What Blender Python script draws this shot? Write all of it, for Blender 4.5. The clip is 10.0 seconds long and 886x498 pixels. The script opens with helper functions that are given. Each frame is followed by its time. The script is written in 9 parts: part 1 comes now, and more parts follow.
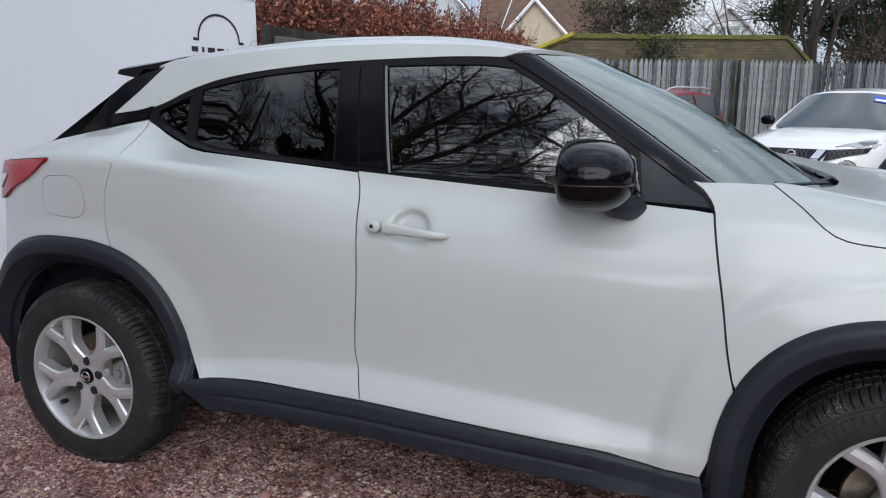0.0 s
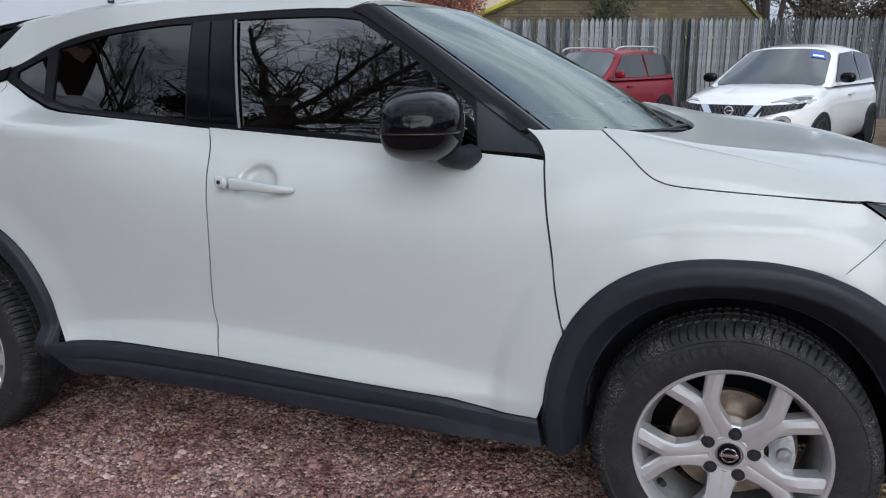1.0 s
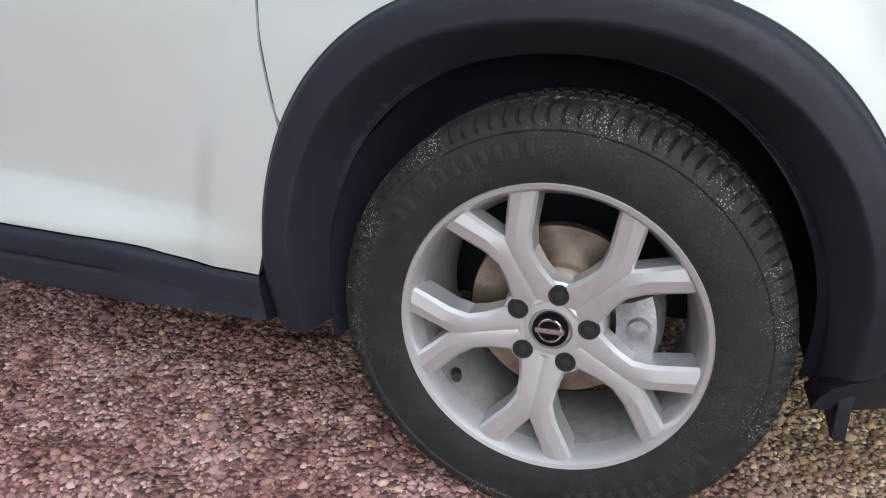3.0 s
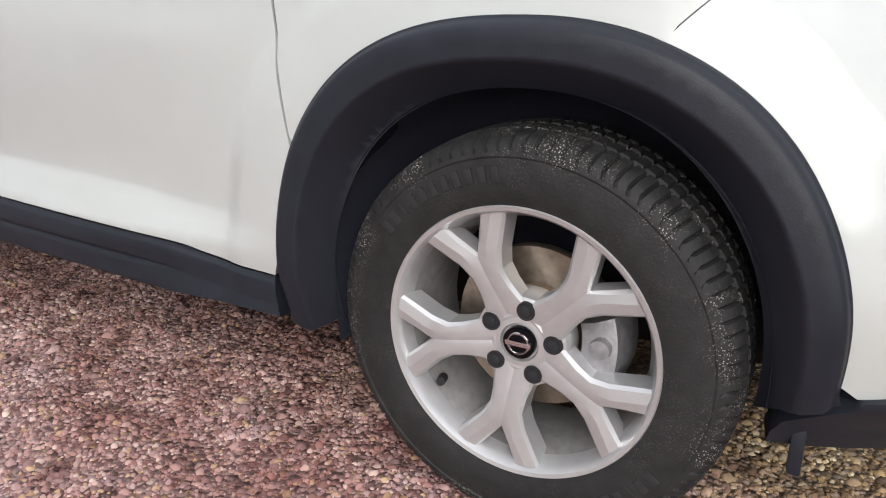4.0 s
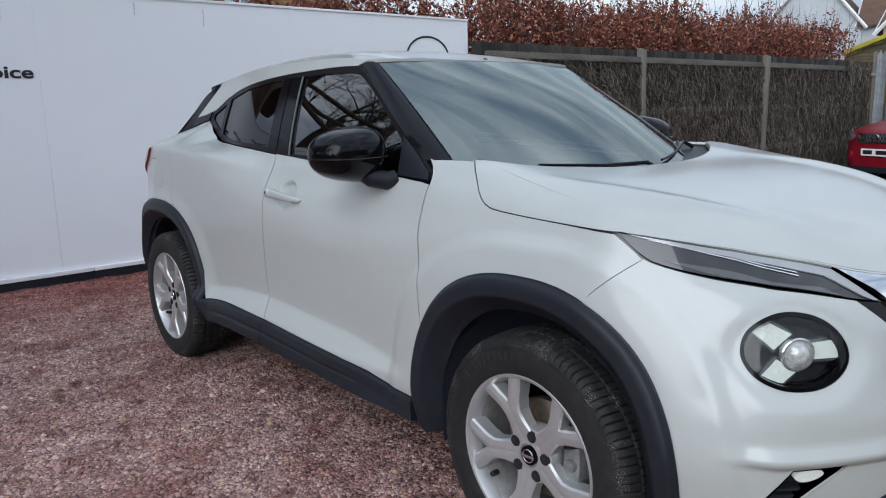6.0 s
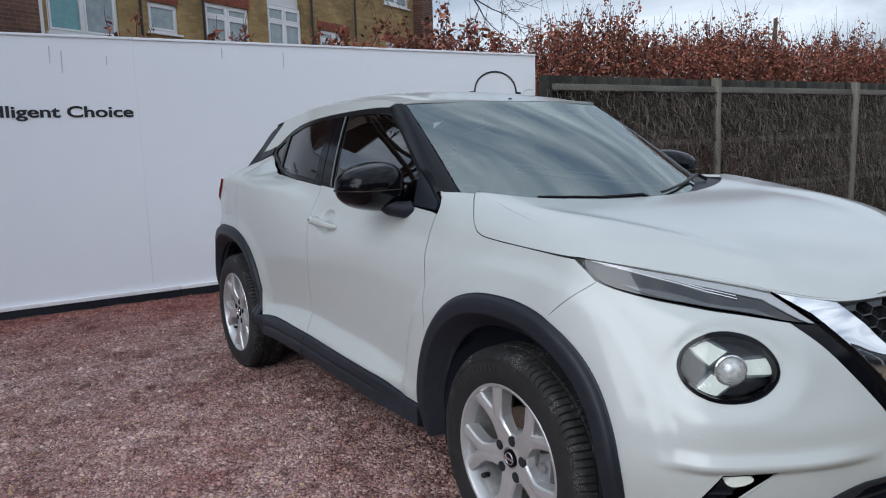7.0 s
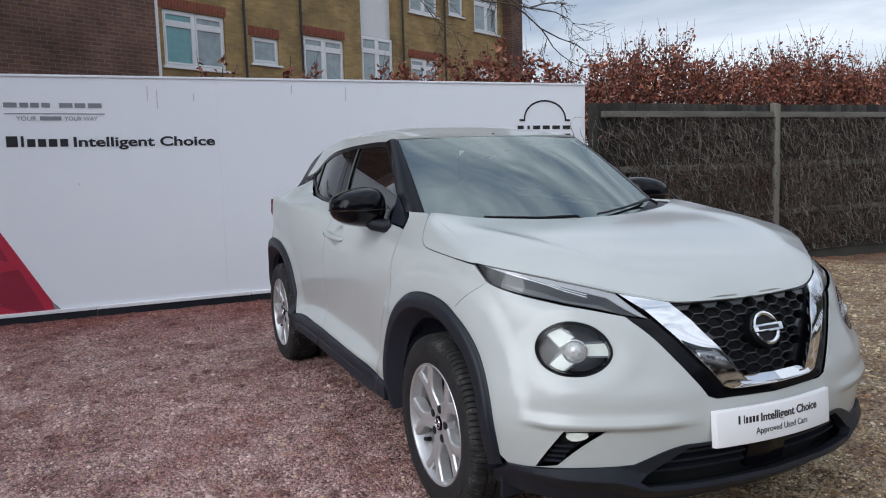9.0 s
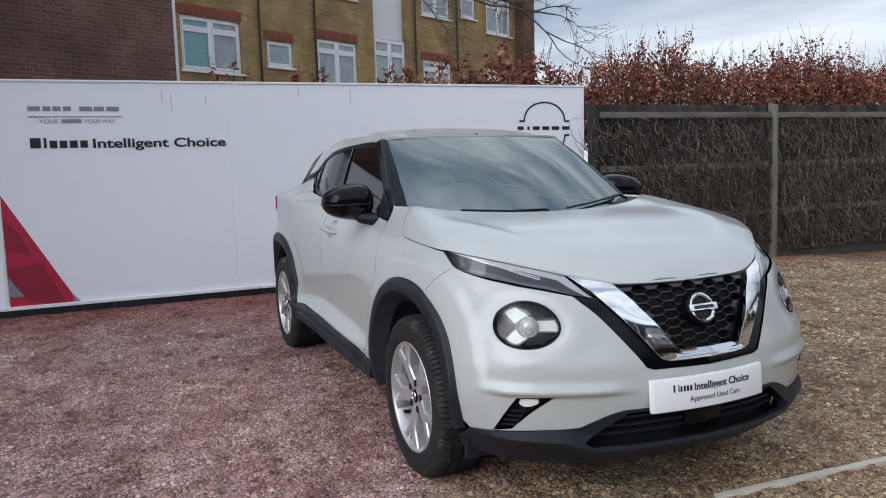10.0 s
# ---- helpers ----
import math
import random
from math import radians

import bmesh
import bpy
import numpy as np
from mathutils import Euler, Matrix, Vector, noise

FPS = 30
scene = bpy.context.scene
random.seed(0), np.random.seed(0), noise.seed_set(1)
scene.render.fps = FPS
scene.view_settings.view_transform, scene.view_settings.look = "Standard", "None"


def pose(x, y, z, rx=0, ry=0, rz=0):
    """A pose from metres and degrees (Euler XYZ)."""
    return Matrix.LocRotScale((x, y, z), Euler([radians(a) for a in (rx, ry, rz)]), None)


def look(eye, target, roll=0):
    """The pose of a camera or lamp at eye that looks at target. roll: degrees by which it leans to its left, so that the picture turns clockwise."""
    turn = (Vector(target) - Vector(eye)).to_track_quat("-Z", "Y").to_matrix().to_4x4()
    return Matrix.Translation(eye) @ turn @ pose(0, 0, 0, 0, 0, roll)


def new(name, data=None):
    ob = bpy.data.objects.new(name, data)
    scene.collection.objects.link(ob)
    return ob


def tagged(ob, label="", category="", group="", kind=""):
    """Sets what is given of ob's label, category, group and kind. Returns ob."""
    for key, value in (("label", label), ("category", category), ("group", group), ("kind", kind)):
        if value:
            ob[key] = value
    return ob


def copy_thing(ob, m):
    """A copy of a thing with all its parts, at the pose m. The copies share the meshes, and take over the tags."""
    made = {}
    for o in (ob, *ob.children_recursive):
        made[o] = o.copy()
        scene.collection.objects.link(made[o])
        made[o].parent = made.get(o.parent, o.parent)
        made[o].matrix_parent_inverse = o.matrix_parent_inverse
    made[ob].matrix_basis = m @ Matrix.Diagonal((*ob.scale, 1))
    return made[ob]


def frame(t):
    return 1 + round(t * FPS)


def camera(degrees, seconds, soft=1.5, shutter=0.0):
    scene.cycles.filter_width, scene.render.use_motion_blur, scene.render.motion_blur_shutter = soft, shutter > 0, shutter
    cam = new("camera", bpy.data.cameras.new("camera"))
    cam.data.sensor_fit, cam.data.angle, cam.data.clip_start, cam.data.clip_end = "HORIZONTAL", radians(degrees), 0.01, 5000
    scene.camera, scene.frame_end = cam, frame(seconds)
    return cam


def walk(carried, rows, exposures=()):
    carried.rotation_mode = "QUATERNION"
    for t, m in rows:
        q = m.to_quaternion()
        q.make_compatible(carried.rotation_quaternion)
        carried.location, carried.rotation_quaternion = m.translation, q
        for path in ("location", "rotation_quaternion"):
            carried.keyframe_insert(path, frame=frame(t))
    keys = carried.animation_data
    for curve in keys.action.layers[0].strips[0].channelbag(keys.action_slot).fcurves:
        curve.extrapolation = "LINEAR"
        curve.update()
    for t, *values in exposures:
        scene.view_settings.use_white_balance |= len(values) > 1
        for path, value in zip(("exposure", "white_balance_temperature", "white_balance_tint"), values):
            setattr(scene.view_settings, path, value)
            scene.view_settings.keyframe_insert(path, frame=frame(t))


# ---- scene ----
cam = camera(62.2, 10.0, soft=1.1)
PATH = [
    (0, (0.837, -2.766, 1.345), (0.13, -0.938, 0.945), 0.2),
    (0.5, (0.975, -2.789, 1.335), (0.281, -0.963, 0.899), -0.5),
    (1, (1.183, -2.661, 1.304), (0.553, -0.826, 0.816), -0.8),
    (1.5, (1.341, -2.468, 1.241), (0.795, -0.627, 0.684), -1.0),
    (2, (1.395, -2.242, 1.081), (0.916, -0.401, 0.463), -1.1),
    (2.5, (1.437, -2.005, 0.925), (0.952, -0.188, 0.246), -0.7),
    (2.7, (1.46, -1.914, 0.873), (0.937, -0.116, 0.171), -0.5),
    (3.8, (1.657, -1.81, 0.836), (0.804, -0.133, 0.158), -0.7),
    (4, (1.745, -1.853, 0.875), (0.821, -0.204, 0.221), -0.6),
    (4.5, (1.938, -1.948, 1.04), (0.83, -0.38, 0.478), -1.2),
    (5, (2.161, -2.063, 1.156), (0.901, -0.589, 0.664), -1.3),
    (5.5, (2.391, -2.186, 1.235), (1.001, -0.81, 0.814), -1.4),
    (6, (2.632, -2.252, 1.282), (1.134, -0.978, 0.917), -1.4),
    (6.2, (2.713, -2.22, 1.298), (1.17, -0.997, 0.948), -1.9),
    (7.3, (3.165, -2.175, 1.308), (1.475, -1.138, 1.043), -1.5),
    (7.5, (3.258, -2.18, 1.313), (1.55, -1.171, 1.059), -1.5),
    (8, (3.477, -2.143, 1.334), (1.728, -1.201, 1.1), -1.5),
    (8.5, (3.682, -2.025, 1.327), (1.903, -1.14, 1.102), -1.6),
    (9, (3.862, -1.98, 1.33), (2.06, -1.142, 1.108), -1.6),
    (9.5, (4.066, -1.989, 1.322), (2.25, -1.181, 1.101), -1.6),
    (10, (4.217, -1.946, 1.309), (2.394, -1.152, 1.091), -1.7),
]
walk(cam, [(t, look(eye, target, roll)) for t, eye, target, roll in PATH],
     [(0, 0.34, 6050, 10), (1.4, 0.39, 5950, 9), (2.0, 0.48, 6000, 8), (2.5, 0.65, 6050, 8), (3.3, 0.90, 6250, 10), (4.0, 0.98, 6600, 11), (4.6, 0.54, 5900, 8), (5.5, 0.26, 5900, 8), (6.5, 0.18, 5900, 8), (7.5, 0.18, 5900, 8), (10, 0.24, 6080, 10)])
# ---- sky and sun: broken cloud, soft light ----
world = bpy.data.worlds.new("world")
scene.world = world
world.use_nodes = True
wn, wl = world.node_tree.nodes, world.node_tree.links
wn.clear()


def wnode(kind, **props):
    n = wn.new(kind)
    for k, v in props.items():
        if k == "sky":
            n.sky_type, n.sun_disc, n.sun_elevation, n.sun_rotation = v
        elif k == "val":
            for name, x in v.items():
                n.inputs[name].default_value = x
    return n


w_out, w_bg = wnode("ShaderNodeOutputWorld"), wnode("ShaderNodeBackground", val={"Strength": 1.0})
w_sky = wnode("ShaderNodeTexSky", sky=("NISHITA", False, radians(40), radians(135)))
w_co = wnode("ShaderNodeTexCoord")
w_map = wnode("ShaderNodeMapping", val={"Scale": (1.0, 1.0, 2.6), "Location": (0.7, 0.2, 0.4)})
w_n1 = wnode("ShaderNodeTexNoise", val={"Scale": 2.3, "Detail": 6.0, "Roughness": 0.55, "Distortion": 0.4})
w_ramp = wnode("ShaderNodeValToRGB")
w_ramp.color_ramp.elements[0].position, w_ramp.color_ramp.elements[0].color = 0.36, (0.36, 0.43, 0.55, 1)
w_ramp.color_ramp.elements[1].position, w_ramp.color_ramp.elements[1].color = 0.64, (1.14, 1.16, 1.19, 1)
_e = w_ramp.color_ramp.elements.new(0.52)
_e.color = (0.74, 0.78, 0.84, 1)
w_dim = wnode("ShaderNodeMix")
w_dim.data_type, w_dim.blend_type = "RGBA", "MULTIPLY"
w_dim.inputs[0].default_value = 1.0
w_dim.inputs[7].default_value = (0.10, 0.10, 0.10, 1)
w_mix = wnode("ShaderNodeMix")
w_mix.data_type = "RGBA"
w_mix.inputs[0].default_value = 0.86
wl.new(w_co.outputs["Generated"], w_map.inputs["Vector"])
wl.new(w_map.outputs["Vector"], w_n1.inputs["Vector"])
wl.new(w_n1.outputs["Fac"], w_ramp.inputs["Fac"])
wl.new(w_sky.outputs["Color"], w_dim.inputs[6])
wl.new(w_dim.outputs[2], w_mix.inputs[6])
wl.new(w_ramp.outputs["Color"], w_mix.inputs[7])
# an overcast sky is up to three times as bright overhead as at the horizon
w_sep = wnode("ShaderNodeSeparateXYZ")
w_rise = wnode("ShaderNodeMapRange", val={"From Min": 0.0, "From Max": 1.0, "To Min": 0.72, "To Max": 1.06})
w_lum = wnode("ShaderNodeMix")
w_lum.data_type, w_lum.blend_type = "RGBA", "MULTIPLY"
w_lum.inputs[0].default_value = 1.0
wl.new(w_co.outputs["Generated"], w_sep.inputs["Vector"])
wl.new(w_sep.outputs["Z"], w_rise.inputs["Value"])
wl.new(w_mix.outputs[2], w_lum.inputs[6])
wl.new(w_rise.outputs["Result"], w_lum.inputs[7])
wl.new(w_lum.outputs[2], w_bg.inputs["Color"])
wl.new(w_bg.outputs["Background"], w_out.inputs["Surface"])

sun_data = bpy.data.lights.new("sun", "SUN")
sun_data.energy, sun_data.angle, sun_data.color = 2.2, radians(60), (1.0, 0.975, 0.94)
sun = new("sun", sun_data)
sun.matrix_world = look((3.0, -8.5, 4.7), (0, 0, 0))
# ---- materials ----
def mat(name, col, rough=0.5, metal=0.0, var=0.2, scale=8.0, bump=0.0, fine=0.0, coat=0.0, spec=0.5, tint=None, stretch=(1, 1, 1), glow=0.0):
    """Principled surface: two scales of noise vary its colour, a third gives relief (bump in metres)."""
    m = bpy.data.materials.new(name)
    m.use_nodes = True
    n, l = m.node_tree.nodes, m.node_tree.links
    p = n["Principled BSDF"]
    p.inputs["Metallic"].default_value, p.inputs["Coat Weight"].default_value = metal, coat
    p.inputs["Coat Roughness"].default_value, p.inputs["Specular IOR Level"].default_value = 0.03, spec
    tc, mp = n.new("ShaderNodeTexCoord"), n.new("ShaderNodeMapping")
    mp.inputs["Scale"].default_value = stretch
    l.new(tc.outputs["Object"], mp.inputs["Vector"])
    big, small = n.new("ShaderNodeTexNoise"), n.new("ShaderNodeTexNoise")
    big.inputs["Scale"].default_value, big.inputs["Detail"].default_value = scale * 0.25, 3
    small.inputs["Scale"].default_value, small.inputs["Detail"].default_value = scale * 4, 4
    l.new(mp.outputs["Vector"], big.inputs["Vector"])
    l.new(mp.outputs["Vector"], small.inputs["Vector"])
    add = n.new("ShaderNodeMath")
    add.operation = "MULTIPLY_ADD"
    add.inputs[1].default_value = 0.5
    l.new(small.outputs["Fac"], add.inputs[0])
    half = n.new("ShaderNodeMath")
    half.operation = "MULTIPLY"
    half.inputs[1].default_value = 0.5
    l.new(big.outputs["Fac"], half.inputs[0])
    l.new(half.outputs[0], add.inputs[2])
    ramp = n.new("ShaderNodeValToRGB")
    lo, hi = [max(0.0, c * (1 - var)) for c in col], [min(1.0, c * (1 + var)) for c in col]
    if tint:
        hi = list(tint)
    ramp.color_ramp.elements[0].position, ramp.color_ramp.elements[0].color = 0.35, (*lo, 1)
    ramp.color_ramp.elements[1].position, ramp.color_ramp.elements[1].color = 0.65, (*hi, 1)
    l.new(add.outputs[0], ramp.inputs["Fac"])
    l.new(ramp.outputs["Color"], p.inputs["Base Color"])
    rr = n.new("ShaderNodeMapRange")
    rr.inputs["To Min"].default_value, rr.inputs["To Max"].default_value = max(0.0, rough * (1 - var * 0.6)), min(1.0, rough * (1 + var * 0.6))
    l.new(add.outputs[0], rr.inputs["Value"])
    l.new(rr.outputs["Result"], p.inputs["Roughness"])
    if bump:
        b, nz = n.new("ShaderNodeBump"), n.new("ShaderNodeTexNoise")
        nz.inputs["Scale"].default_value, nz.inputs["Detail"].default_value = fine or scale * 10, 5
        l.new(mp.outputs["Vector"], nz.inputs["Vector"])
        l.new(nz.outputs["Fac"], b.inputs["Height"])
        b.inputs["Distance"].default_value = bump
        l.new(b.outputs["Normal"], p.inputs["Normal"])
    if glow:
        p.inputs["Emission Color"].default_value, p.inputs["Emission Strength"].default_value = (1, 0.98, 0.94, 1), glow
    return m


def glass(name, tint, ior=1.6, rough=0.0, gloss=(1, 1, 1)):
    """Thin pane: lets light through tinted, mirrors by Fresnel."""
    m = bpy.data.materials.new(name)
    m.use_nodes = True
    n, l = m.node_tree.nodes, m.node_tree.links
    n.remove(n["Principled BSDF"])
    t, g, f, x = n.new("ShaderNodeBsdfTransparent"), n.new("ShaderNodeBsdfGlossy"), n.new("ShaderNodeFresnel"), n.new("ShaderNodeMixShader")
    t.inputs["Color"].default_value, g.inputs["Roughness"].default_value, f.inputs["IOR"].default_value = (*tint, 1), rough, ior
    g.inputs["Color"].default_value = (*gloss, 1)
    l.new(f.outputs[0], x.inputs[0])
    l.new(t.outputs[0], x.inputs[1])
    l.new(g.outputs[0], x.inputs[2])
    l.new(x.outputs[0], n["Material Output"].inputs["Surface"])
    return m


def cover(name, tint, rough):
    """Thin clear lamp cover: alike from both sides, more mirror-like at a slant."""
    m = bpy.data.materials.new(name)
    m.use_nodes = True
    n, l = m.node_tree.nodes, m.node_tree.links
    n.remove(n["Principled BSDF"])
    t, g, w, x = n.new("ShaderNodeBsdfTransparent"), n.new("ShaderNodeBsdfGlossy"), n.new("ShaderNodeLayerWeight"), n.new("ShaderNodeMixShader")
    t.inputs["Color"].default_value, g.inputs["Roughness"].default_value = (*tint, 1), rough
    p, a = n.new("ShaderNodeMath"), n.new("ShaderNodeMath")
    p.operation, a.operation = "POWER", "MULTIPLY_ADD"
    p.inputs[1].default_value, a.inputs[1].default_value, a.inputs[2].default_value = 4.0, 0.8, 0.045
    l.new(w.outputs["Facing"], p.inputs[0])
    l.new(p.outputs[0], a.inputs[0])
    l.new(a.outputs[0], x.inputs[0])
    l.new(t.outputs[0], x.inputs[1])
    l.new(g.outputs[0], x.inputs[2])
    l.new(x.outputs[0], n["Material Output"].inputs["Surface"])
    return m


def islands(name, cols, rough=0.85, bump=0.0, obj=False, spots=None):
    """Each piece takes one of the colours: by its island in a joined mesh, or by its object."""
    m = bpy.data.materials.new(name)
    m.use_nodes = True
    n, l = m.node_tree.nodes, m.node_tree.links
    p = n["Principled BSDF"]
    p.inputs["Roughness"].default_value = rough
    src = n.new("ShaderNodeObjectInfo") if obj else n.new("ShaderNodeNewGeometry")
    ramp = n.new("ShaderNodeValToRGB")
    ramp.color_ramp.interpolation = "CONSTANT" if len(cols) > 4 else "LINEAR"
    e = ramp.color_ramp.elements
    e[0].color, e[1].color = (*cols[0], 1), (*cols[-1], 1)
    e[1].position = 1.0 - 1.0 / len(cols) if len(cols) > 4 else 1.0
    for i, c in enumerate(cols[1:-1], 1):
        x = e.new(i / (len(cols) if len(cols) > 4 else len(cols) - 1))
        x.color = (*c, 1)
    l.new(src.outputs["Random" if obj else "Random Per Island"], ramp.inputs["Fac"])
    tc, nz, mx = n.new("ShaderNodeTexCoord"), n.new("ShaderNodeTexNoise"), n.new("ShaderNodeMix")
    mx.data_type, mx.blend_type = "RGBA", "MULTIPLY"
    mx.inputs[0].default_value = 0.5
    nz.inputs["Scale"].default_value, nz.inputs["Detail"].default_value = (14.0 if not spots else spots), 4
    l.new(tc.outputs["Object"], nz.inputs["Vector"])
    g = n.new("ShaderNodeValToRGB")
    g.color_ramp.elements[0].position, g.color_ramp.elements[0].color = 0.3, (0.35, 0.35, 0.35, 1)
    g.color_ramp.elements[1].position, g.color_ramp.elements[1].color = 0.7, (1.3, 1.3, 1.3, 1)
    l.new(nz.outputs["Fac"], g.inputs["Fac"])
    l.new(ramp.outputs["Color"], mx.inputs[6])
    l.new(g.outputs["Color"], mx.inputs[7])
    l.new(mx.outputs[2], p.inputs["Base Color"])
    if bump:
        b = n.new("ShaderNodeBump")
        b.inputs["Distance"].default_value = bump
        l.new(nz.outputs["Fac"], b.inputs["Height"])
        l.new(b.outputs["Normal"], p.inputs["Normal"])
    return m


PAINT = mat("pearl white paint", (0.45, 0.47, 0.458), 0.42, 0.0, 0.015, 3, coat=1.0, spec=0.5)
CLAD = mat("grained black plastic", (0.0135, 0.0155, 0.022), 0.46, 0, 0.2, 6, spec=0.28, bump=0.0003, fine=650)
GLOSS = mat("gloss black", (0.003, 0.003, 0.0045), 0.10, 0, 0.1, 4, spec=0.22)
RUBBER = mat("tyre rubber", (0.017, 0.0168, 0.0172), 0.66, 0, 0.35, 10, bump=0.0008, fine=220, spec=0.3)
# greyer than the alloy: the shade inside the rim is put into its colour
BARREL = mat("shaded rim barrel", (0.34, 0.335, 0.33), 0.42, 0.6, 0.2, 14)
LINER = mat("felt wheel liner", (0.010, 0.012, 0.024), 0.95, 0, 0.3, 20, bump=0.002)
DARK = mat("dark liner", (0.010, 0.010, 0.012), 0.85, 0, 0.3, 8)
TRIM = mat("black rubber trim", (0.006, 0.006, 0.0075), 0.30, 0, 0.15, 9, spec=0.16)
CHROME = mat("chrome", (0.82, 0.83, 0.85), 0.05, 1.0, 0.03, 5)
ALLOY = mat("silver alloy paint", (0.53, 0.53, 0.535), 0.35, 0.60, 0.05, 12, coat=0.25)
STEEL = mat("worn steel disc", (0.30, 0.25, 0.20), 0.38, 0.9, 0.35, 14, bump=0.0003)
CALIPER = mat("cast grey metal", (0.30, 0.30, 0.31), 0.5, 0.7, 0.25, 20, bump=0.001)
GLASS_CLEAR = glass("car window glass", (0.11, 0.13, 0.127), 2.25)
GLASS_DARK = glass("privacy glass", (0.016, 0.018, 0.024), 1.6)
GLASS_SCREEN = glass("windscreen glass", (0.40, 0.48, 0.47), 3.2, gloss=(0.90, 1.0, 0.97))
LENS = cover("clear lens", (0.92, 0.94, 0.95), 0.03)
RED_LENS = mat("red lamp lens", (0.30, 0.007, 0.012), 0.12, 0, 0.15, 30, spec=0.3)
AMBER = mat("smoked amber lens", (0.026, 0.016, 0.012), 0.15, 0, 0.1, 30, spec=0.3)
REFLECTOR = mat("lamp reflector", (0.70, 0.71, 0.72), 0.18, 0.85, 0.05, 20)
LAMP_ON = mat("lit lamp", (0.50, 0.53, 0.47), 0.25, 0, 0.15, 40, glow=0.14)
GUIDE = mat("frosted light guide", (0.34, 0.35, 0.36), 0.3, 0.2, 0.05, 20, coat=1.0)
SEAT = mat("dark seat cloth", (0.020, 0.021, 0.024), 0.85, 0, 0.2, 30, bump=0.001)
CABIN = mat("grey cabin plastic", (0.035, 0.036, 0.040), 0.6, 0, 0.15, 30, bump=0.0005)
SIGN_WHITE = mat("white sign plastic", (0.80, 0.80, 0.82), 0.35, 0, 0.02, 3)
INK = mat("black lettering", (0.012, 0.012, 0.014), 0.5, 0, 0.05, 5)


def dusty(m, amount, scale, col=(0.42, 0.37, 0.32)):
    """Grit stuck to a surface: small pale specks, thicker in patches."""
    n, l = m.node_tree.nodes, m.node_tree.links
    p = n["Principled BSDF"]
    src = p.inputs["Base Color"].links[0].from_socket
    tc, vo, pn = n.new("ShaderNodeTexCoord"), n.new("ShaderNodeTexVoronoi"), n.new("ShaderNodeTexNoise")
    vo.inputs["Scale"].default_value, pn.inputs["Scale"].default_value, pn.inputs["Detail"].default_value = scale, scale * 0.06, 5
    l.new(tc.outputs["Object"], vo.inputs["Vector"])
    l.new(tc.outputs["Object"], pn.inputs["Vector"])
    dot = n.new("ShaderNodeMapRange")
    dot.inputs["From Min"].default_value, dot.inputs["From Max"].default_value = 0.34, 0.20
    l.new(vo.outputs["Distance"], dot.inputs["Value"])
    patch = n.new("ShaderNodeMapRange")
    patch.inputs["From Min"].default_value, patch.inputs["From Max"].default_value, patch.inputs["To Max"].default_value = 0.48, 0.68, amount
    l.new(pn.outputs["Fac"], patch.inputs["Value"])
    both_, mx = n.new("ShaderNodeMath"), n.new("ShaderNodeMix")
    both_.operation, mx.data_type = "MULTIPLY", "RGBA"
    l.new(dot.outputs["Result"], both_.inputs[0])
    l.new(patch.outputs["Result"], both_.inputs[1])
    l.new(both_.outputs[0], mx.inputs[0])
    l.new(src, mx.inputs[6])
    mx.inputs[7].default_value = (*col, 1)
    l.new(mx.outputs[2], p.inputs["Base Color"])


dusty(RUBBER, 0.95, 270, (0.40, 0.37, 0.34))
_n, _l = RUBBER.node_tree.nodes, RUBBER.node_tree.links
_tc, _xz, _len, _band = _n.new("ShaderNodeTexCoord"), _n.new("ShaderNodeMapping"), _n.new("ShaderNodeVectorMath"), _n.new("ShaderNodeMapRange")
_xz.inputs["Scale"].default_value, _len.operation = (1, 0, 1), "LENGTH"
_band.inputs["From Min"].default_value, _band.inputs["From Max"].default_value, _band.inputs["To Min"].default_value = 0.285, 0.315, 0.12
_cut = _n.new("ShaderNodeMath")
_cut.operation = "MULTIPLY"
_grit = [x for x in _n if x.bl_idname == "ShaderNodeMix" and x.inputs[7].default_value[0] > 0.39][0]
_was = _grit.inputs[0].links[0].from_socket
_l.new(_tc.outputs["Object"], _xz.inputs["Vector"])
_l.new(_xz.outputs["Vector"], _len.inputs[0])
_l.new(_len.outputs["Value"], _band.inputs["Value"])
_l.new(_was, _cut.inputs[0])
_l.new(_band.outputs["Result"], _cut.inputs[1])
_l.new(_cut.outputs[0], _grit.inputs[0])


# a pearl clear coat mirrors softly
PAINT.node_tree.nodes["Principled BSDF"].inputs["Coat Roughness"].default_value = 0.12
PAINT.node_tree.nodes["Principled BSDF"].inputs["Coat Weight"].default_value = 0.85
def pchip(*pts):
    """A smooth curve through (x, y) pairs without overshoot."""
    xs, ys = np.array([p[0] for p in pts], float), np.array([p[1] for p in pts], float)
    h, s = np.diff(xs), np.diff(ys) / np.diff(xs)
    m = np.empty(len(xs))
    m[0], m[-1] = s[0], s[-1]
    for i in range(1, len(xs) - 1):
        a, b = 2 * h[i] + h[i - 1], h[i] + 2 * h[i - 1]
        m[i] = 0 if s[i - 1] * s[i] <= 0 else (a + b) / (a / s[i - 1] + b / s[i])

    def f(x):
        x = np.clip(np.asarray(x, float), xs[0], xs[-1])
        i = np.clip(np.searchsorted(xs, x) - 1, 0, len(xs) - 2)
        t = (x - xs[i]) / h[i]
        return ((1 + 2 * t) * (1 - t) ** 2 * ys[i] + t * (1 - t) ** 2 * h[i] * m[i]
                + t * t * (3 - 2 * t) * ys[i + 1] + t * t * (t - 1) * h[i] * m[i + 1])
    return f


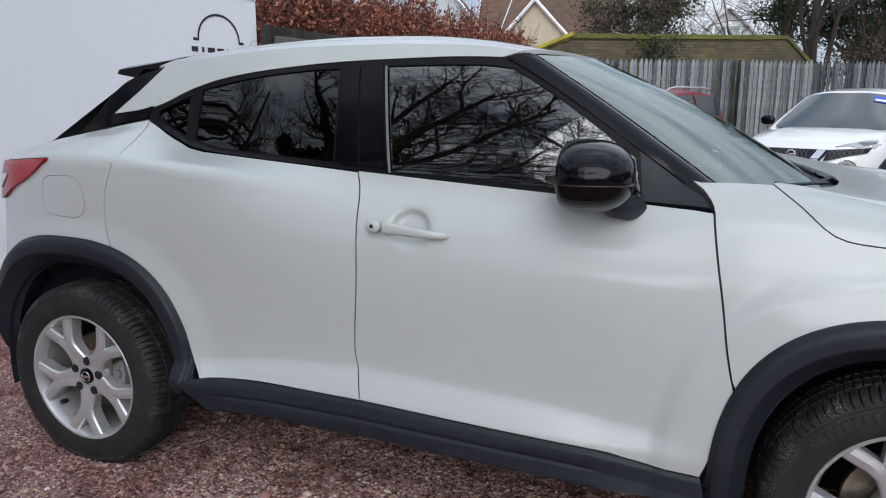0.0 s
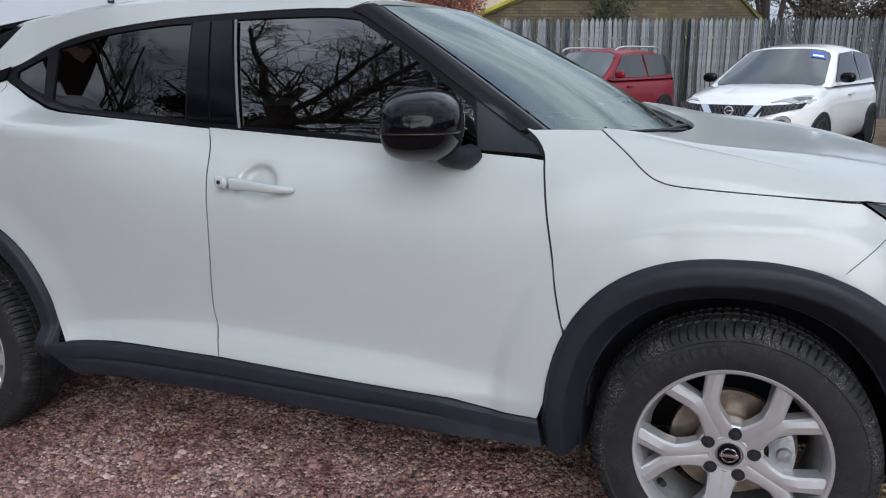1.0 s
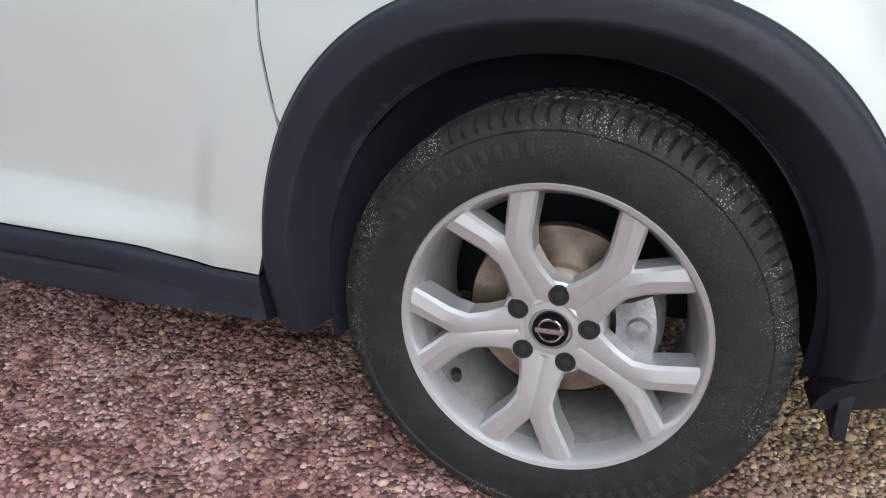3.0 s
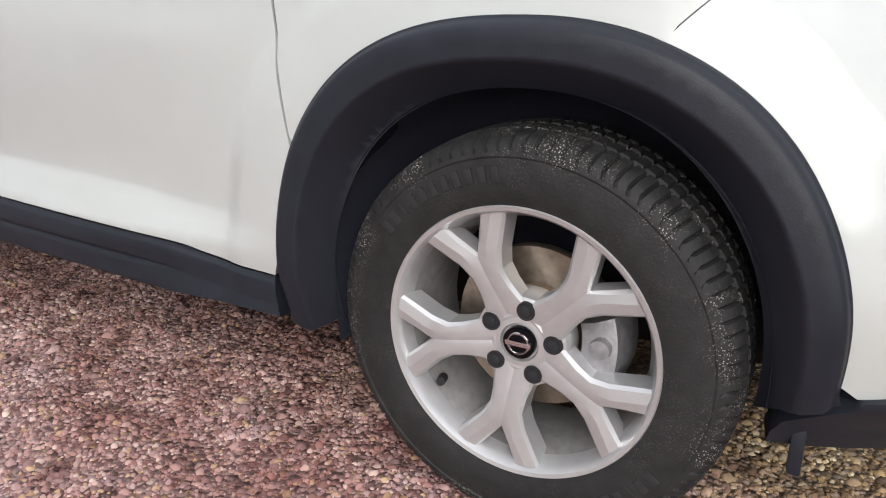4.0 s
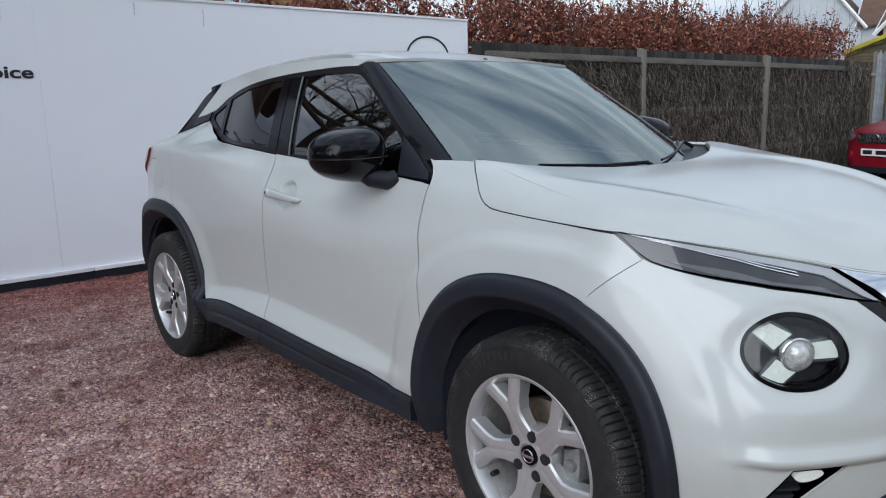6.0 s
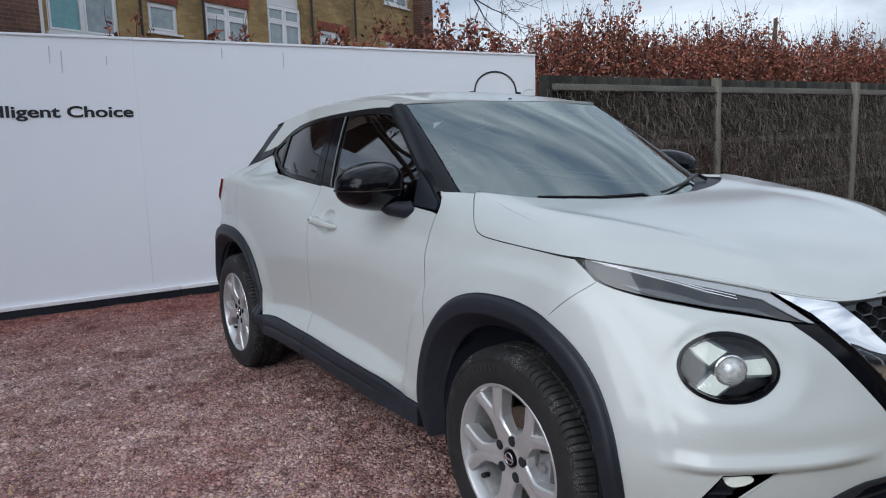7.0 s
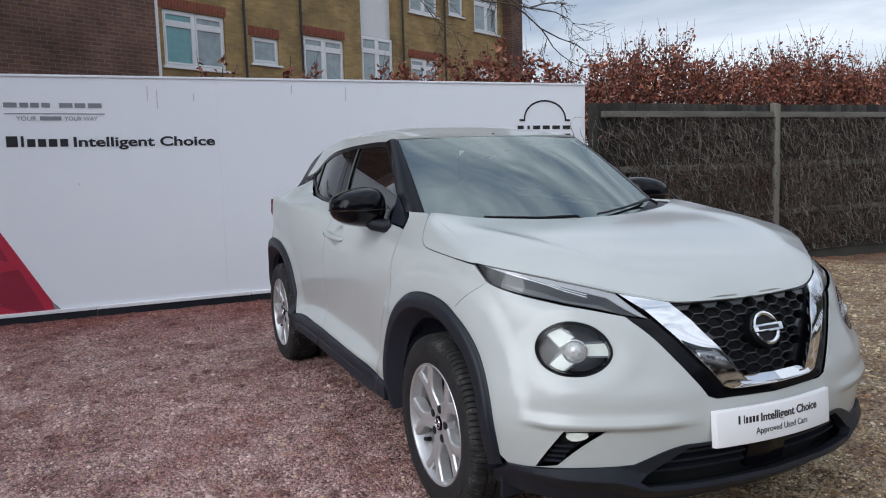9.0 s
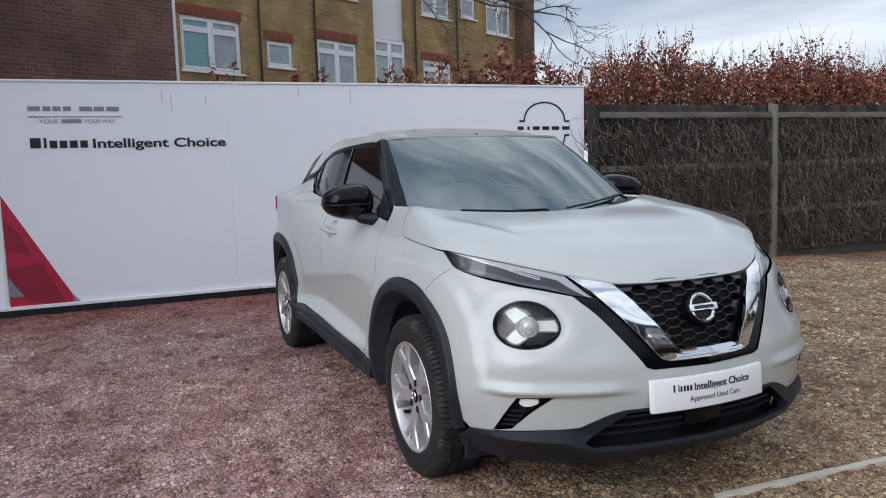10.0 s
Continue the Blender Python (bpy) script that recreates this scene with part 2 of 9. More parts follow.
def smooth(a, b, x):
    t = np.clip((np.asarray(x, float) - a) / (b - a), 0, 1)
    return t * t * (3 - 2 * t)


# ---- the car's skin: forward is +x, its right side is -y, the ground is z = 0 ----
AXLE, HUB_Z, HUB_Y = 1.318, 0.335, 0.86
PLAN_X = pchip((0, -2.02), (1, -1.98), (2, -1.88), (3, -1.74), (4, -1.55), (5, -1.2), (6, 0), (7, 1.2), (8, 1.5), (9, 1.71), (10, 1.86), (11, 1.955), (12, 2.045), (13, 2.115), (14, 2.165), (15, 2.19))
PLAN_Y = pchip((0, 0), (1, -0.45), (2, -0.68), (3, -0.805), (4, -0.868), (5, -0.885), (6, -0.886), (7, -0.886), (8, -0.882), (9, -0.855), (10, -0.80), (11, -0.735), (12, -0.61), (13, -0.46), (14, -0.27), (15, 0))
_k = np.linspace(0, 15, 1500)
_px, _py = PLAN_X(_k), PLAN_Y(_k)
_s = np.concatenate([[0], np.cumsum(np.hypot(np.diff(_px), np.diff(_py)))])
_s -= np.interp(0.0, _px, _s)
_tx, _ty = np.gradient(_px, _s), np.gradient(_py, _s)
for _ in range(60):
    _tx[1:-1], _ty[1:-1] = (_tx[2:] + _tx[:-2]) / 2, (_ty[2:] + _ty[:-2]) / 2
_tx *= smooth(0.0, 0.12, _s[-1] - _s)
_tn = np.hypot(_tx, _ty)
_tx, _ty = _tx / _tn, _ty / _tn
U_REAR, U_NOSE = _s[0], _s[-1]

DOOR = pchip((0.16, -0.09), (0.26, -0.055), (0.33, -0.03), (0.39, -0.007), (0.43, -0.004), (0.475, -0.0225), (0.516, -0.0475), (0.528, -0.0512), (0.545, -0.0518), (0.60, -0.0492), (0.70, -0.042), (0.80, -0.038), (0.88, -0.044), (0.955, -0.066), (1.01, -0.098), (1.065, -0.134), (1.10, -0.149), (1.112, -0.1515), (1.20, -0.1775), (1.30, -0.222), (1.464, -0.300), (1.54, -0.345))
FENDER = pchip((0.16, -0.09), (0.30, -0.04), (0.42, -0.030), (0.60, -0.035), (0.78, -0.042), (0.90, -0.055), (0.98, -0.085), (1.04, -0.115), (1.09, -0.155), (1.14, -0.215), (1.2, -0.32))
NOSE = pchip((0.16, -0.12), (0.22, -0.07), (0.30, -0.03), (0.40, -0.012), (0.50, 0.0), (0.57, -0.008), (0.64, -0.025), (0.72, -0.05), (0.80, -0.08), (0.86, -0.115), (0.91, -0.165), (0.96, -0.215), (1.02, -0.28))
TAIL = pchip((0.16, -0.16), (0.30, -0.05), (0.50, 0.0), (0.70, -0.02), (0.88, -0.035), (1.00, -0.044), (1.08, -0.054), (1.115, -0.068), (1.15, -0.125), (1.20, -0.19), (1.30, -0.28), (1.5, -0.42))
BELT = pchip((-1.4, 1.20), (-0.97, 1.185), (-0.6, 1.155), (-0.23, 1.132), (0.1, 1.11), (0.5, 1.085), (0.81, 1.066), (1.2, 1.06))
CREASE = pchip((-0.9, 0.47), (-0.72, 0.488), (-0.47, 0.518), (-0.2, 0.530), (0.12, 0.516), (0.46, 0.498), (0.62, 0.485), (0.9, 0.48))
WINLOW = pchip((-1.9, 1.15), (-1.5, 1.202), (-1.31, 1.236), (-1.15, 1.258), (-1.03, 1.226), (-0.928, 1.187), (-0.785, 1.164), (-0.503, 1.146), (-0.229, 1.125), (0.1, 1.106))
# the side glass is one even curve
_door_low = DOOR


def DOOR(z):
    t = np.asarray(z, float) - 1.112
    return np.where(t > 0, -0.1515 - 0.3215 * t - 0.285 * t * t, _door_low(z))


HAUNCH = pchip((-1.9, 1.125), (-1.5, 1.142), (-1.215, 1.150), (-1.05, 1.144), (-0.81, 1.128), (-0.62, 1.110), (-0.41, 1.079), (-0.205, 1.034), (0.1, 0.97))
ARCHES = ((AXLE, 0.49), (-AXLE, 0.49))


def arch_r(u, z, x0, p=2.5):
    return (np.abs(u - x0) ** p + np.abs(z - HUB_Z) ** p) ** (1 / p)


def skin(u, z, lift=0.0):
    """The body side, round the nose and the tail: u runs along the plan's outline (u = x along the doors), z is the height."""
    u, z = np.asarray(u, float), np.asarray(z, float)
    zs = z - (BELT(u) - 1.10) * smooth(0.62, 1.0, z) - (CREASE(u) - 0.53) * smooth(0.36, 0.47, z) * smooth(0.78, 0.60, z)
    wf, wn, wt = smooth(0.42 + 0.18 * smooth(1.03, 1.10, z), 0.92, u), smooth(1.5, 2.0, u), smooth(-1.3, -1.75, u)
    d = DOOR(zs) * (1 - wf) + FENDER(z) * wf
    d = d * (1 - wn) + NOSE(z) * wn
    d = d * (1 - wt) + TAIL(z) * wt
    # haunch over the rear wheel, shoulders of the greenhouse
    za, zb, hw = HAUNCH(u), WINLOW(u), smooth(-0.12, -0.85, u) * (1 - wt)
    in_glass = 0.075 * smooth(-0.45, -1.15, u)
    t = np.clip((z - za) / (zb - za), 0, 1.6)
    low = DOOR(np.minimum(zs, 0.80)) + 0.030 * smooth(0.62, za - 0.03, z)
    at_glass = DOOR(zb - (BELT(u) - 1.10)) - in_glass
    shelf = -0.010 + (at_glass + 0.014) * np.minimum(t, 1.0) ** 1.1
    h = np.where(z < za, low - 0.006 * smooth(za - 0.020, za, z), shelf - 0.004)
    h = np.where(z > zb, DOOR(zs) - in_glass, h)
    d = d * (1 - hw) + h * hw
    for x0, r0 in ARCHES:
        r = arch_r(u, z, x0)
        d = d + (0.014 * smooth(0.63, 0.575, r) + 0.008 * smooth(0.60, 0.48, r) if x0 > 0 else 0.020 * smooth(0.62, 0.48, r)) * smooth(0.2, 0.5, z)
    # hollow round the lamp, shelf under it
    d = d + 0.007 * np.exp(-((u - 2.16) / 0.26) ** 2 - ((z - 0.595) / 0.045) ** 2)
    # cup behind the door handle
    d = d - 0.028 * np.exp(-(((u + 0.022) / 0.058) ** 2 + ((z - 0.972) / 0.047) ** 2) ** 3)
    d = d + lift
    x = np.interp(u, _s, _px) + np.interp(u, _s, _ty) * d
    y = np.interp(u, _s, _py) - np.interp(u, _s, _tx) * d
    return np.stack([x, y, z + 0 * x], -1)
# ---- mesh tools ----
from mathutils import geometry


def curve(*pts, step=0.02):
    """A smooth line through the points (Catmull-Rom), its last point left out."""
    p = [np.array(q, float) for q in pts]
    p = [2 * p[0] - p[1], *p, 2 * p[-1] - p[-2]]
    out = []
    for i in range(1, len(p) - 2):
        n = max(1, int(np.linalg.norm(p[i + 1] - p[i]) / step))
        for k in range(n):
            t = k / n
            out.append(0.5 * (2 * p[i] + (p[i + 1] - p[i - 1]) * t + (2 * p[i - 1] - 5 * p[i] + 4 * p[i + 1] - p[i + 2]) * t * t
                              + (3 * p[i] - p[i - 1] - 3 * p[i + 1] + p[i + 2]) * t ** 3))
    return out


def ring_curve(*pts, step=0.012):
    """A smooth closed line through the points."""
    p = [np.array(q, float) for q in pts]
    n, out = len(p), []
    for i in range(n):
        a, b, c, d = p[i - 1], p[i], p[(i + 1) % n], p[(i + 2) % n]
        m = max(2, int(np.linalg.norm(c - b) / step))
        for k in range(m):
            t = k / m
            out.append(0.5 * (2 * b + (c - a) * t + (2 * a - 5 * b + 4 * c - d) * t * t + (3 * b - a - 3 * c + d) * t ** 3))
    return out


def poly(*pts, step=0.03):
    """A closed outline of straight edges."""
    out = []
    for a, b in zip(pts, pts[1:] + pts[:1]):
        a, b = np.array(a, float), np.array(b, float)
        n = max(1, int(np.linalg.norm(b - a) / step))
        out += [a + (b - a) * k / n for k in range(n)]
    return out


def inside(loop, q):
    """Which of the points q lie inside the closed loop."""
    a, hit = np.array(loop), np.zeros(len(q), bool)
    b = np.roll(a, -1, 0)
    for (x0, y0), (x1, y1) in zip(a, b):
        if y0 != y1:
            hit ^= ((y0 > q[:, 1]) != (y1 > q[:, 1])) & (q[:, 0] < (x1 - x0) * (q[:, 1] - y0) / (y1 - y0) + x0)
    return hit


def shrink(loop, g):
    """The loop moved inwards by g."""
    a = np.array(loop)
    t = np.roll(a, -1, 0) - np.roll(a, 1, 0)
    n = np.stack([-t[:, 1], t[:, 0]], 1) / (np.linalg.norm(t, axis=1)[:, None] + 1e-9)
    area = np.sum(a[:, 0] * np.roll(a[:, 1], -1) - np.roll(a[:, 0], -1) * a[:, 1])
    return list(a + n * g * (1 if area > 0 else -1))


def mesh_data(name, verts, faces, normals=None, flip=False):
    me = bpy.data.meshes.new(name)
    v = np.array(verts, float)
    if flip:
        v = v * (1, -1, 1)
        faces = [tuple(reversed(f)) for f in faces]
    me.from_pydata(v.tolist(), [], [tuple(int(i) for i in f) for f in faces])
    me.polygons.foreach_set("use_smooth", [True] * len(me.polygons))
    if normals is not None:
        n = np.array(normals, float)
        if flip:
            n = n * (1, -1, 1)
        me.normals_split_custom_set_from_vertices(n.tolist())
    return me


def normals_of(fn, q, h=0.004):
    a = fn(q[:, 0] + h, q[:, 1]) - fn(q[:, 0] - h, q[:, 1])
    b = fn(q[:, 0], q[:, 1] + h) - fn(q[:, 0], q[:, 1] - h)
    n = np.cross(a, b)
    return n / (np.linalg.norm(n, axis=1)[:, None] + 1e-12)


def sheet(loop, fn, holes=(), step=0.03, flange=0.012, gap=0.0, lines=()):
    """A panel cut out of the surface fn(u, v): outline, holes, a grid inside that follows the crease lines, true normals, edges turned in. Returns verts, faces, normals."""
    if gap:
        loop = shrink(loop, gap)
    loops = [np.array(loop), *[np.array(h) for h in holes]]
    lo, hi = loops[0].min(0), loops[0].max(0)
    gx, gy = np.meshgrid(np.arange(lo[0] + step / 2, hi[0], step), np.arange(lo[1] + step / 2, hi[1], step))
    g = np.stack([gx.ravel(), gy.ravel()], 1)
    keep = inside(loops[0], g)
    for h in loops[1:]:
        keep &= ~inside(h, g)
    edge = np.concatenate(loops)
    g = g[keep]
    if len(g):
        near = np.array([np.min(np.hypot(*(edge - p).T)) for p in g])
        g = g[near > step * 0.35]
    runs = []
    for ln in lines:
        ln = np.array(ln)
        ok = inside(loops[0], ln)
        for h in loops[1:]:
            ok &= ~inside(h, ln)
        ok &= np.array([np.min(np.hypot(*(edge - p).T)) for p in ln]) > 0.005
        runs.append((ln, ok))
        if len(g) and ok.any():
            g = g[np.array([np.min(np.hypot(*(ln[ok] - p).T)) for p in g]) > step * 0.3]
    pts, edges, k = [], [], 0
    for lp in loops:
        n = len(lp)
        edges += [(k + i, k + (i + 1) % n) for i in range(n)]
        pts += lp.tolist()
        k += n
    for ln, ok in runs:
        ids = {}
        for i in np.nonzero(ok)[0]:
            ids[i] = k
            pts.append(ln[i].tolist())
            k += 1
        edges += [(ids[i], ids[i + 1]) for i in ids if i + 1 in ids]
    pts += g.tolist()
    co, _, tri, *_ = geometry.delaunay_2d_cdt([Vector(p) for p in pts], edges, [], 0, 1e-6)
    q = np.array([(c.x, c.y) for c in co])
    tri = np.array([t for t in tri if len(t) == 3])
    mid = q[tri].mean(1)
    ok = inside(loops[0], mid)
    for h in loops[1:]:
        ok &= ~inside(h, mid)
    tri = tri[ok]
    area = np.cross(q[tri[:, 1]] - q[tri[:, 0]], q[tri[:, 2]] - q[tri[:, 0]])
    tri = np.where((area < 0)[:, None], tri[:, ::-1], tri)
    v, nrm = fn(q[:, 0], q[:, 1]), normals_of(fn, q)
    faces = [tuple(t) for t in tri]
    verts, normals = [v], [nrm]
    base = len(q)
    if flange:
        for i, lp in enumerate(loops):
            p, pn = fn(lp[:, 0], lp[:, 1]), normals_of(fn, lp)
            t = np.roll(p, -1, 0) - np.roll(p, 1, 0)
            side = np.cross(t, pn)
            side /= np.linalg.norm(side, axis=1)[:, None] + 1e-12
            ar = np.sum(lp[:, 0] * np.roll(lp[:, 1], -1) - np.roll(lp[:, 0], -1) * lp[:, 1])
            ccw = (ar > 0) == (i == 0)
            if not ccw:
                side = -side
            n = len(lp)
            verts += [p, p - pn * flange]
            normals += [side, side]
            for j in range(n):
                a, b = base + j, base + (j + 1) % n
                f = (a, a + n, b + n, b)
                faces.append(f if ccw else f[::-1])
            base += 2 * n
    return np.concatenate(verts), faces, np.concatenate(normals)


def join(*pieces):
    """Several (verts, faces, normals) as one."""
    v, f, n, k = [], [], [], 0
    for a, b, c in pieces:
        v.append(a), n.append(c)
        f += [tuple(i + k for i in q) for q in b]
        k += len(a)
    return np.concatenate(v), f, np.concatenate(n)


def both(piece):
    """A piece together with its mirror image across the car's middle."""
    v, f, n = piece
    return join(piece, (v * (1, -1, 1), [q[::-1] for q in f], n * (1, -1, 1)))


def put(name, data, material, parent=None, label=""):
    """A mesh object under a thing or a part."""
    ob = new(name, data)
    if not data.materials:
        data.materials.append(material)
    if parent:
        ob.parent = parent
    if label:
        ob["label"] = label
    return ob


def shape(name, piece, material, parent=None, label="", flip=False):
    return put(name, mesh_data(name, *piece, flip=flip), material, parent, label)


def pair(name, piece, material, parent, label=""):
    """The same panel on both sides of the car."""
    return [shape(name, piece, material, parent, label, flip) for flip in (False, True)]


def part(name, bm, material, parent=None, label="", smooth_angle=40):
    """Links a bmesh as one mesh object."""
    me = bpy.data.meshes.new(name)
    bmesh.ops.recalc_face_normals(bm, faces=bm.faces)
    for f in bm.faces:
        f.smooth = True
    for e in bm.edges:
        if len(e.link_faces) == 2 and e.calc_face_angle(0) > radians(smooth_angle):
            e.smooth = False
    bm.to_mesh(me)
    bm.free()
    return put(name, me, material, parent, label)


def box(bm, lo, hi, bevel=0.0, m=None):
    """A box between two corners, its edges rounded."""
    made = bmesh.ops.create_cube(bm, size=1)["verts"]
    for v in made:
        v.co = Vector([lo[i] + (hi[i] - lo[i]) * (v.co[i] + 0.5) for i in range(3)])
    if m is not None:
        bmesh.ops.transform(bm, matrix=m, verts=made)
    if bevel:
        edges = list({e for v in made for e in v.link_edges})
        bmesh.ops.bevel(bm, geom=edges, offset=bevel, segments=2, affect="EDGES", profile=0.6)
    return bm


def tube(bm, pts, r0, r1=None, sides=6, cap=True):
    """A round bar along points, from radius r0 to r1."""
    r1 = r0 if r1 is None else r1
    pts = [Vector(p) for p in pts]
    rings, a = [], None
    for i, p in enumerate(pts):
        d = (pts[min(i + 1, len(pts) - 1)] - pts[max(i - 1, 0)]).normalized()
        if a is None:
            a = d.orthogonal() if abs(d.z) > 0.9 else d.cross(Vector((0, 0, 1)))
        a = (a - d * a.dot(d)).normalized()
        b = d.cross(a)
        r = r0 + (r1 - r0) * i / max(1, len(pts) - 1)
        rings.append([bm.verts.new(p + (a * math.cos(2 * math.pi * k / sides) + b * math.sin(2 * math.pi * k / sides)) * r) for k in range(sides)])
    for u, v in zip(rings, rings[1:]):
        for k in range(sides):
            bm.faces.new((u[k], u[(k + 1) % sides], v[(k + 1) % sides], v[k]))
    if cap:
        bm.faces.new(rings[0][::-1]), bm.faces.new(rings[-1])
    return bm


def lathe(bm, profile, n=64, m=None):
    """A turned body about the y axis: profile of (radius, y)."""
    rings = []
    for k in range(n):
        a = 2 * math.pi * k / n
        rings.append([bm.verts.new((r * math.cos(a), y, r * math.sin(a))) for r, y in profile])
    for k in range(n):
        u, v = rings[k], rings[(k + 1) % n]
        for i in range(len(profile) - 1):
            bm.faces.new((u[i], u[i + 1], v[i + 1], v[i]))
    if m is not None:
        bmesh.ops.transform(bm, matrix=m, verts=[x for r in rings for x in r])
    return bm


def thing(name, label, category, group="", m=None):
    ob = new(name)
    if m is not None:
        ob.matrix_world = m
    return tagged(ob, label, category, group)
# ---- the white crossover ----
# strong colour noise on the projector paints in streaks of reflection inside its lens
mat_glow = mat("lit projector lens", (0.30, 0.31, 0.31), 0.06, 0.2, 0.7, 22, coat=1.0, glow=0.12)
mat_deep = mat("black lamp bowl", (0.010, 0.010, 0.012), 0.4, 0.0, 0.2, 30, spec=0.25)
mat_bowl = mat("dark lamp bowl", (0.014, 0.015, 0.017), 0.32, 0.2, 0.1, 6, coat=1.0)
mat_smoke = mat("smoked indicator", (0.085, 0.088, 0.092), 0.2, 0.3, 0.1, 20, coat=1.0)
car = thing("car", "pearl white compact crossover with black wheel-arch cladding, parked on gravel", "car")
ZE = pchip((0.75, 1.142), (0.95, 1.136), (1.2, 1.092), (1.45, 1.045), (1.65, 1.000), (1.85, 0.961), (1.95, 0.949), (2.05, 0.9405), (2.14, 0.926), (2.228, 0.909), (2.42, 0.879), (2.6, 0.872), (U_NOSE, 0.870))


def arch(x0, rx, rz, a0, a1, n=30, p=2.5):
    """Part of a wheel arch's outline, by angle from forward, in degrees."""
    out = []
    for k in range(n + 1):
        a = radians(a0 + (a1 - a0) * k / n)
        c, s = math.cos(a), math.sin(a)
        out.append(np.array((x0 + rx * math.copysign(abs(c) ** (2 / (p if c < 0 or x0 < 0 else p - 0.3)), c), HUB_Z + rz * math.copysign(abs(s) ** (2 / p), s))))
    return out


F_ARCH, R_ARCH = (AXLE, 0.472, 0.510), (-AXLE, 0.505, 0.53)


def lifted(d):
    return lambda u, z: skin(u, z, d)


def nose(lift=0.0):
    """The front seen as one sheet: a is the way along it from the middle, to the car's left."""
    def fn(a, z):
        a = np.asarray(a, float)
        p = skin(U_NOSE - np.abs(a), z, lift)
        p[..., 1] = np.where(a > 0, -p[..., 1], p[..., 1])
        return p
    return fn


# creases that the panels' meshes follow
fold_lines = [[(u, float(HAUNCH(u)) + e) for u in np.linspace(-1.9, -0.1, 110)] for e in (-0.035, -0.012, 0.0, 0.012, 0.03)] + [[(u, float(CREASE(u)) + e) for u in np.linspace(-0.85, 0.75, 90)] for e in (-0.055, -0.012, 0.0, 0.015)]
for x0_, r0_ in ((AXLE, 0.63), (AXLE, 0.60), (AXLE, 0.575)):
    fold_lines.append([(x0_ + r0_ * math.copysign(abs(math.cos(a)) ** 0.8, math.cos(a)), HUB_Z + r0_ * abs(math.sin(a)) ** 0.8) for a in np.linspace(0.25, 2.9, 80)])
for r_ in (0.45, 0.65, 0.8, 0.9, 1.0, 1.1, 1.25):
    fold_lines.append([(-0.022 + 0.058 * r_ * math.cos(a), 0.972 + 0.047 * r_ * math.sin(a)) for a in np.linspace(0, 2 * math.pi, 60)])
# side panels
gap_door = ((-0.165, 0.437), (-0.196, 0.54), (-0.201, 0.612), (-0.186, 0.834), (-0.20, 1.032), (-0.229, 1.124))
gap_front = ((0.812, 1.058), (0.827, 0.964), (0.850, 0.841), (0.868, 0.73), (0.886, 0.645))
gap_rear = ((-1.132, 1.268), (-1.085, 1.19), (-1.080, 1.132), (-1.120, 1.04), (-1.137, 0.965), (-1.136, 0.90), (-1.117, 0.825))
sill_top = ((-0.79, 0.418), (-0.66, 0.432), (-0.504, 0.440), (-0.164, 0.436), (0.223, 0.417), (0.552, 0.403), (0.64, 0.39), (0.72, 0.378), (0.829, 0.372))
belt = lambda a, b, n=14, dz=-0.004: [np.array((x, BELT(x) + dz)) for x in np.linspace(a, b, n)][:-1]

front_door = (curve(*gap_front) + arch(*F_ARCH, 151, 173) + curve(*sill_top[:2:-1]) + curve(*gap_door) + belt(-0.229, 0.812, 24))
front_panel = sheet(front_door, skin, gap=0.0022, step=0.022, lines=fold_lines)
pair("front_door", front_panel, PAINT, car)
rear_door = (curve(*gap_door[::-1]) + curve(*sill_top[3::-1]) + arch(*R_ARCH, 18, 71) + curve((-1.117, 0.845), *gap_rear[-2::-1])
             + curve((-1.132, 1.268), (-1.03, 1.225), (-0.928, 1.186), (-0.86, 1.172), (-0.785, 1.164), (-0.503, 1.146), (-0.229, 1.124)))
pair("rear_door", sheet(rear_door, skin, gap=0.0022, step=0.022, lines=fold_lines), PAINT, car)
fender = (curve(*gap_front[::-1]) + curve((0.813, 1.056), (0.809, 1.071), (0.80, 1.088), (0.781, 1.110), (0.751, 1.133)) + curve((0.751, 1.133), (0.855, 1.134), (0.951, 1.133))
          + curve((0.951, 1.133), (1.019, 1.083), (1.073, 1.036), (1.121, 1.012), (1.219, 1.002), (1.393, 0.993), (1.566, 0.983)) + curve((1.566, 0.983), (1.619, 0.951), (1.652, 0.928))
          + curve((1.652, 0.926), (1.595, 0.884), (1.552, 0.848), (1.522, 0.82)) + arch(*F_ARCH, 66.7, 150))
pair("front_fender", sheet(fender, skin, gap=0.0034, step=0.022, lines=fold_lines), PAINT, car)
fuel = curve((-1.384, 1.078), (-1.30, 1.083), (-1.25, 1.075), (-1.222, 1.03), (-1.222, 0.975), (-1.255, 0.938), (-1.37, 0.937), (-1.42, 0.95), (-1.43, 1.0), (-1.42, 1.06), (-1.384, 1.078))
quarter = (curve((-1.117, 0.83), *gap_rear[-2::-1]) + curve((-1.132, 1.268), (-1.31, 1.236), (-1.484, 1.204), (-1.75, 1.15), (-2.05, 1.11)) + curve((-2.05, 1.11), (-1.83, 1.112), (-1.385, 1.141)) + curve((-1.385, 1.141), (-1.51, 1.064), (-1.64, 1.014), (-1.77, 0.968), (-1.9, 0.962))
           + curve((-1.9, 0.965), (-1.86, 0.60), (-1.86, 0.42)) + arch(*R_ARCH, 170, 72, 40))
pair("rear_quarter", sheet(quarter, skin, [fuel], step=0.022, lines=fold_lines), PAINT, car)
pair("fuel_flap", sheet(fuel, skin, gap=0.002, flange=0.006), PAINT, car)
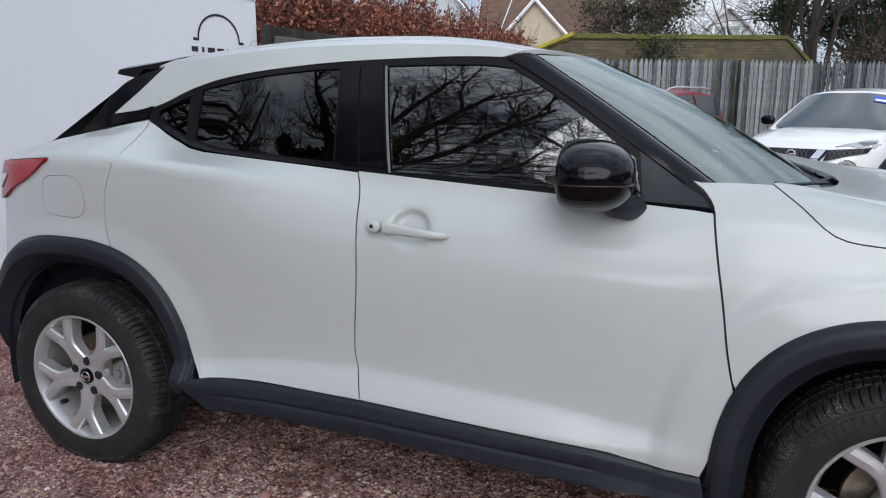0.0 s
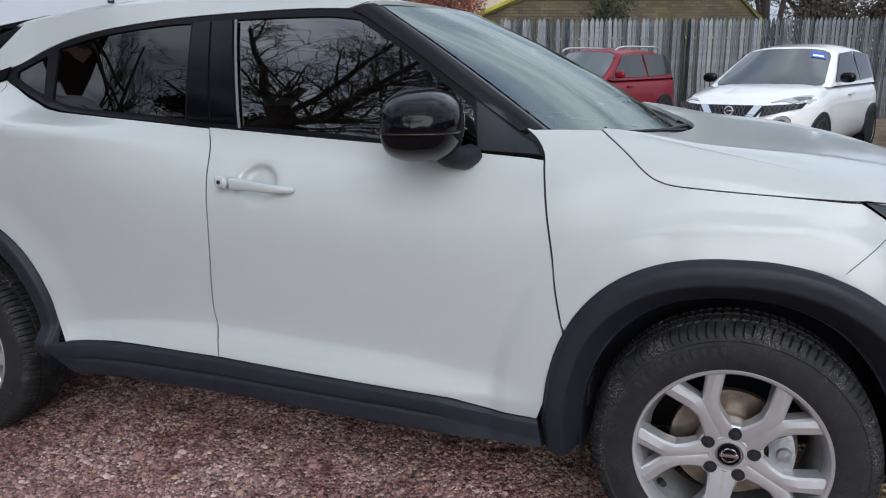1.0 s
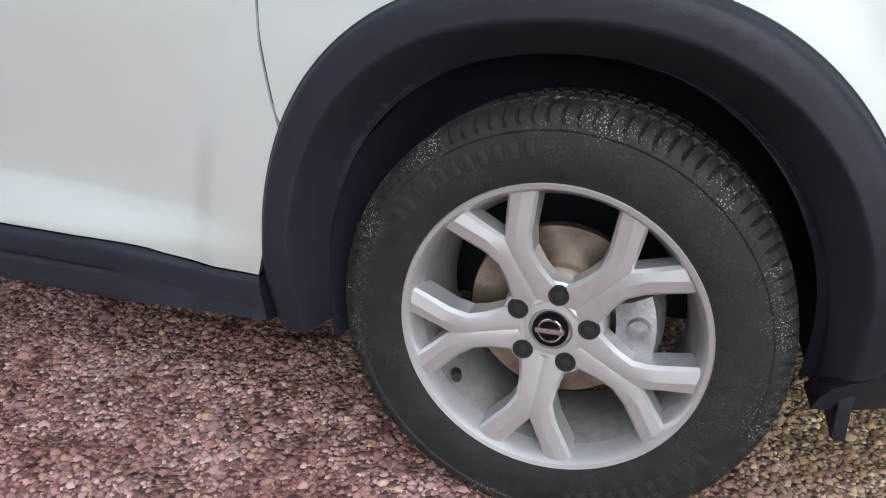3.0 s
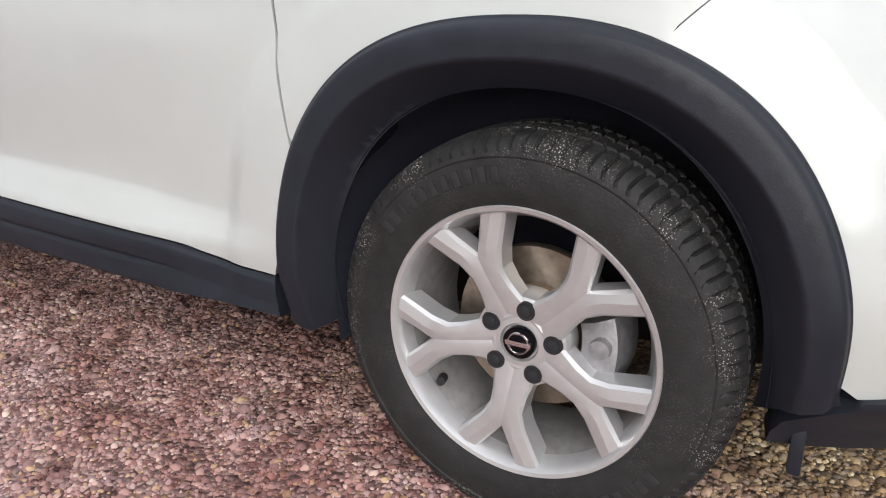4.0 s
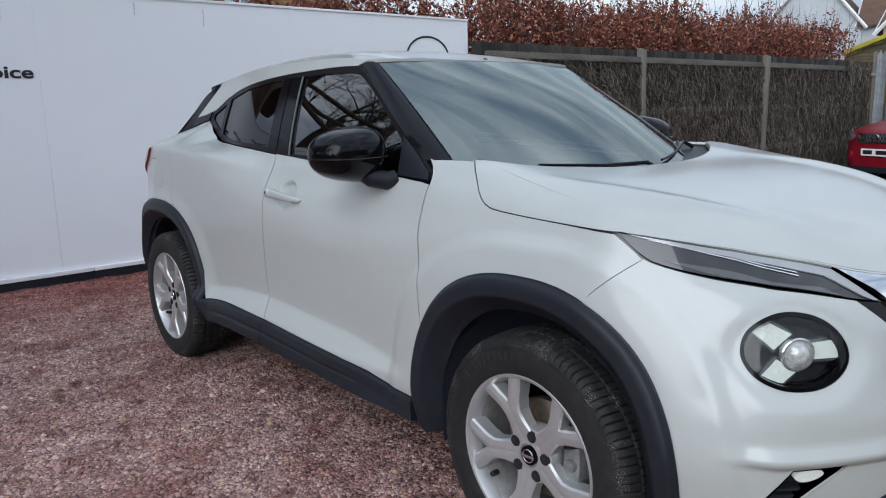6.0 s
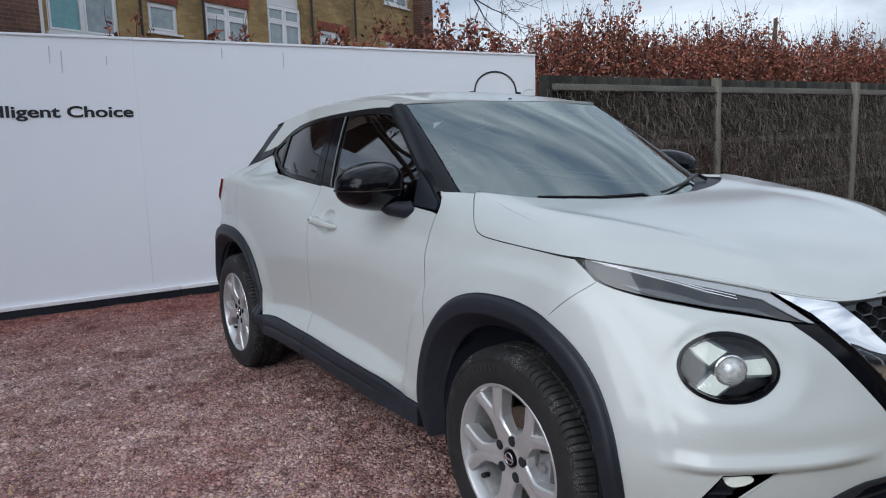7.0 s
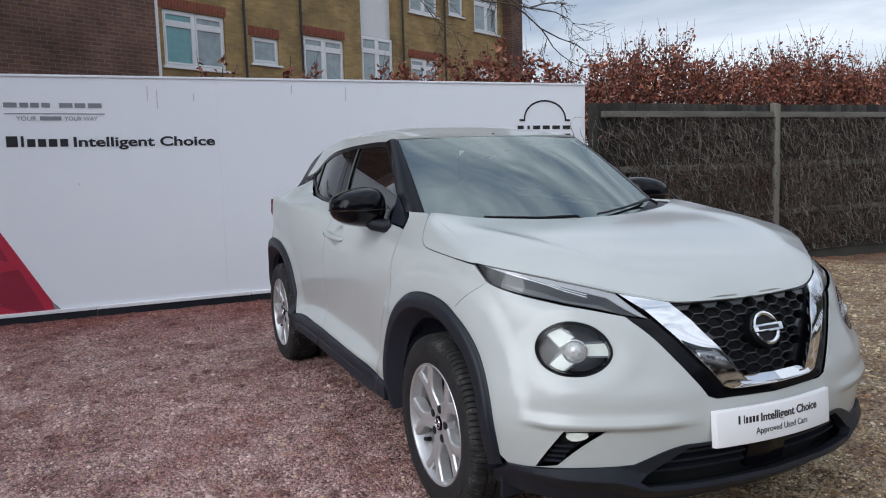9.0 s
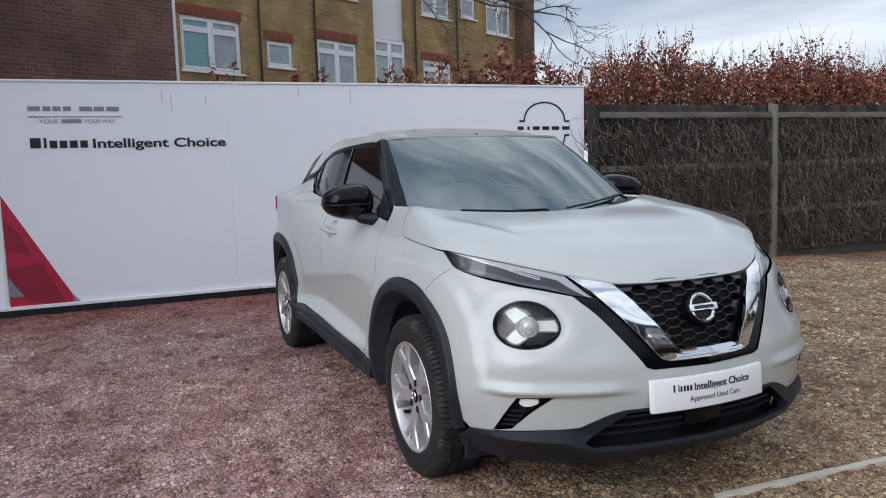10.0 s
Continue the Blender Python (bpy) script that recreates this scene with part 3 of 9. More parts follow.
tail_lamp = curve((-1.375, 1.140), (-1.83, 1.110), (-2.05, 1.105)) + curve((-2.05, 1.105), (-2.06, 0.962)) + curve((-2.06, 0.962), (-1.9, 0.962), (-1.77, 0.968), (-1.64, 1.014), (-1.51, 1.064), (-1.375, 1.140))
pair("tail_light", sheet(tail_lamp, lifted(0.012), gap=0.002, flange=0.03), RED_LENS, car, "red and clear wedge tail light")
tail_strip = poly((-1.68, 1.068), (-1.95, 1.062), (-1.95, 1.012), (-1.76, 1.012))
pair("tail_light_reversing_lens", sheet(tail_strip, lifted(0.016), flange=0.01), REFLECTOR, car)
rear_skin = poly((U_REAR, 0.30), (-1.86, 0.30), (-1.86, 0.60), (-1.9, 0.965), (-2.06, 0.965), (-2.06, 1.11), (U_REAR, 1.11))
shape("tailgate", both(sheet(rear_skin, skin, step=0.06, flange=0.0)), PAINT, car)

# black sills and arch cladding
sill = curve((-0.835, 0.404), *sill_top) + curve((0.829, 0.372), (0.848, 0.30)) + curve((0.848, 0.30), (0.2, 0.302), (-0.5, 0.306), (-0.715, 0.318)) + curve((-0.715, 0.318), (-0.79, 0.362), (-0.835, 0.404))
sill_seam = poly((-0.168, 0.434), (-0.160, 0.434), (-0.165, 0.310), (-0.173, 0.310), step=0.01)


def sill_fn(u, z):
    """Leans out downwards, with a groove along it and an undercut foot."""
    u, z = np.asarray(u, float), np.asarray(z, float)
    top = np.interp(u, [p[0] for p in sill_top], [p[1] for p in sill_top])
    t = (top - z) / 0.125
    groove = 0.010 * np.exp(-((t - 0.42) / 0.028) ** 2) * smooth(0.60, 0.45, u) * smooth(-0.74, -0.62, u)
    return skin(u, z, 0.003 + 0.008 * smooth(0.0, 0.08, t) + 0.040 * np.clip(t, 0, 0.42) + 0.062 * np.clip(t - 0.42, 0, 0.38) - groove - 0.06 * smooth(0.80, 1.06, t))


sills = pair("sill", sheet(sill, sill_fn, step=0.012, flange=0.05, lines=[[(u, float(np.interp(u, [p[0] for p in sill_top], [p[1] for p in sill_top])) - 0.125 * q) for u in np.linspace(-0.84, 0.83, 170)] for q in (0.05, 0.10, 0.35, 0.39, 0.42, 0.45, 0.49, 0.78, 0.82, 0.90)]), CLAD, car, "grained black plastic sill cladding")
for s, flip in zip(sills, (False, True)):
    shape("sill_joint", sheet(shrink(sill_seam, 0.0), lambda u, z: sill_fn(u, np.clip(z, 0.31, 0.43)) + np.array((0, -0.004, 0)), flange=0.0), DARK, s, flip=flip)


def arch_fn(spec):
    x0, rx, rz = spec

    def fn(u, z):
        u, z = np.asarray(u, float), np.asarray(z, float)
        px = np.where((u > x0) & (x0 > 0), 2.2, 2.5)
        a, b = np.abs((u - x0) / rx), np.abs((z - HUB_Z) / rz)
        k = (a ** 2.5 + b ** 2.5) ** 0.4
        for _ in range(8):
            k = k * ((a / k) ** px + (b / k) ** 2.5) ** 0.42
        w = (1 - k) / 0.205
        fold = np.logaddexp(0, (w - 0.54) / 0.006) * 0.006
        return skin(u, z, 0.004 + 0.014 * smooth(-0.03, 0.10, w) + 0.006 * smooth(0.0, 0.25, w) - 0.006 * w - 0.13 * np.minimum(fold, 0.5))
    return fn


for spec, a0, a1, b0, b1, tag in ((F_ARCH, -1, 181, -4, 186, "front"), (R_ARCH, 18, 176, -2, 178, "rear")):
    x0, rx, rz = spec
    ring = arch(x0, rx * 1.006, rz * 1.006, a0, a1, 90) + arch(x0, rx * 0.80, rz * 0.80, b1, b0, 80, 2.3)
    if tag == "rear":
        ring = curve((-0.787, 0.414), ring[0]) + ring
    if tag == "front":
        ring = curve((1.80, 0.335), (x0 + rx * 0.86, 0.315), (x0 + rx * 0.81, 0.29)) + arch(x0, rx * 0.80, rz * 0.80, -5, 186, 80, 2.3) + curve((0.94, 0.29), (0.90, 0.27), (0.86, 0.285), (0.838, 0.33)) + arch(x0, rx * 1.006, rz * 1.006, 178, 1, 90)
    pair("arch_cladding", sheet(ring, arch_fn(spec), step=0.014, flange=0.05, lines=[arch(x0, rx * q, rz * q, 2, 178, 110) for q in (0.996, 0.990, 0.983, 0.97, 0.925, 0.901, 0.894, 0.889, 0.884, 0.877)]), CLAD, car, "grained black plastic arch cladding")
    # liner: a dark half barrel behind the wheel
    pts = arch(x0, rx * 0.805, rz * 0.805, -6, 190, 60, 2.3)
    v, f = [], []
    for x, z in pts:
        v += [(x, -0.83, z), (x, -0.50, z)]
    k = len(v)
    f = [(2 * i, 2 * i + 1, 2 * i + 3, 2 * i + 2) for i in range(len(pts) - 1)]
    v += [(x0, -0.50, HUB_Z - 0.02)]
    f += [(2 * i + 1, k, 2 * i + 3) for i in range(len(pts) - 1)]
    for flip in (False, True):
        put("wheel_liner", mesh_data("wheel_liner", v, f, None, flip), LINER, car)

# bands added under the panel gaps, dark or grey for the shade in them
SEAM = mat("grey bumper seam", (0.10, 0.10, 0.105), 0.7, 0, 0.1, 9)


def gap_shade(line, wide, deep, material):
    """A narrow band under a panel gap, coloured as the shade inside it."""
    a = np.array(line)
    t = np.gradient(a, axis=0)
    n_ = np.stack([-t[:, 1], t[:, 0]], 1) / np.linalg.norm(t, axis=1)[:, None]
    pair("gap_shade", sheet(list(a + n_ * wide) + list((a - n_ * wide)[::-1]), lifted(-deep), step=0.03, flange=0.0), material, car)


bonnet_gap = curve((0.951, 1.133), (1.019, 1.083), (1.073, 1.036), (1.121, 1.012), (1.219, 1.002), (1.393, 0.993), (1.56, 0.985), step=0.015)
gap_shade(curve(*gap_front, step=0.015), 0.007, 0.005, DARK)
gap_shade(bonnet_gap, 0.009, 0.005, DARK)
gap_shade(curve(*gap_door, step=0.015), 0.006, 0.004, DARK)
gap_shade(curve((1.652, 0.926), (1.595, 0.884), (1.552, 0.848), (1.522, 0.82), step=0.015), 0.007, 0.003, SEAM)

# inner shell behind the gaps, floor of the car
inner = sheet(poly((-0.86, 0.32), (-0.90, 0.6), (-1.05, 0.86), (-1.75, 0.88), (-1.9, 0.92), (-1.9, 1.0), (-1.2, 1.09), (-0.95, 1.10), (-0.4, 1.115), (0.0, 1.09), (0.5, 1.065), (0.78, 1.05), (0.9, 1.03), (1.5, 0.94), (1.8, 0.88), (1.62, 0.80), (1.3, 0.87), (1.0, 0.79), (0.84, 0.6), (0.83, 0.32), step=0.05), lifted(-0.045), step=0.06, flange=0.0)
pair("inner_shell", inner, DARK, car)
bm = box(bmesh.new(), (-0.86, -0.58, 0.22), (0.84, 0.58, 0.33), 0.03)
box(bm, (-1.95, -0.52, 0.22), (2.0, 0.52, 0.34), 0.03)
part("underbody", bm, DARK, car)

# bonnet
eu = np.linspace(0.80, U_NOSE, 240)
ep = skin(eu, ZE(eu))
NOSE_X = float(ep[-1, 0])
ZC = pchip((0.7, 1.11), (1.0, 1.102), (1.2, 1.088), (1.4, 1.074), (1.6, 1.050), (1.82, 1.000), (1.95, 0.953), (2.02, 0.917), (NOSE_X, 0.870))


FOLD_Y = pchip((0.8, 0.68), (1.3, 0.635), (1.63, 0.545), (1.81, 0.45), (1.96, 0.36), (2.2, 0.27))


def bonnet_fn(x, y):
    x, y = np.asarray(x, float), np.asarray(y, float)
    xx = np.clip(x, 0.8, NOSE_X - 0.008)
    ye, ze = np.interp(xx, ep[:, 0], -ep[:, 1]), np.interp(xx, ep[:, 0], ep[:, 2])
    w = np.clip(np.abs(y) / np.maximum(ye, 0.16), 0, 1)
    k = smooth(1.0, 1.45, xx)
    z = ze + (ZC(xx) - ze) * ((1 - k) * (1 - w * w) + k * (1 - w ** 3.2) ** 0.88)
    # two raised folds that run from the screen's corners to the grille, a shallow dish between
    fold = FOLD_Y(xx)
    s = np.abs(y) - fold
    z = z + 0.013 * np.exp(-(s / np.where(s > 0, 0.075, 0.055)) ** 2) * smooth(NOSE_X, 1.75, xx) * smooth(1.05, 1.45, xx)
    return np.stack([x, y, z], -1)


front_edge = [np.array((p[0], p[1])) for p in ep[np.linspace(0, 239, 90).astype(int)] if p[0] > 0.95]
front_edge = front_edge[:-1] + [np.array((NOSE_X - 0.001, 0.0))] + [q * (1, -1) for q in front_edge[:-1][::-1]]
rear_edge = curve((0.952, 0.665), (1.03, 0.57), (1.10, 0.42), (1.16, 0.2), (1.178, 0), (1.16, -0.2), (1.10, -0.42), (1.03, -0.57), (0.952, -0.665))
top = sheet(front_edge + rear_edge, bonnet_fn, step=0.03, flange=0.015)
strip = ([np.array((u, ZE(u))) for u in np.linspace(U_NOSE, 0.958, 90)] + curve((0.951, 1.133), (1.019, 1.083), (1.073, 1.036), (1.121, 1.012), (1.219, 1.002), (1.393, 0.993), (1.574, 0.986))
         + curve((1.574, 0.987), (1.65, 0.979), (1.72, 0.970), (1.848, 0.953), (1.95, 0.9415), (2.05, 0.934), (2.14, 0.9205), (2.232, 0.904), (2.42, 0.874), (2.6, 0.8665), (U_NOSE, 0.865)))
side_strip = sheet(strip, skin, step=0.02, flange=0.02)


def even(piece, reach):
    """Turns the normals near the bonnet's rounded edge to the edge's mean normal."""
    v, f, n = piece
    ns = normals_of(skin, np.stack([eu, ZE(eu)], 1))
    q = ep[:, :2] - 0.02 * np.stack([ns[:, 0], ns[:, 1]], 1)
    nb = normals_of(bonnet_fn, q)
    na = ns + nb
    na /= np.linalg.norm(na, axis=1)[:, None]
    out = n.copy()
    for i in range(len(v)):
        p = v[i] * (1, -1, 1) if v[i, 1] > 0 else v[i]
        d = np.sum((ep - p) ** 2, 1)
        k = int(np.argmin(d))
        m = na[k] * ((1, -1, 1) if v[i, 1] > 0 else (1, 1, 1))
        if n[i] @ m > 0.5:
            w = math.exp(-d[k] / reach ** 2)
            out[i] = n[i] * (1 - w) + m * w
            out[i] /= np.linalg.norm(out[i])
    return v, f, out


top, side_strip = even(top, 0.09), even(side_strip, 0.05)
bonnet = shape("bonnet", join(top, both(side_strip)), PAINT, car)
# rolled front edge where the bonnet's top meets its front face
edge = [Vector(p) for p in ep[np.linspace(175, 239, 26).astype(int)]]
part("bonnet_edge", tube(bmesh.new(), [p - Vector((0.004, 0, 0.0035)) for p in edge] + [Vector((p.x - 0.004, -p.y, p.z - 0.0035)) for p in edge[::-1]], 0.0045, sides=8), PAINT, bonnet)

# windscreen, roof, pillars
def screen_fn(w, s):
    w, s = np.asarray(w, float), np.asarray(s, float)
    xb, yb, zb = 1.125 - 0.335 * w ** 2, 0.655 * w, 1.078 + 0.057 * w ** 2
    xt, yt, zt = 0.365 - 0.095 * w ** 2, 0.560 * w, 1.489 - 0.009 * w ** 2
    b = np.sin(math.pi * s) * (1 - 0.8 * w * w)
    return np.stack([xb + (xt - xb) * s + 0.012 * b, yb + (yt - yb) * s, zb + (zt - zb) * s + 0.022 * b], -1)


screen = shape("windscreen", sheet(poly((-0.985, -0.02), (0.985, -0.02), (0.985, 0.985), (-0.985, 0.985), step=0.05), screen_fn, step=0.08, flange=0.0), GLASS_SCREEN, car, "sloping windscreen mirroring the cloudy sky")
screen.visible_shadow = False
edge_a = sheet(poly((-1.0, 0.945), (1.0, 0.945), (1.0, 1.0), (-1.0, 1.0), step=0.05), lambda w, s: screen_fn(w, s) - np.array((0.004, 0, 0.004)), step=0.05, flange=0.0)
edge_b = sheet(poly((-1.0, -0.03), (1.0, -0.03), (1.0, 0.05), (-1.0, 0.05), step=0.05), lambda w, s: screen_fn(w, s) - np.array((0.004, 0, 0.004)), step=0.05, flange=0.0)
shape("screen_border", join(edge_a, edge_b), TRIM, screen)

ZR = pchip((-1.6, 1.375), (-1.45, 1.405), (-1.3, 1.432), (-1.0, 1.477), (-0.6, 1.508), (-0.2, 1.516), (0.1, 1.506), (0.25, 1.487))
ru = np.linspace(-1.6, 0.37, 120)
rp = skin(ru, ZR(ru))
ROOF_C = pchip((-1.6, 1.44), (-1.45, 1.468), (-1.25, 1.507), (-1.0, 1.54), (-0.7, 1.563), (-0.42, 1.574), (-0.2, 1.570), (0.03, 1.549), (0.16, 1.527), (0.27, 1.506), (0.37, 1.488))


def roof_fn(x, y):
    x, y = np.asarray(x, float), np.asarray(y, float)
    xx = np.clip(x, -1.6, 0.37)
    ye, ze = np.interp(xx, rp[:, 0], -rp[:, 1]), np.interp(xx, rp[:, 0], rp[:, 2])
    w = np.clip(np.abs(y) / ye, 0, 1)
    z = ze + (ROOF_C(xx) - ze) * (1 - w ** 2.6) ** 0.8
    z = z - 0.010 * np.exp(-((np.abs(y) - 0.46) / 0.012) ** 2) * smooth(-1.45, -1.3, xx)
    return np.stack([x, y, z], -1)


screen_top = [screen_fn(w, 1.0)[:2] for w in np.linspace(-1, 1, 30)]
r_edge = [np.array((p[0], p[1])) for p in rp if -1.14 < p[0] < screen_top[0][0] - 0.02]
roof_loop = r_edge + [np.array(p) for p in screen_top] + [q * (1, -1) for q in r_edge[::-1]]
roof = sheet(roof_loop, roof_fn, step=0.04, flange=0.012)
win_top = ((0.185, 1.470), (0.05, 1.474), (-0.163, 1.470), (-0.439, 1.457), (-0.753, 1.424), (-0.937, 1.383), (-1.091, 1.322))
cant = ([np.array((u, ZR(u))) for u in np.linspace(-1.10, 0.245, 60)] + curve((0.245, 1.4875), (0.185, 1.470)) + curve(*win_top, (-1.187, 1.303), (-1.315, 1.286)) + curve((-1.315, 1.286), (-1.19, 1.383), (-1.10, 1.462)))
shape("roof", join(roof, both(sheet(cant, skin, step=0.025, flange=0.012))), PAINT, car)

# tailgate glass, raked between the floating pillars
v, f = [], []
for k in range(9):
    t = k / 8
    x, z = -1.22 - 0.34 * t, 1.452 - 0.40 * t
    half = -float(skin(x, z)[1]) - 0.02
    v += [(x - 0.05 * (1 - q * q), half * q, z + 0.012 * (1 - q * q)) for q in np.linspace(-1, 1, 15)]
f = [(k * 15 + i, k * 15 + i + 1, k * 15 + i + 16, k * 15 + i + 15) for k in range(8) for i in range(14)]
put("tailgate_window", mesh_data("tailgate_window", v, f), GLASS_DARK, car)

# windows: a black surround with panes let into it
apil = ((0.807, 1.066), (0.79, 1.095), (0.735, 1.128), (0.68, 1.165), (0.555, 1.249), (0.384, 1.362), (0.25, 1.44), (0.185, 1.470))
win_low = ((-1.132, 1.268), (-1.03, 1.225), (-0.928, 1.186), (-0.86, 1.172), (-0.785, 1.164), (-0.503, 1.146), (-0.229, 1.126), (0.08, 1.107), (0.377, 1.085), (0.807, 1.062))
opening = curve(*win_top) + curve((-1.091, 1.322), (-1.187, 1.303), (-1.315, 1.286)) + curve((-1.315, 1.286), (-1.19, 1.383), (-1.10, 1.462)) + curve((-1.10, 1.462), (-1.29, 1.397), (-1.42, 1.25), (-1.484, 1.206)) + curve((-1.484, 1.206), (-1.31, 1.238), (-1.132, 1.270)) + curve(*win_low) + curve(*apil)
pane_front = curve((-0.125, 1.128), (0.1, 1.120), (0.377, 1.098), (0.625, 1.083)) + curve((0.625, 1.083), (0.60, 1.19)) + curve((0.60, 1.19), (0.50, 1.262), (0.36, 1.357), (0.22, 1.437)) + curve((0.22, 1.437), (0.12, 1.448), (-0.05, 1.449), (-0.192, 1.447)) + curve((-0.192, 1.447), (-0.125, 1.128))
pane_rear = curve((-0.90, 1.205), (-0.785, 1.182), (-0.503, 1.164), (-0.322, 1.150)) + curve((-0.322, 1.150), (-0.352, 1.440)) + curve((-0.352, 1.440), (-0.45, 1.437), (-0.70, 1.412), (-0.905, 1.374)) + curve((-0.905, 1.374), (-0.90, 1.205))
pane_small = curve((-1.09, 1.277), (-1.02, 1.245), (-0.945, 1.215)) + curve((-0.945, 1.215), (-0.955, 1.352)) + curve((-0.955, 1.352), (-1.02, 1.328), (-1.09, 1.300)) + curve((-1.09, 1.300), (-1.09, 1.277))
surround = sheet(opening, lifted(-0.004), [pane_front, pane_rear, pane_small], step=0.03, flange=0.016, gap=0.001)
pair("window_surround", surround, TRIM, car, "black window surround and pillar trim")
for name, loop, m in (("front_window", pane_front, GLASS_CLEAR), ("rear_window", pane_rear, GLASS_DARK), ("quarter_window", pane_small, GLASS_DARK)):
    for ob in pair(name, sheet(loop, lifted(-0.010), step=0.05, flange=0.0), m, car):
        ob.visible_shadow = False
# gloss pillar panel between the doors, chrome-edged run channels
bp = curve((-0.135, 1.137), (-0.202, 1.446)) + curve((-0.202, 1.446), (-0.274, 1.446)) + curve((-0.274, 1.446), (-0.226, 1.141)) + curve((-0.226, 1.141), (-0.135, 1.137))
bq = curve((-0.234, 1.141), (-0.281, 1.446)) + curve((-0.281, 1.446), (-0.342, 1.442)) + curve((-0.342, 1.442), (-0.312, 1.149)) + curve((-0.312, 1.149), (-0.234, 1.141))
for loop in (bp, bq):
    pair("pillar_panel", sheet(loop, lifted(0.001), step=0.05, flange=0.006), GLOSS, car, "gloss black door pillar panel")
flo = curve((-1.12, 1.318), (-1.187, 1.301), (-1.30, 1.288)) + curve((-1.30, 1.288), (-1.195, 1.374), (-1.115, 1.45)) + curve((-1.115, 1.45), (-1.28, 1.392), (-1.41, 1.25), (-1.47, 1.212)) + curve((-1.47, 1.212), (-1.31, 1.242), (-1.14, 1.275)) + curve((-1.14, 1.275), (-1.12, 1.318))
pair("pillar_blade", sheet(flo, lifted(0.001), step=0.03, flange=0.006), GLOSS, car, "gloss black floating rear pillar")
PILLAR = mat("satin black pillar", (0.005, 0.005, 0.0075), 0.16, 0, 0.1, 5, spec=0.22)
# front pillars: a broad black strip between the side windows and the windscreen
n = 40
side_line = [skin(*q, 0.002) for q in np.array(curve(*apil[2:], step=0.01))]
side_line = np.array(side_line)[np.linspace(0, len(side_line) - 1, n).astype(int)]
glass_line = np.array([screen_fn(-0.985, s) for s in np.linspace(-0.03, 1.0, n)])
vv, ff, m_ = [], [], 7
for i in range(n):
    a, b = side_line[i], glass_line[i]
    out = np.array((0.45, -0.65, 0.6))
    for k in range(m_):
        t = k / (m_ - 1)
        vv.append(a + (b - a) * t + out * 0.012 * math.sin(math.pi * t) - np.array((0, 0, 0.004)) * (t == 1))
ff = [(i * m_ + k, i * m_ + k + 1, (i + 1) * m_ + k + 1, (i + 1) * m_ + k) for i in range(n - 1) for k in range(m_ - 1)]
for flip in (False, True):
    put("front_pillar", mesh_data("front_pillar", vv, [f[::-1] for f in ff], None, flip), PILLAR, car, "satin black windscreen pillar")
seal = poly((-0.126, 1.126), (-0.119, 1.126), (-0.186, 1.448), (-0.193, 1.448))
pair("window_seal", sheet(seal, lifted(0.003), step=0.05, flange=0.004), mat("grey window seal", (0.16, 0.165, 0.17), 0.35, 0, 0.1, 9), car)
lining = poly((-1.10, 1.18), (-1.12, 1.42), (-1.30, 1.385), (-1.43, 1.25), (-1.49, 1.20), (-1.45, 1.17))
pair("pillar_lining", sheet(lining, lifted(-0.035), step=0.06, flange=0.0), DARK, car)
# triangular sail behind the mirror
sail = curve((0.800, 1.071), (0.785, 1.094), (0.73, 1.124), (0.612, 1.208)) + curve((0.612, 1.208), (0.628, 1.078)) + curve((0.628, 1.078), (0.72, 1.074), (0.800, 1.071))
pair("mirror_sail", sheet(sail, lifted(0.006), flange=0.012), CLAD, car)
# scuttle and wipers
bm = bmesh.new()
grid = [[bm.verts.new((x0 + 0.0, y, z)) for x0, z in ((1.21 - 0.25 * (y / 0.66) ** 2, 1.058 + 0.05 * (y / 0.66) ** 2), (1.08 - 0.30 * (y / 0.66) ** 2, 1.075 + 0.055 * (y / 0.66) ** 2))] for y in np.linspace(-0.66, 0.66, 24)]
for a, b in zip(grid, grid[1:]):
    bm.faces.new((a[0], b[0], b[1], a[1]))
part("scuttle", bm, CLAD, car)
for y0, y1, w0 in ((0.56, 0.08, 0.0), (-0.06, -0.44, -0.035)):
    bm = bmesh.new()
    pts = []
    for t in np.linspace(0, 1, 10):
        w = (y0 + (y1 - y0) * t) / 0.655
        q = screen_fn(w, w0 + 0.012 + 0.018 * math.sin(math.pi * t))
        pts.append((q[0] + 0.010, q[1], q[2] + 0.012))
    tube(bm, pts, 0.007, 0.005, 6)
    q = screen_fn(y0 / 0.655, 0.0)
    tube(bm, [(q[0] + 0.06, y0 + 0.03, q[2] - 0.005), (q[0] + 0.03, y0, q[2] + 0.018), pts[4]], 0.009, 0.006, 6)
    part("wiper", bm, TRIM, car)

# spoiler and rear screen
bm = bmesh.new()
rows = []
for y in np.linspace(-0.50, 0.50, 16):
    k = 1 - (y / 0.56) ** 4
    z0 = float(roof_fn(-1.36, y)[2])
    rows.append([bm.verts.new(p) for p in ((-1.13, y, float(roof_fn(-1.13, y)[2]) + 0.002), (-1.345 - 0.10 * k, y, z0 + 0.006), (-1.355 - 0.10 * k, y, z0 - 0.010), (-1.22, y, z0 - 0.04))])
for a, b in zip(rows, rows[1:]):
    for k in range(3):
        bm.faces.new((a[k], b[k], b[k + 1], a[k + 1]))
    bm.faces.new((a[3], b[3], b[0], a[0]))
bm.faces.new(rows[0]), bm.faces.new(rows[-1][::-1])
part("spoiler", bm, GLOSS, car, "gloss black roof spoiler")
bm = bmesh.new()
rows = []
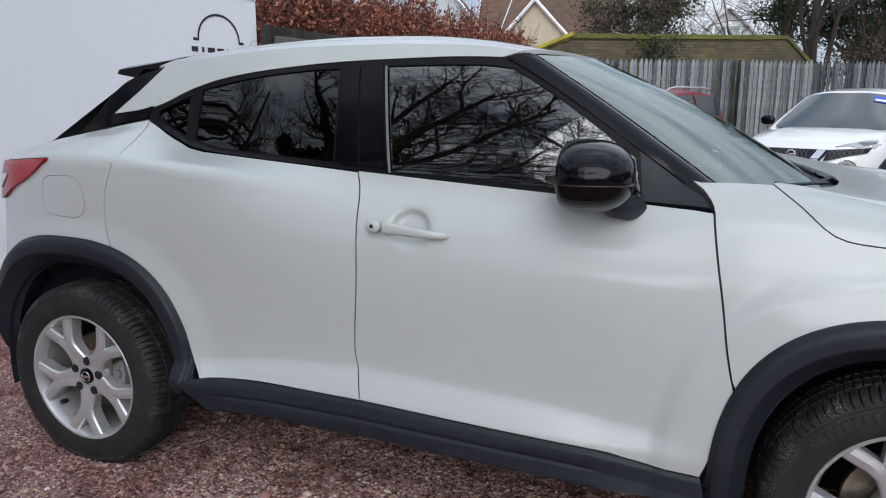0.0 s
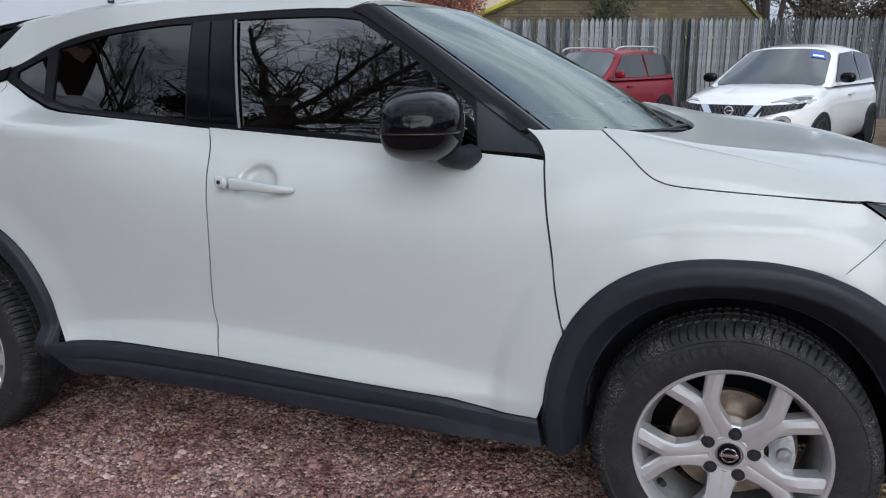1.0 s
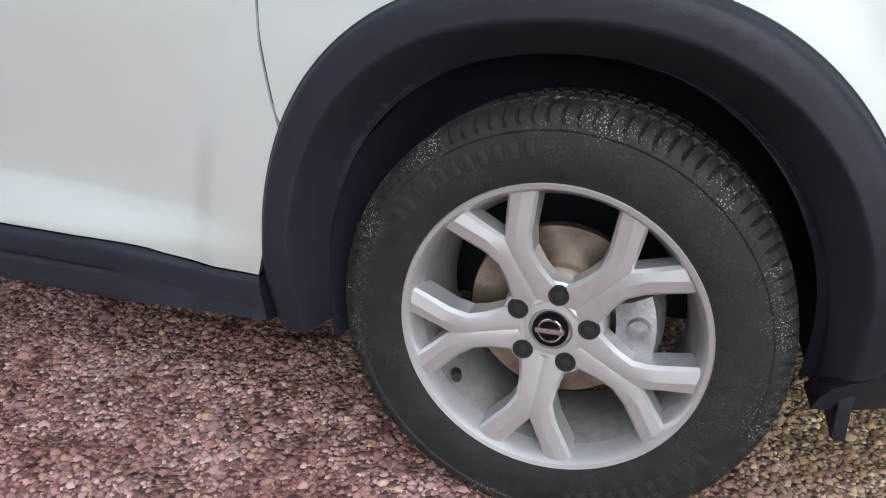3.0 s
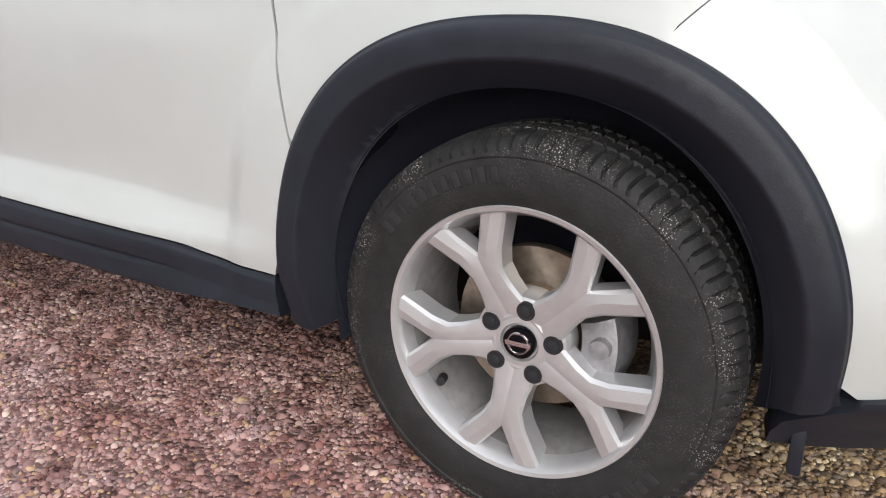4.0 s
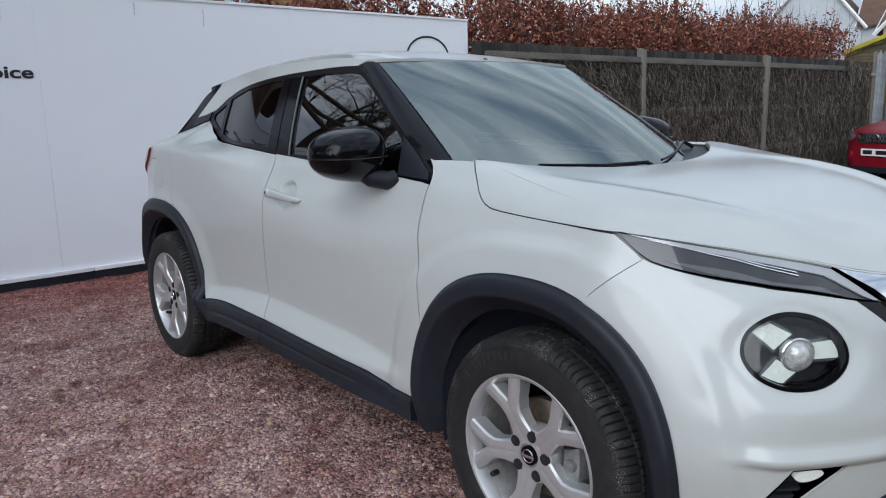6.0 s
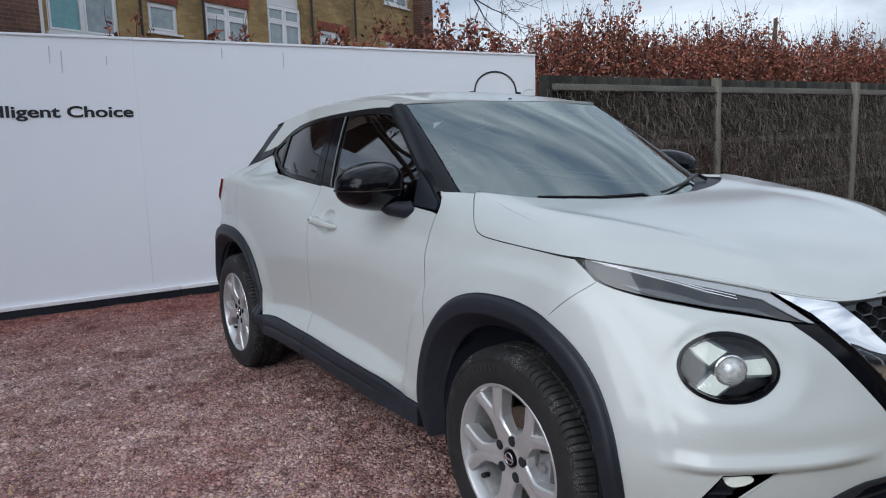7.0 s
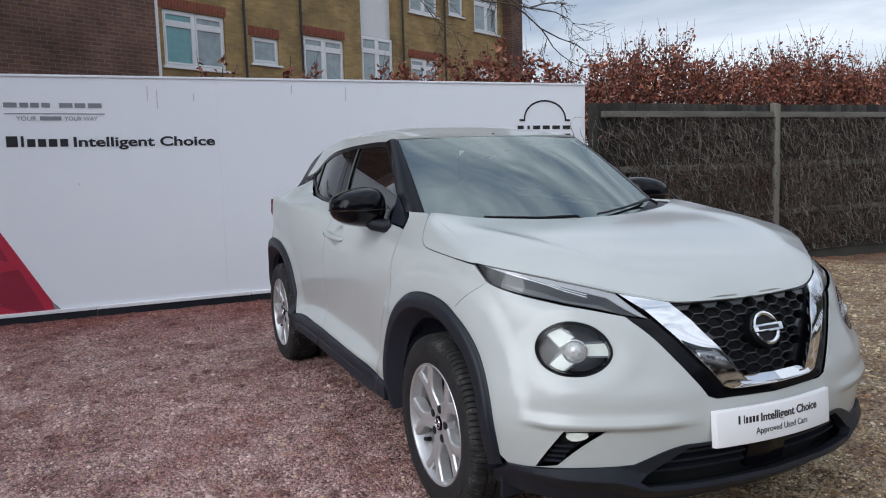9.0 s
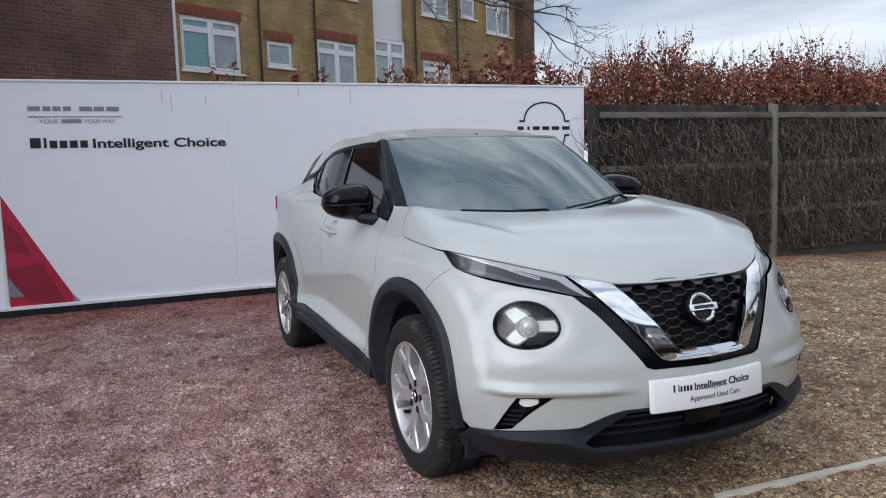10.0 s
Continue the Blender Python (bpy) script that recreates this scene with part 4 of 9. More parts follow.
for w in np.linspace(-1, 1, 14):
    rows.append([bm.verts.new((-1.28 + (-1.90 + 0.16 * w * w + 1.28) * t, w * (0.575 + 0.11 * t), 1.43 - 0.03 * w * w + (1.10 - 1.42) * t)) for t in np.linspace(0, 1, 6)])
for a, b in zip(rows, rows[1:]):
    for k in range(5):
        bm.faces.new((a[k], b[k], b[k + 1], a[k + 1]))
part("rear_screen", bm, GLOSS, car)

# front bumper and the lamps set in it
lamp_hole = ring_curve((1.908, 0.745), (1.924, 0.784), (1.98, 0.813), (2.053, 0.823), (2.123, 0.811), (2.171, 0.781), (2.195, 0.741), (2.190, 0.708), (2.16, 0.679), (2.118, 0.661), (2.069, 0.655), (2.011, 0.660), (1.957, 0.679), (1.921, 0.709))
fog_hole = curve((2.030, 0.488), (2.165, 0.491)) + curve((2.165, 0.491), (2.08, 0.43), (2.006, 0.366)) + curve((2.006, 0.366), (1.925, 0.350)) + curve((1.925, 0.350), (1.985, 0.43), (2.030, 0.488))
bumper_loop = (curve((1.652, 0.926), (1.702, 0.910), (1.856, 0.884), (2.082, 0.861), (2.245, 0.8345)) + curve((2.245, 0.8345), (2.326, 0.776), (2.411, 0.690), (2.479, 0.613), (2.503, 0.580)) + curve((2.503, 0.580), (2.535, 0.5685), (2.604, 0.5665))
               + curve((2.604, 0.5665), (2.68, 0.564), (U_NOSE, 0.563)) + curve((U_NOSE, 0.563), (U_NOSE, 0.432)) + curve((U_NOSE, 0.432), (2.42, 0.432)) + curve((2.42, 0.432), (2.36, 0.418), (2.25, 0.374)) + curve((2.25, 0.374), (2.03, 0.362), (1.80, 0.345))
               + arch(*F_ARCH, 2, 66.7, 40) + curve((1.522, 0.82), (1.552, 0.848), (1.595, 0.884), (1.652, 0.926)))


def bumper_fn(u, z):
    """Skin with a dished rim round the lamp and a blade over the fog lamp."""
    u, z = np.asarray(u, float), np.asarray(z, float)
    e = np.hypot((u - 2.05) / 0.148, (z - 0.739) / 0.084)
    ring = 0.003 * np.exp(-((e - 1.5) / 0.25) ** 2) - 0.006 * np.exp(-((e - 1.0) / 0.2) ** 2)
    blade = 0.016 * smooth(0.55, 0.50, z) * smooth(0.492, 0.497, z) * smooth(1.85, 2.0, u) * smooth(2.5, 2.3, u)
    return skin(u, z, ring + blade)


half = sheet(bumper_loop, bumper_fn, [lamp_hole, fog_hole], step=0.018, flange=0.005, gap=-0.0012)
bumper = shape("front_bumper", both(half), PAINT, car)
for flip in (False, True):
    lamp = shape("headlight", sheet(lamp_hole, lifted(-0.055), step=0.02, flange=-0.030, gap=0.002), mat_deep, car, "round projector headlight with a lit three-armed reflector", flip)
    for arm in (poly((1.934, 0.783), (2.008, 0.738), (2.066, 0.770), (1.988, 0.801), step=0.02), poly((2.098, 0.714), (2.186, 0.713), (2.190, 0.752), (2.098, 0.748), step=0.02), poly((1.966, 0.683), (2.020, 0.664), (2.070, 0.694), (2.014, 0.718), step=0.02)):
        shape("arm_frame", sheet([q for q in shrink(arm, -0.007)], lifted(-0.034), step=0.02, flange=0.02), mat_smoke, lamp, flip=flip)
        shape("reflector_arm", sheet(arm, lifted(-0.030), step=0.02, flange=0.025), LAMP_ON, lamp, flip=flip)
    c = skin(2.068, 0.729, -0.032)
    bm = bmesh.new()
    bmesh.ops.create_uvsphere(bm, u_segments=20, v_segments=12, radius=0.033)
    bmesh.ops.translate(bm, verts=bm.verts, vec=(c[0], -c[1] if flip else c[1], c[2]))
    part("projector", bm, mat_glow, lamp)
    bm = bmesh.new()
    out_ = (skin(2.068, 0.729, 0.0) - skin(2.068, 0.729, -0.05)) / 0.05
    out_ = Vector((out_[0], -out_[1] if flip else out_[1], out_[2])).normalized()
    a_ = out_.cross(Vector((0, 0, 1))).normalized()
    b_ = out_.cross(a_)
    at_ = Vector((c[0], -c[1] if flip else c[1], c[2])) + out_ * 0.012
    tube(bm, [at_ + (a_ * math.cos(k) + b_ * math.sin(k)) * 0.036 for k in np.linspace(0, 2 * math.pi, 29)], 0.0045, sides=8, cap=False)
    part("projector_ring", bm, REFLECTOR, lamp)
    set_in = lambda d: (lambda u, z: bumper_fn(u, z) - d * np.array((0.7, -0.7, 0)))
    lens = shape("lens", sheet(lamp_hole, set_in(0.004), step=0.02, flange=0.0, gap=0.003), LENS, lamp, flip=flip)
    lens.visible_shadow = False
    ring = sheet(lamp_hole, set_in(0.001), [shrink(lamp_hole, 0.010)], step=0.02, flange=0.05, gap=0.001)
    shape("bezel", ring, GLOSS, lamp, flip=flip)
    # slim daytime strip along the bonnet's edge
    strip_loop = (curve((1.564, 0.984), (1.65, 0.9765), (1.72, 0.967), (1.848, 0.950), (1.95, 0.9385), (2.05, 0.931), (2.14, 0.9175), (2.228, 0.901)) + curve((2.228, 0.901), (2.345, 0.822)) + curve((2.345, 0.822), (2.24, 0.8365), (2.082, 0.863), (1.856, 0.886), (1.702, 0.911), (1.652, 0.928), (1.612, 0.952), (1.564, 0.984)))
    drl = shape("daytime_light", sheet(strip_loop, lifted(-0.010), step=0.02, flange=-0.008, gap=0.0005), mat_bowl, car, "slim black-backed daytime running light", flip)
    shape("lamp_backing", sheet(shrink(strip_loop, -0.012), lifted(-0.0125), step=0.03, flange=0.0), mat_bowl, drl, flip=flip)
    top_line = [(1.60, 0.980), (1.65, 0.9745), (1.72, 0.965), (1.848, 0.948), (1.95, 0.9365), (2.05, 0.929), (2.14, 0.9155), (2.226, 0.899)]
    upper = curve(*top_line) + curve((2.226, 0.899), (2.332, 0.825)) + curve((2.332, 0.825), (2.285, 0.840), (2.19, 0.889)) + curve((2.19, 0.889), (2.05, 0.915), (1.95, 0.924), (1.848, 0.937), (1.72, 0.958), (1.60, 0.980))
    for drop in (0.021, 0.028):
        thin = [np.array((u, z - drop * min(1.0, (u - 1.60) / 0.55))) for u, z in curve(*top_line[1:-1])]
        shape("light_line", sheet(thin + [q - (0, 0.0022) for q in thin[::-1]], lifted(-0.006), step=0.02, flange=0.003), REFLECTOR, drl, flip=flip)
    shape("light_guide", sheet(upper, lifted(-0.005), step=0.02, flange=0.005), GUIDE, drl, flip=flip)
    lower = curve((1.70, 0.925), (1.856, 0.893), (2.082, 0.870), (2.22, 0.846)) + curve((2.22, 0.846), (2.16, 0.868)) + curve((2.16, 0.868), (2.0, 0.886), (1.848, 0.908), (1.70, 0.925))
    shape("indicator", sheet(lower, lifted(-0.006), step=0.02, flange=0.004), mat_smoke, drl, flip=flip)
    # fog lamp in its slatted black pocket
    fog = shape("fog_pocket", sheet(fog_hole, lifted(-0.04), step=0.02, flange=-0.04, gap=0.001), DARK, car, "black slatted fog lamp pocket", flip)
    for k in range(4):
        z = 0.375 + 0.018 * k
        shift = (z - 0.35) * 0.75
        shape("slat", sheet(poly((1.935 + shift, z), (2.00 + shift * 0.95, z), (2.005 + shift * 0.95, z + 0.007), (1.94 + shift, z + 0.007)), lifted(-0.012), flange=0.02), CLAD, fog, flip=flip)
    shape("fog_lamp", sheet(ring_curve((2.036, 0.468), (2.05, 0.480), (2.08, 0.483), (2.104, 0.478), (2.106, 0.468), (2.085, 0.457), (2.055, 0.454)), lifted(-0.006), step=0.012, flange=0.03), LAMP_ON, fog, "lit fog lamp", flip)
    s = skin(1.972, 0.572, 0.0)
    shape("parking_sensor", sheet([np.array((1.972 + 0.011 * math.cos(a), 0.572 + 0.011 * math.sin(a))) for a in np.linspace(0, 2 * math.pi, 16, False)], lambda u, z: bumper_fn(u, z) + 0.0015 * np.array((0.7, -0.7, 0)), step=0.01, flange=0.004), PAINT, bumper, flip=flip)

# grille: black panel, chrome V, hexagon mesh, badge ring with its bar
mid = lambda pts: [(U_NOSE - u, z) for u, z in pts]
sym = lambda pts: [(-a, z) for a, z in mid(pts)] + [(a, z) for a, z in mid(pts)][::-1]
out_v = [(2.349, 0.820), (2.258, 0.8325), (2.326, 0.779), (2.411, 0.693), (2.479, 0.616), (2.505, 0.581), (2.535, 0.5705), (2.604, 0.5685), (2.68, 0.566)]
chrome_out = [(2.238, 0.901), (2.323, 0.853), (2.425, 0.762), (2.513, 0.669), (2.563, 0.609), (2.595, 0.596), (2.68, 0.592)]
chrome_in = [(2.418, 0.872), (2.486, 0.815), (2.552, 0.740), (2.618, 0.655), (2.646, 0.621), (2.69, 0.616)]
black = sheet(poly(*(sym([(2.231, 0.899)] + out_v) + [(U_NOSE - 2.42, 0.876), (0.0, 0.873), (2.42 - U_NOSE, 0.876)])), nose(-0.010), [poly(*sym([(2.428, 0.860)] + chrome_in[1:]))], step=0.03, flange=0.03)
grille = shape("grille", black, GLOSS, car, "black hexagon grille framed by a chrome V with a round badge")
v_loop = poly(*([(-a, z) for a, z in mid(chrome_out)] + [(a, z) for a, z in mid(chrome_out)][::-1] + [(a, z) for a, z in mid(chrome_in)] + [(-a, z) for a, z in mid(chrome_in)][::-1]))


def chrome_fn(a, z):
    """Two facets that meet in a ridge."""
    a, z = np.asarray(a, float), np.asarray(z, float)
    at = lambda line: np.interp(z, [q[1] for q in line[::-1]], [U_NOSE - q[0] for q in line[::-1]])
    d = np.clip((np.abs(a) - at(chrome_in[:-1])) / np.maximum(at(chrome_out) - at(chrome_in[:-1]), 0.01), 0, 1)
    d = np.maximum(d, np.clip(1 - (z - 0.592) / 0.026, 0, 1))
    base = nose(0.0)(a, z)
    up = nose(0.02)(a, z) - base
    lift = 0.004 + (1 - d) * (0.004 + 0.017 * smooth(0.80, 0.72, z))
    return base + up * (lift / 0.02)[..., None]


shape("chrome_v", sheet(v_loop, chrome_fn, step=0.01, flange=0.012), CHROME, grille, "bright chrome V strip")
a_bar = U_NOSE - 2.622
bar_loop = poly((-a_bar, 0.612), (a_bar, 0.612), (a_bar + 0.010, 0.630), (-a_bar - 0.010, 0.630))
shape("chrome_bar", sheet(bar_loop, lambda a, z: nose(0.0)(a, z) + np.stack([0.032 - 0.026 * (np.asarray(z) - 0.612) / 0.018, 0 * a, 0 * a], -1), step=0.01, flange=0.004), CHROME, grille)
mesh_loop = sym([(2.418, 0.865)] + chrome_in[1:])
mesh_loop = poly(*mesh_loop, step=0.03)
mesh_loop = [np.array((q[0], min(q[1], 0.865))) for q in shrink(mesh_loop, -0.022)]
cells = []
for i in range(-9, 10):
    for j in range(-1, 14):
        ca, cz = i * 0.0585, 0.626 + j * 0.0310 + (i % 2) * 0.0155
        hexa = np.array([(ca + dx, cz + dz) for dx, dz in ((0.0385, 0), (0.0200, 0.0137), (-0.0200, 0.0137), (-0.0385, 0), (-0.0200, -0.0137), (0.0200, -0.0137))])
        if inside(shrink(mesh_loop, 0.002), hexa).all():
            cells.append(list(hexa))
shape("grille_mesh", sheet(mesh_loop, nose(-0.018), cells, step=0.05, flange=0.024), mat("satin black grille plastic", (0.014, 0.0145, 0.016), 0.26, 0, 0.1, 6, spec=0.7), grille)
shape("grille_back", sheet(mesh_loop, nose(-0.062), step=0.05, flange=0.0), DARK, grille)
zb = 0.765
bx = float(skin(U_NOSE, zb)[0])
lean = Matrix.Translation((bx + 0.006, 0, zb)) @ Matrix.Rotation(radians(-24), 4, "Y") @ Matrix.Rotation(radians(90), 4, "Z")
bm = bmesh.new()
lathe(bm, [(0.058, 0), (0.056, -0.012), (0.050, -0.014), (0.044, -0.010), (0.043, 0.0)], 48)
box(bm, (-0.066, -0.020, -0.0135), (0.066, -0.004, 0.0135), 0.004)
bmesh.ops.transform(bm, matrix=lean, verts=bm.verts)
part("badge", bm, CHROME, grille, "round chrome badge with a plain bar")
bm = bmesh.new()
lathe(bm, [(0.0005, -0.002), (0.060, -0.002), (0.064, 0.006), (0.064, 0.03)], 40)
bmesh.ops.transform(bm, matrix=lean, verts=bm.verts)
part("badge_plinth", bm, GLOSS, grille)
bm = bmesh.new()
box(bm, (-0.045, -0.0215, -0.006), (0.045, -0.020, 0.006))
bmesh.ops.transform(bm, matrix=lean, verts=bm.verts)
part("badge_bar", bm, INK, grille)

# black lower lip with its intake
NL = U_NOSE - 1.80
lip_loop = (curve((-NL, 0.345), (-(U_NOSE - 2.03), 0.362), (-(U_NOSE - 2.25), 0.374)) + curve((-(U_NOSE - 2.25), 0.374), (-(U_NOSE - 2.36), 0.418), (-(U_NOSE - 2.42), 0.432)) + curve((-(U_NOSE - 2.42), 0.432), (U_NOSE - 2.42, 0.432))
            + curve((U_NOSE - 2.42, 0.432), (U_NOSE - 2.36, 0.418), (U_NOSE - 2.25, 0.374)) + curve((U_NOSE - 2.25, 0.374), (U_NOSE - 2.03, 0.362), (NL, 0.345)) + curve((NL, 0.345), (NL + 0.06, 0.29), (NL + 0.07, 0.24)) + curve((NL + 0.07, 0.24), (0.5, 0.222), (0, 0.218), (-0.5, 0.222), (-NL - 0.07, 0.24)) + curve((-NL - 0.07, 0.24), (-NL - 0.06, 0.29), (-NL, 0.345)))
intake = poly((-0.345, 0.422), (0.345, 0.422), (0.515, 0.320), (0.485, 0.302), (-0.485, 0.302), (-0.515, 0.320))


def lip_ridge(a):
    """Height of the fold along the lip: low across the middle, higher on the wings."""
    return 0.283 + 0.040 * smooth(0.44, 0.62, np.abs(a)) + 0.010 * smooth(0.62, 0.9, np.abs(a))


def lip_fn(a, z):
    a, z = np.asarray(a, float), np.asarray(z, float)
    d = z - lip_ridge(a)
    out = np.where(d > 0, np.maximum(0.0, 1 - d / 0.055), np.maximum(-0.6, 1 + d / 0.030))
    lift = 0.006 + 0.030 * out
    return nose(0.0)(a, z) + np.stack([np.ones_like(a), 0 * a, 0 * a], -1) * lift[..., None]


lip_lines = [[(a, float(lip_ridge(a)) + e) for a in np.linspace(-0.95, 0.95, 130)] for e in (-0.030, -0.004, 0.0, 0.005, 0.055)]
lip = shape("lower_lip", sheet(lip_loop, lip_fn, [intake], step=0.012, flange=0.04, lines=lip_lines), CLAD, car, "grained black plastic lower bumper lip")
shape("intake_back", sheet(poly((-0.42, 0.445), (0.42, 0.445), (0.84, 0.34), (0.84, 0.19), (-0.84, 0.19), (-0.84, 0.34)), nose(-0.07), step=0.06, flange=0.0), DARK, lip)
bm = bmesh.new()
span = np.linspace(-0.66, 0.66, 23)
front_edge, rear_edge = nose(-0.015)(span, 0 * span + 0.238), nose(-0.30)(span, 0 * span + 0.238)
ends = [(bm.verts.new((float(p[0]), float(p[1]), 0.236)), bm.verts.new((float(q[0]), float(q[1]), 0.236))) for p, q in zip(front_edge, rear_edge)]
for (a, b), (c, d) in zip(ends, ends[1:]):
    bm.faces.new((a, b, d, c))
part("intake_floor", bm, DARK, lip)
for z in (0.335, 0.365, 0.395):
    w = 0.47 - (z - 0.318) * 1.2
    shape("intake_slat", sheet(poly((-w, z - 0.004), (w, z - 0.004), (w, z + 0.005), (-w, z + 0.005)), nose(-0.025), step=0.05, flange=0.03), CLAD, lip)
shape("radar_cover", sheet(poly((-0.09, 0.305), (0.09, 0.305), (0.09, 0.42), (-0.09, 0.42)), nose(-0.016), step=0.05, flange=0.02), GLOSS, lip)
for s in (-1, 1):
    bm = bmesh.new()
    box(bm, (1.735, min(s * 0.62, s * 0.80), 0.195), (1.755, max(s * 0.62, s * 0.80), 0.275), 0.004)
    part("air_deflector", bm, CLAD, car)

# show plate, bowed to the bumper
def bend(bm, cuts=14):
    for k in range(1, cuts):
        x = -0.262 + 0.524 * k / cuts
        bmesh.ops.bisect_plane(bm, geom=list(bm.verts) + list(bm.edges) + list(bm.faces), plane_co=(x, 0, 0), plane_no=(1, 0, 0))
    for v in bm.verts:
        v.co.y += 0.42 * v.co.x ** 2
    return bm


plate_m = Matrix.Translation((2.212, -0.008, 0.480)) @ Matrix.Rotation(radians(-4), 4, "Y") @ Matrix.Rotation(radians(90), 4, "Z")
plate = thing("show_plate", "white dealer show plate with black lettering on the bumper", "sign", m=plate_m)
bm = box(bmesh.new(), (-0.258, -0.006, -0.0555), (0.258, 0.0, 0.0555), 0.002)
part("board", bend(bm), SIGN_WHITE, plate)
bm = box(bmesh.new(), (-0.262, -0.004, -0.0595), (0.262, 0.014, 0.0595), 0.003)
part("plate_holder", bend(bm), SIGN_WHITE, plate)


def lettering(name, text, size, place, material, parent, bold=0.0, width=1.0, bow=0.0):
    """Flat raised letters in the plane y = 0 of their parent, reading along x."""
    c = bpy.data.curves.new(name, "FONT")
    c.body, c.size, c.extrude, c.offset = text, size, 0.0006, bold
    tmp = new(name, c)
    me = bpy.data.meshes.new_from_object(tmp.evaluated_get(bpy.context.evaluated_depsgraph_get()))
    bpy.data.objects.remove(tmp)
    xs = np.array([v.co.x for v in me.vertices])
    me.transform(Matrix.Translation(place) @ Matrix.Rotation(radians(90), 4, "X") @ Matrix.Scale(width / (xs.max() - xs.min()), 4, (1, 0, 0)) @ Matrix.Translation((-xs.min(), 0, 0)))
    me.name = name
    for v in me.vertices:
        v.co.y += bow * v.co.x ** 2
    me.materials.clear()
    return put(name, me, material, parent)


lettering("lettering", "Intelligent Choice", 0.038, (-0.092, -0.0065, 0.008), INK, plate, 0.0008, 0.268, 0.42)
lettering("lettering", "Approved Used Cars", 0.029, (-0.114, -0.0065, -0.031), INK, plate, 0.0, 0.236, 0.42)
for a, b, h in ((-0.180, -0.164, 0.036), (-0.160, -0.156, 0.036), (-0.152, -0.142, 0.029), (-0.139, -0.129, 0.029), (-0.126, -0.115, 0.029), (-0.112, -0.102, 0.029)):
    part("name_bar", box(bmesh.new(), (a, -0.0070 + 0.42 * a * a, 0.009), (b, -0.0058 + 0.42 * a * a, h)), INK, plate)
# ---- wheels, mirrors, handles ----
def tyre_mesh():
    """Tyre turned about y with its outer face at -y: sidewall rings, circular grooves, notched shoulders."""
    prof = [(0.219, -0.085), (0.226, -0.098), (0.240, -0.104), (0.262, -0.107), (0.283, -0.106), (0.300, -0.103), (0.303, -0.1045), (0.309, -0.1035), (0.3195, -0.097), (0.3275, -0.089), (0.3325, -0.078),
            (0.3350, -0.062), (0.3360, -0.050), (0.3290, -0.048), (0.3290, -0.041), (0.3365, -0.039), (0.3375, -0.006), (0.3300, -0.004), (0.3300, 0.004), (0.3375, 0.006), (0.3365, 0.039), (0.3290, 0.041), (0.3290, 0.048), (0.3360, 0.050), (0.3325, 0.078), (0.3195, 0.097), (0.283, 0.106), (0.226, 0.098), (0.219, 0.085)]
    n, v = 98 * 6, []
    for k in range(n):
        a, cut = 2 * math.pi * k / n, k % 6 == 0
        for i, (r, y) in enumerate(prof):
            b = a
            if 8 <= i <= 12 or 23 <= i <= 25:
                if cut:
                    r -= 0.007
            if 15 <= i <= 20 and k % 6 == 3 and i not in (17, 18):
                r -= 0.005
            b += 0.35 * (abs(y) - 0.05) * (1 if i > 7 and i < 26 else 0)
            v.append((r * math.cos(b), y, r * math.sin(b)))
    m = len(prof)
    f = [(k * m + i, k * m + i + 1, ((k + 1) % n) * m + i + 1, ((k + 1) % n) * m + i) for k in range(n) for i in range(m - 1)]
    me = mesh_data("tyre", v, [q[::-1] for q in f])
    me.set_sharp_from_angle(angle=radians(24))
    return me


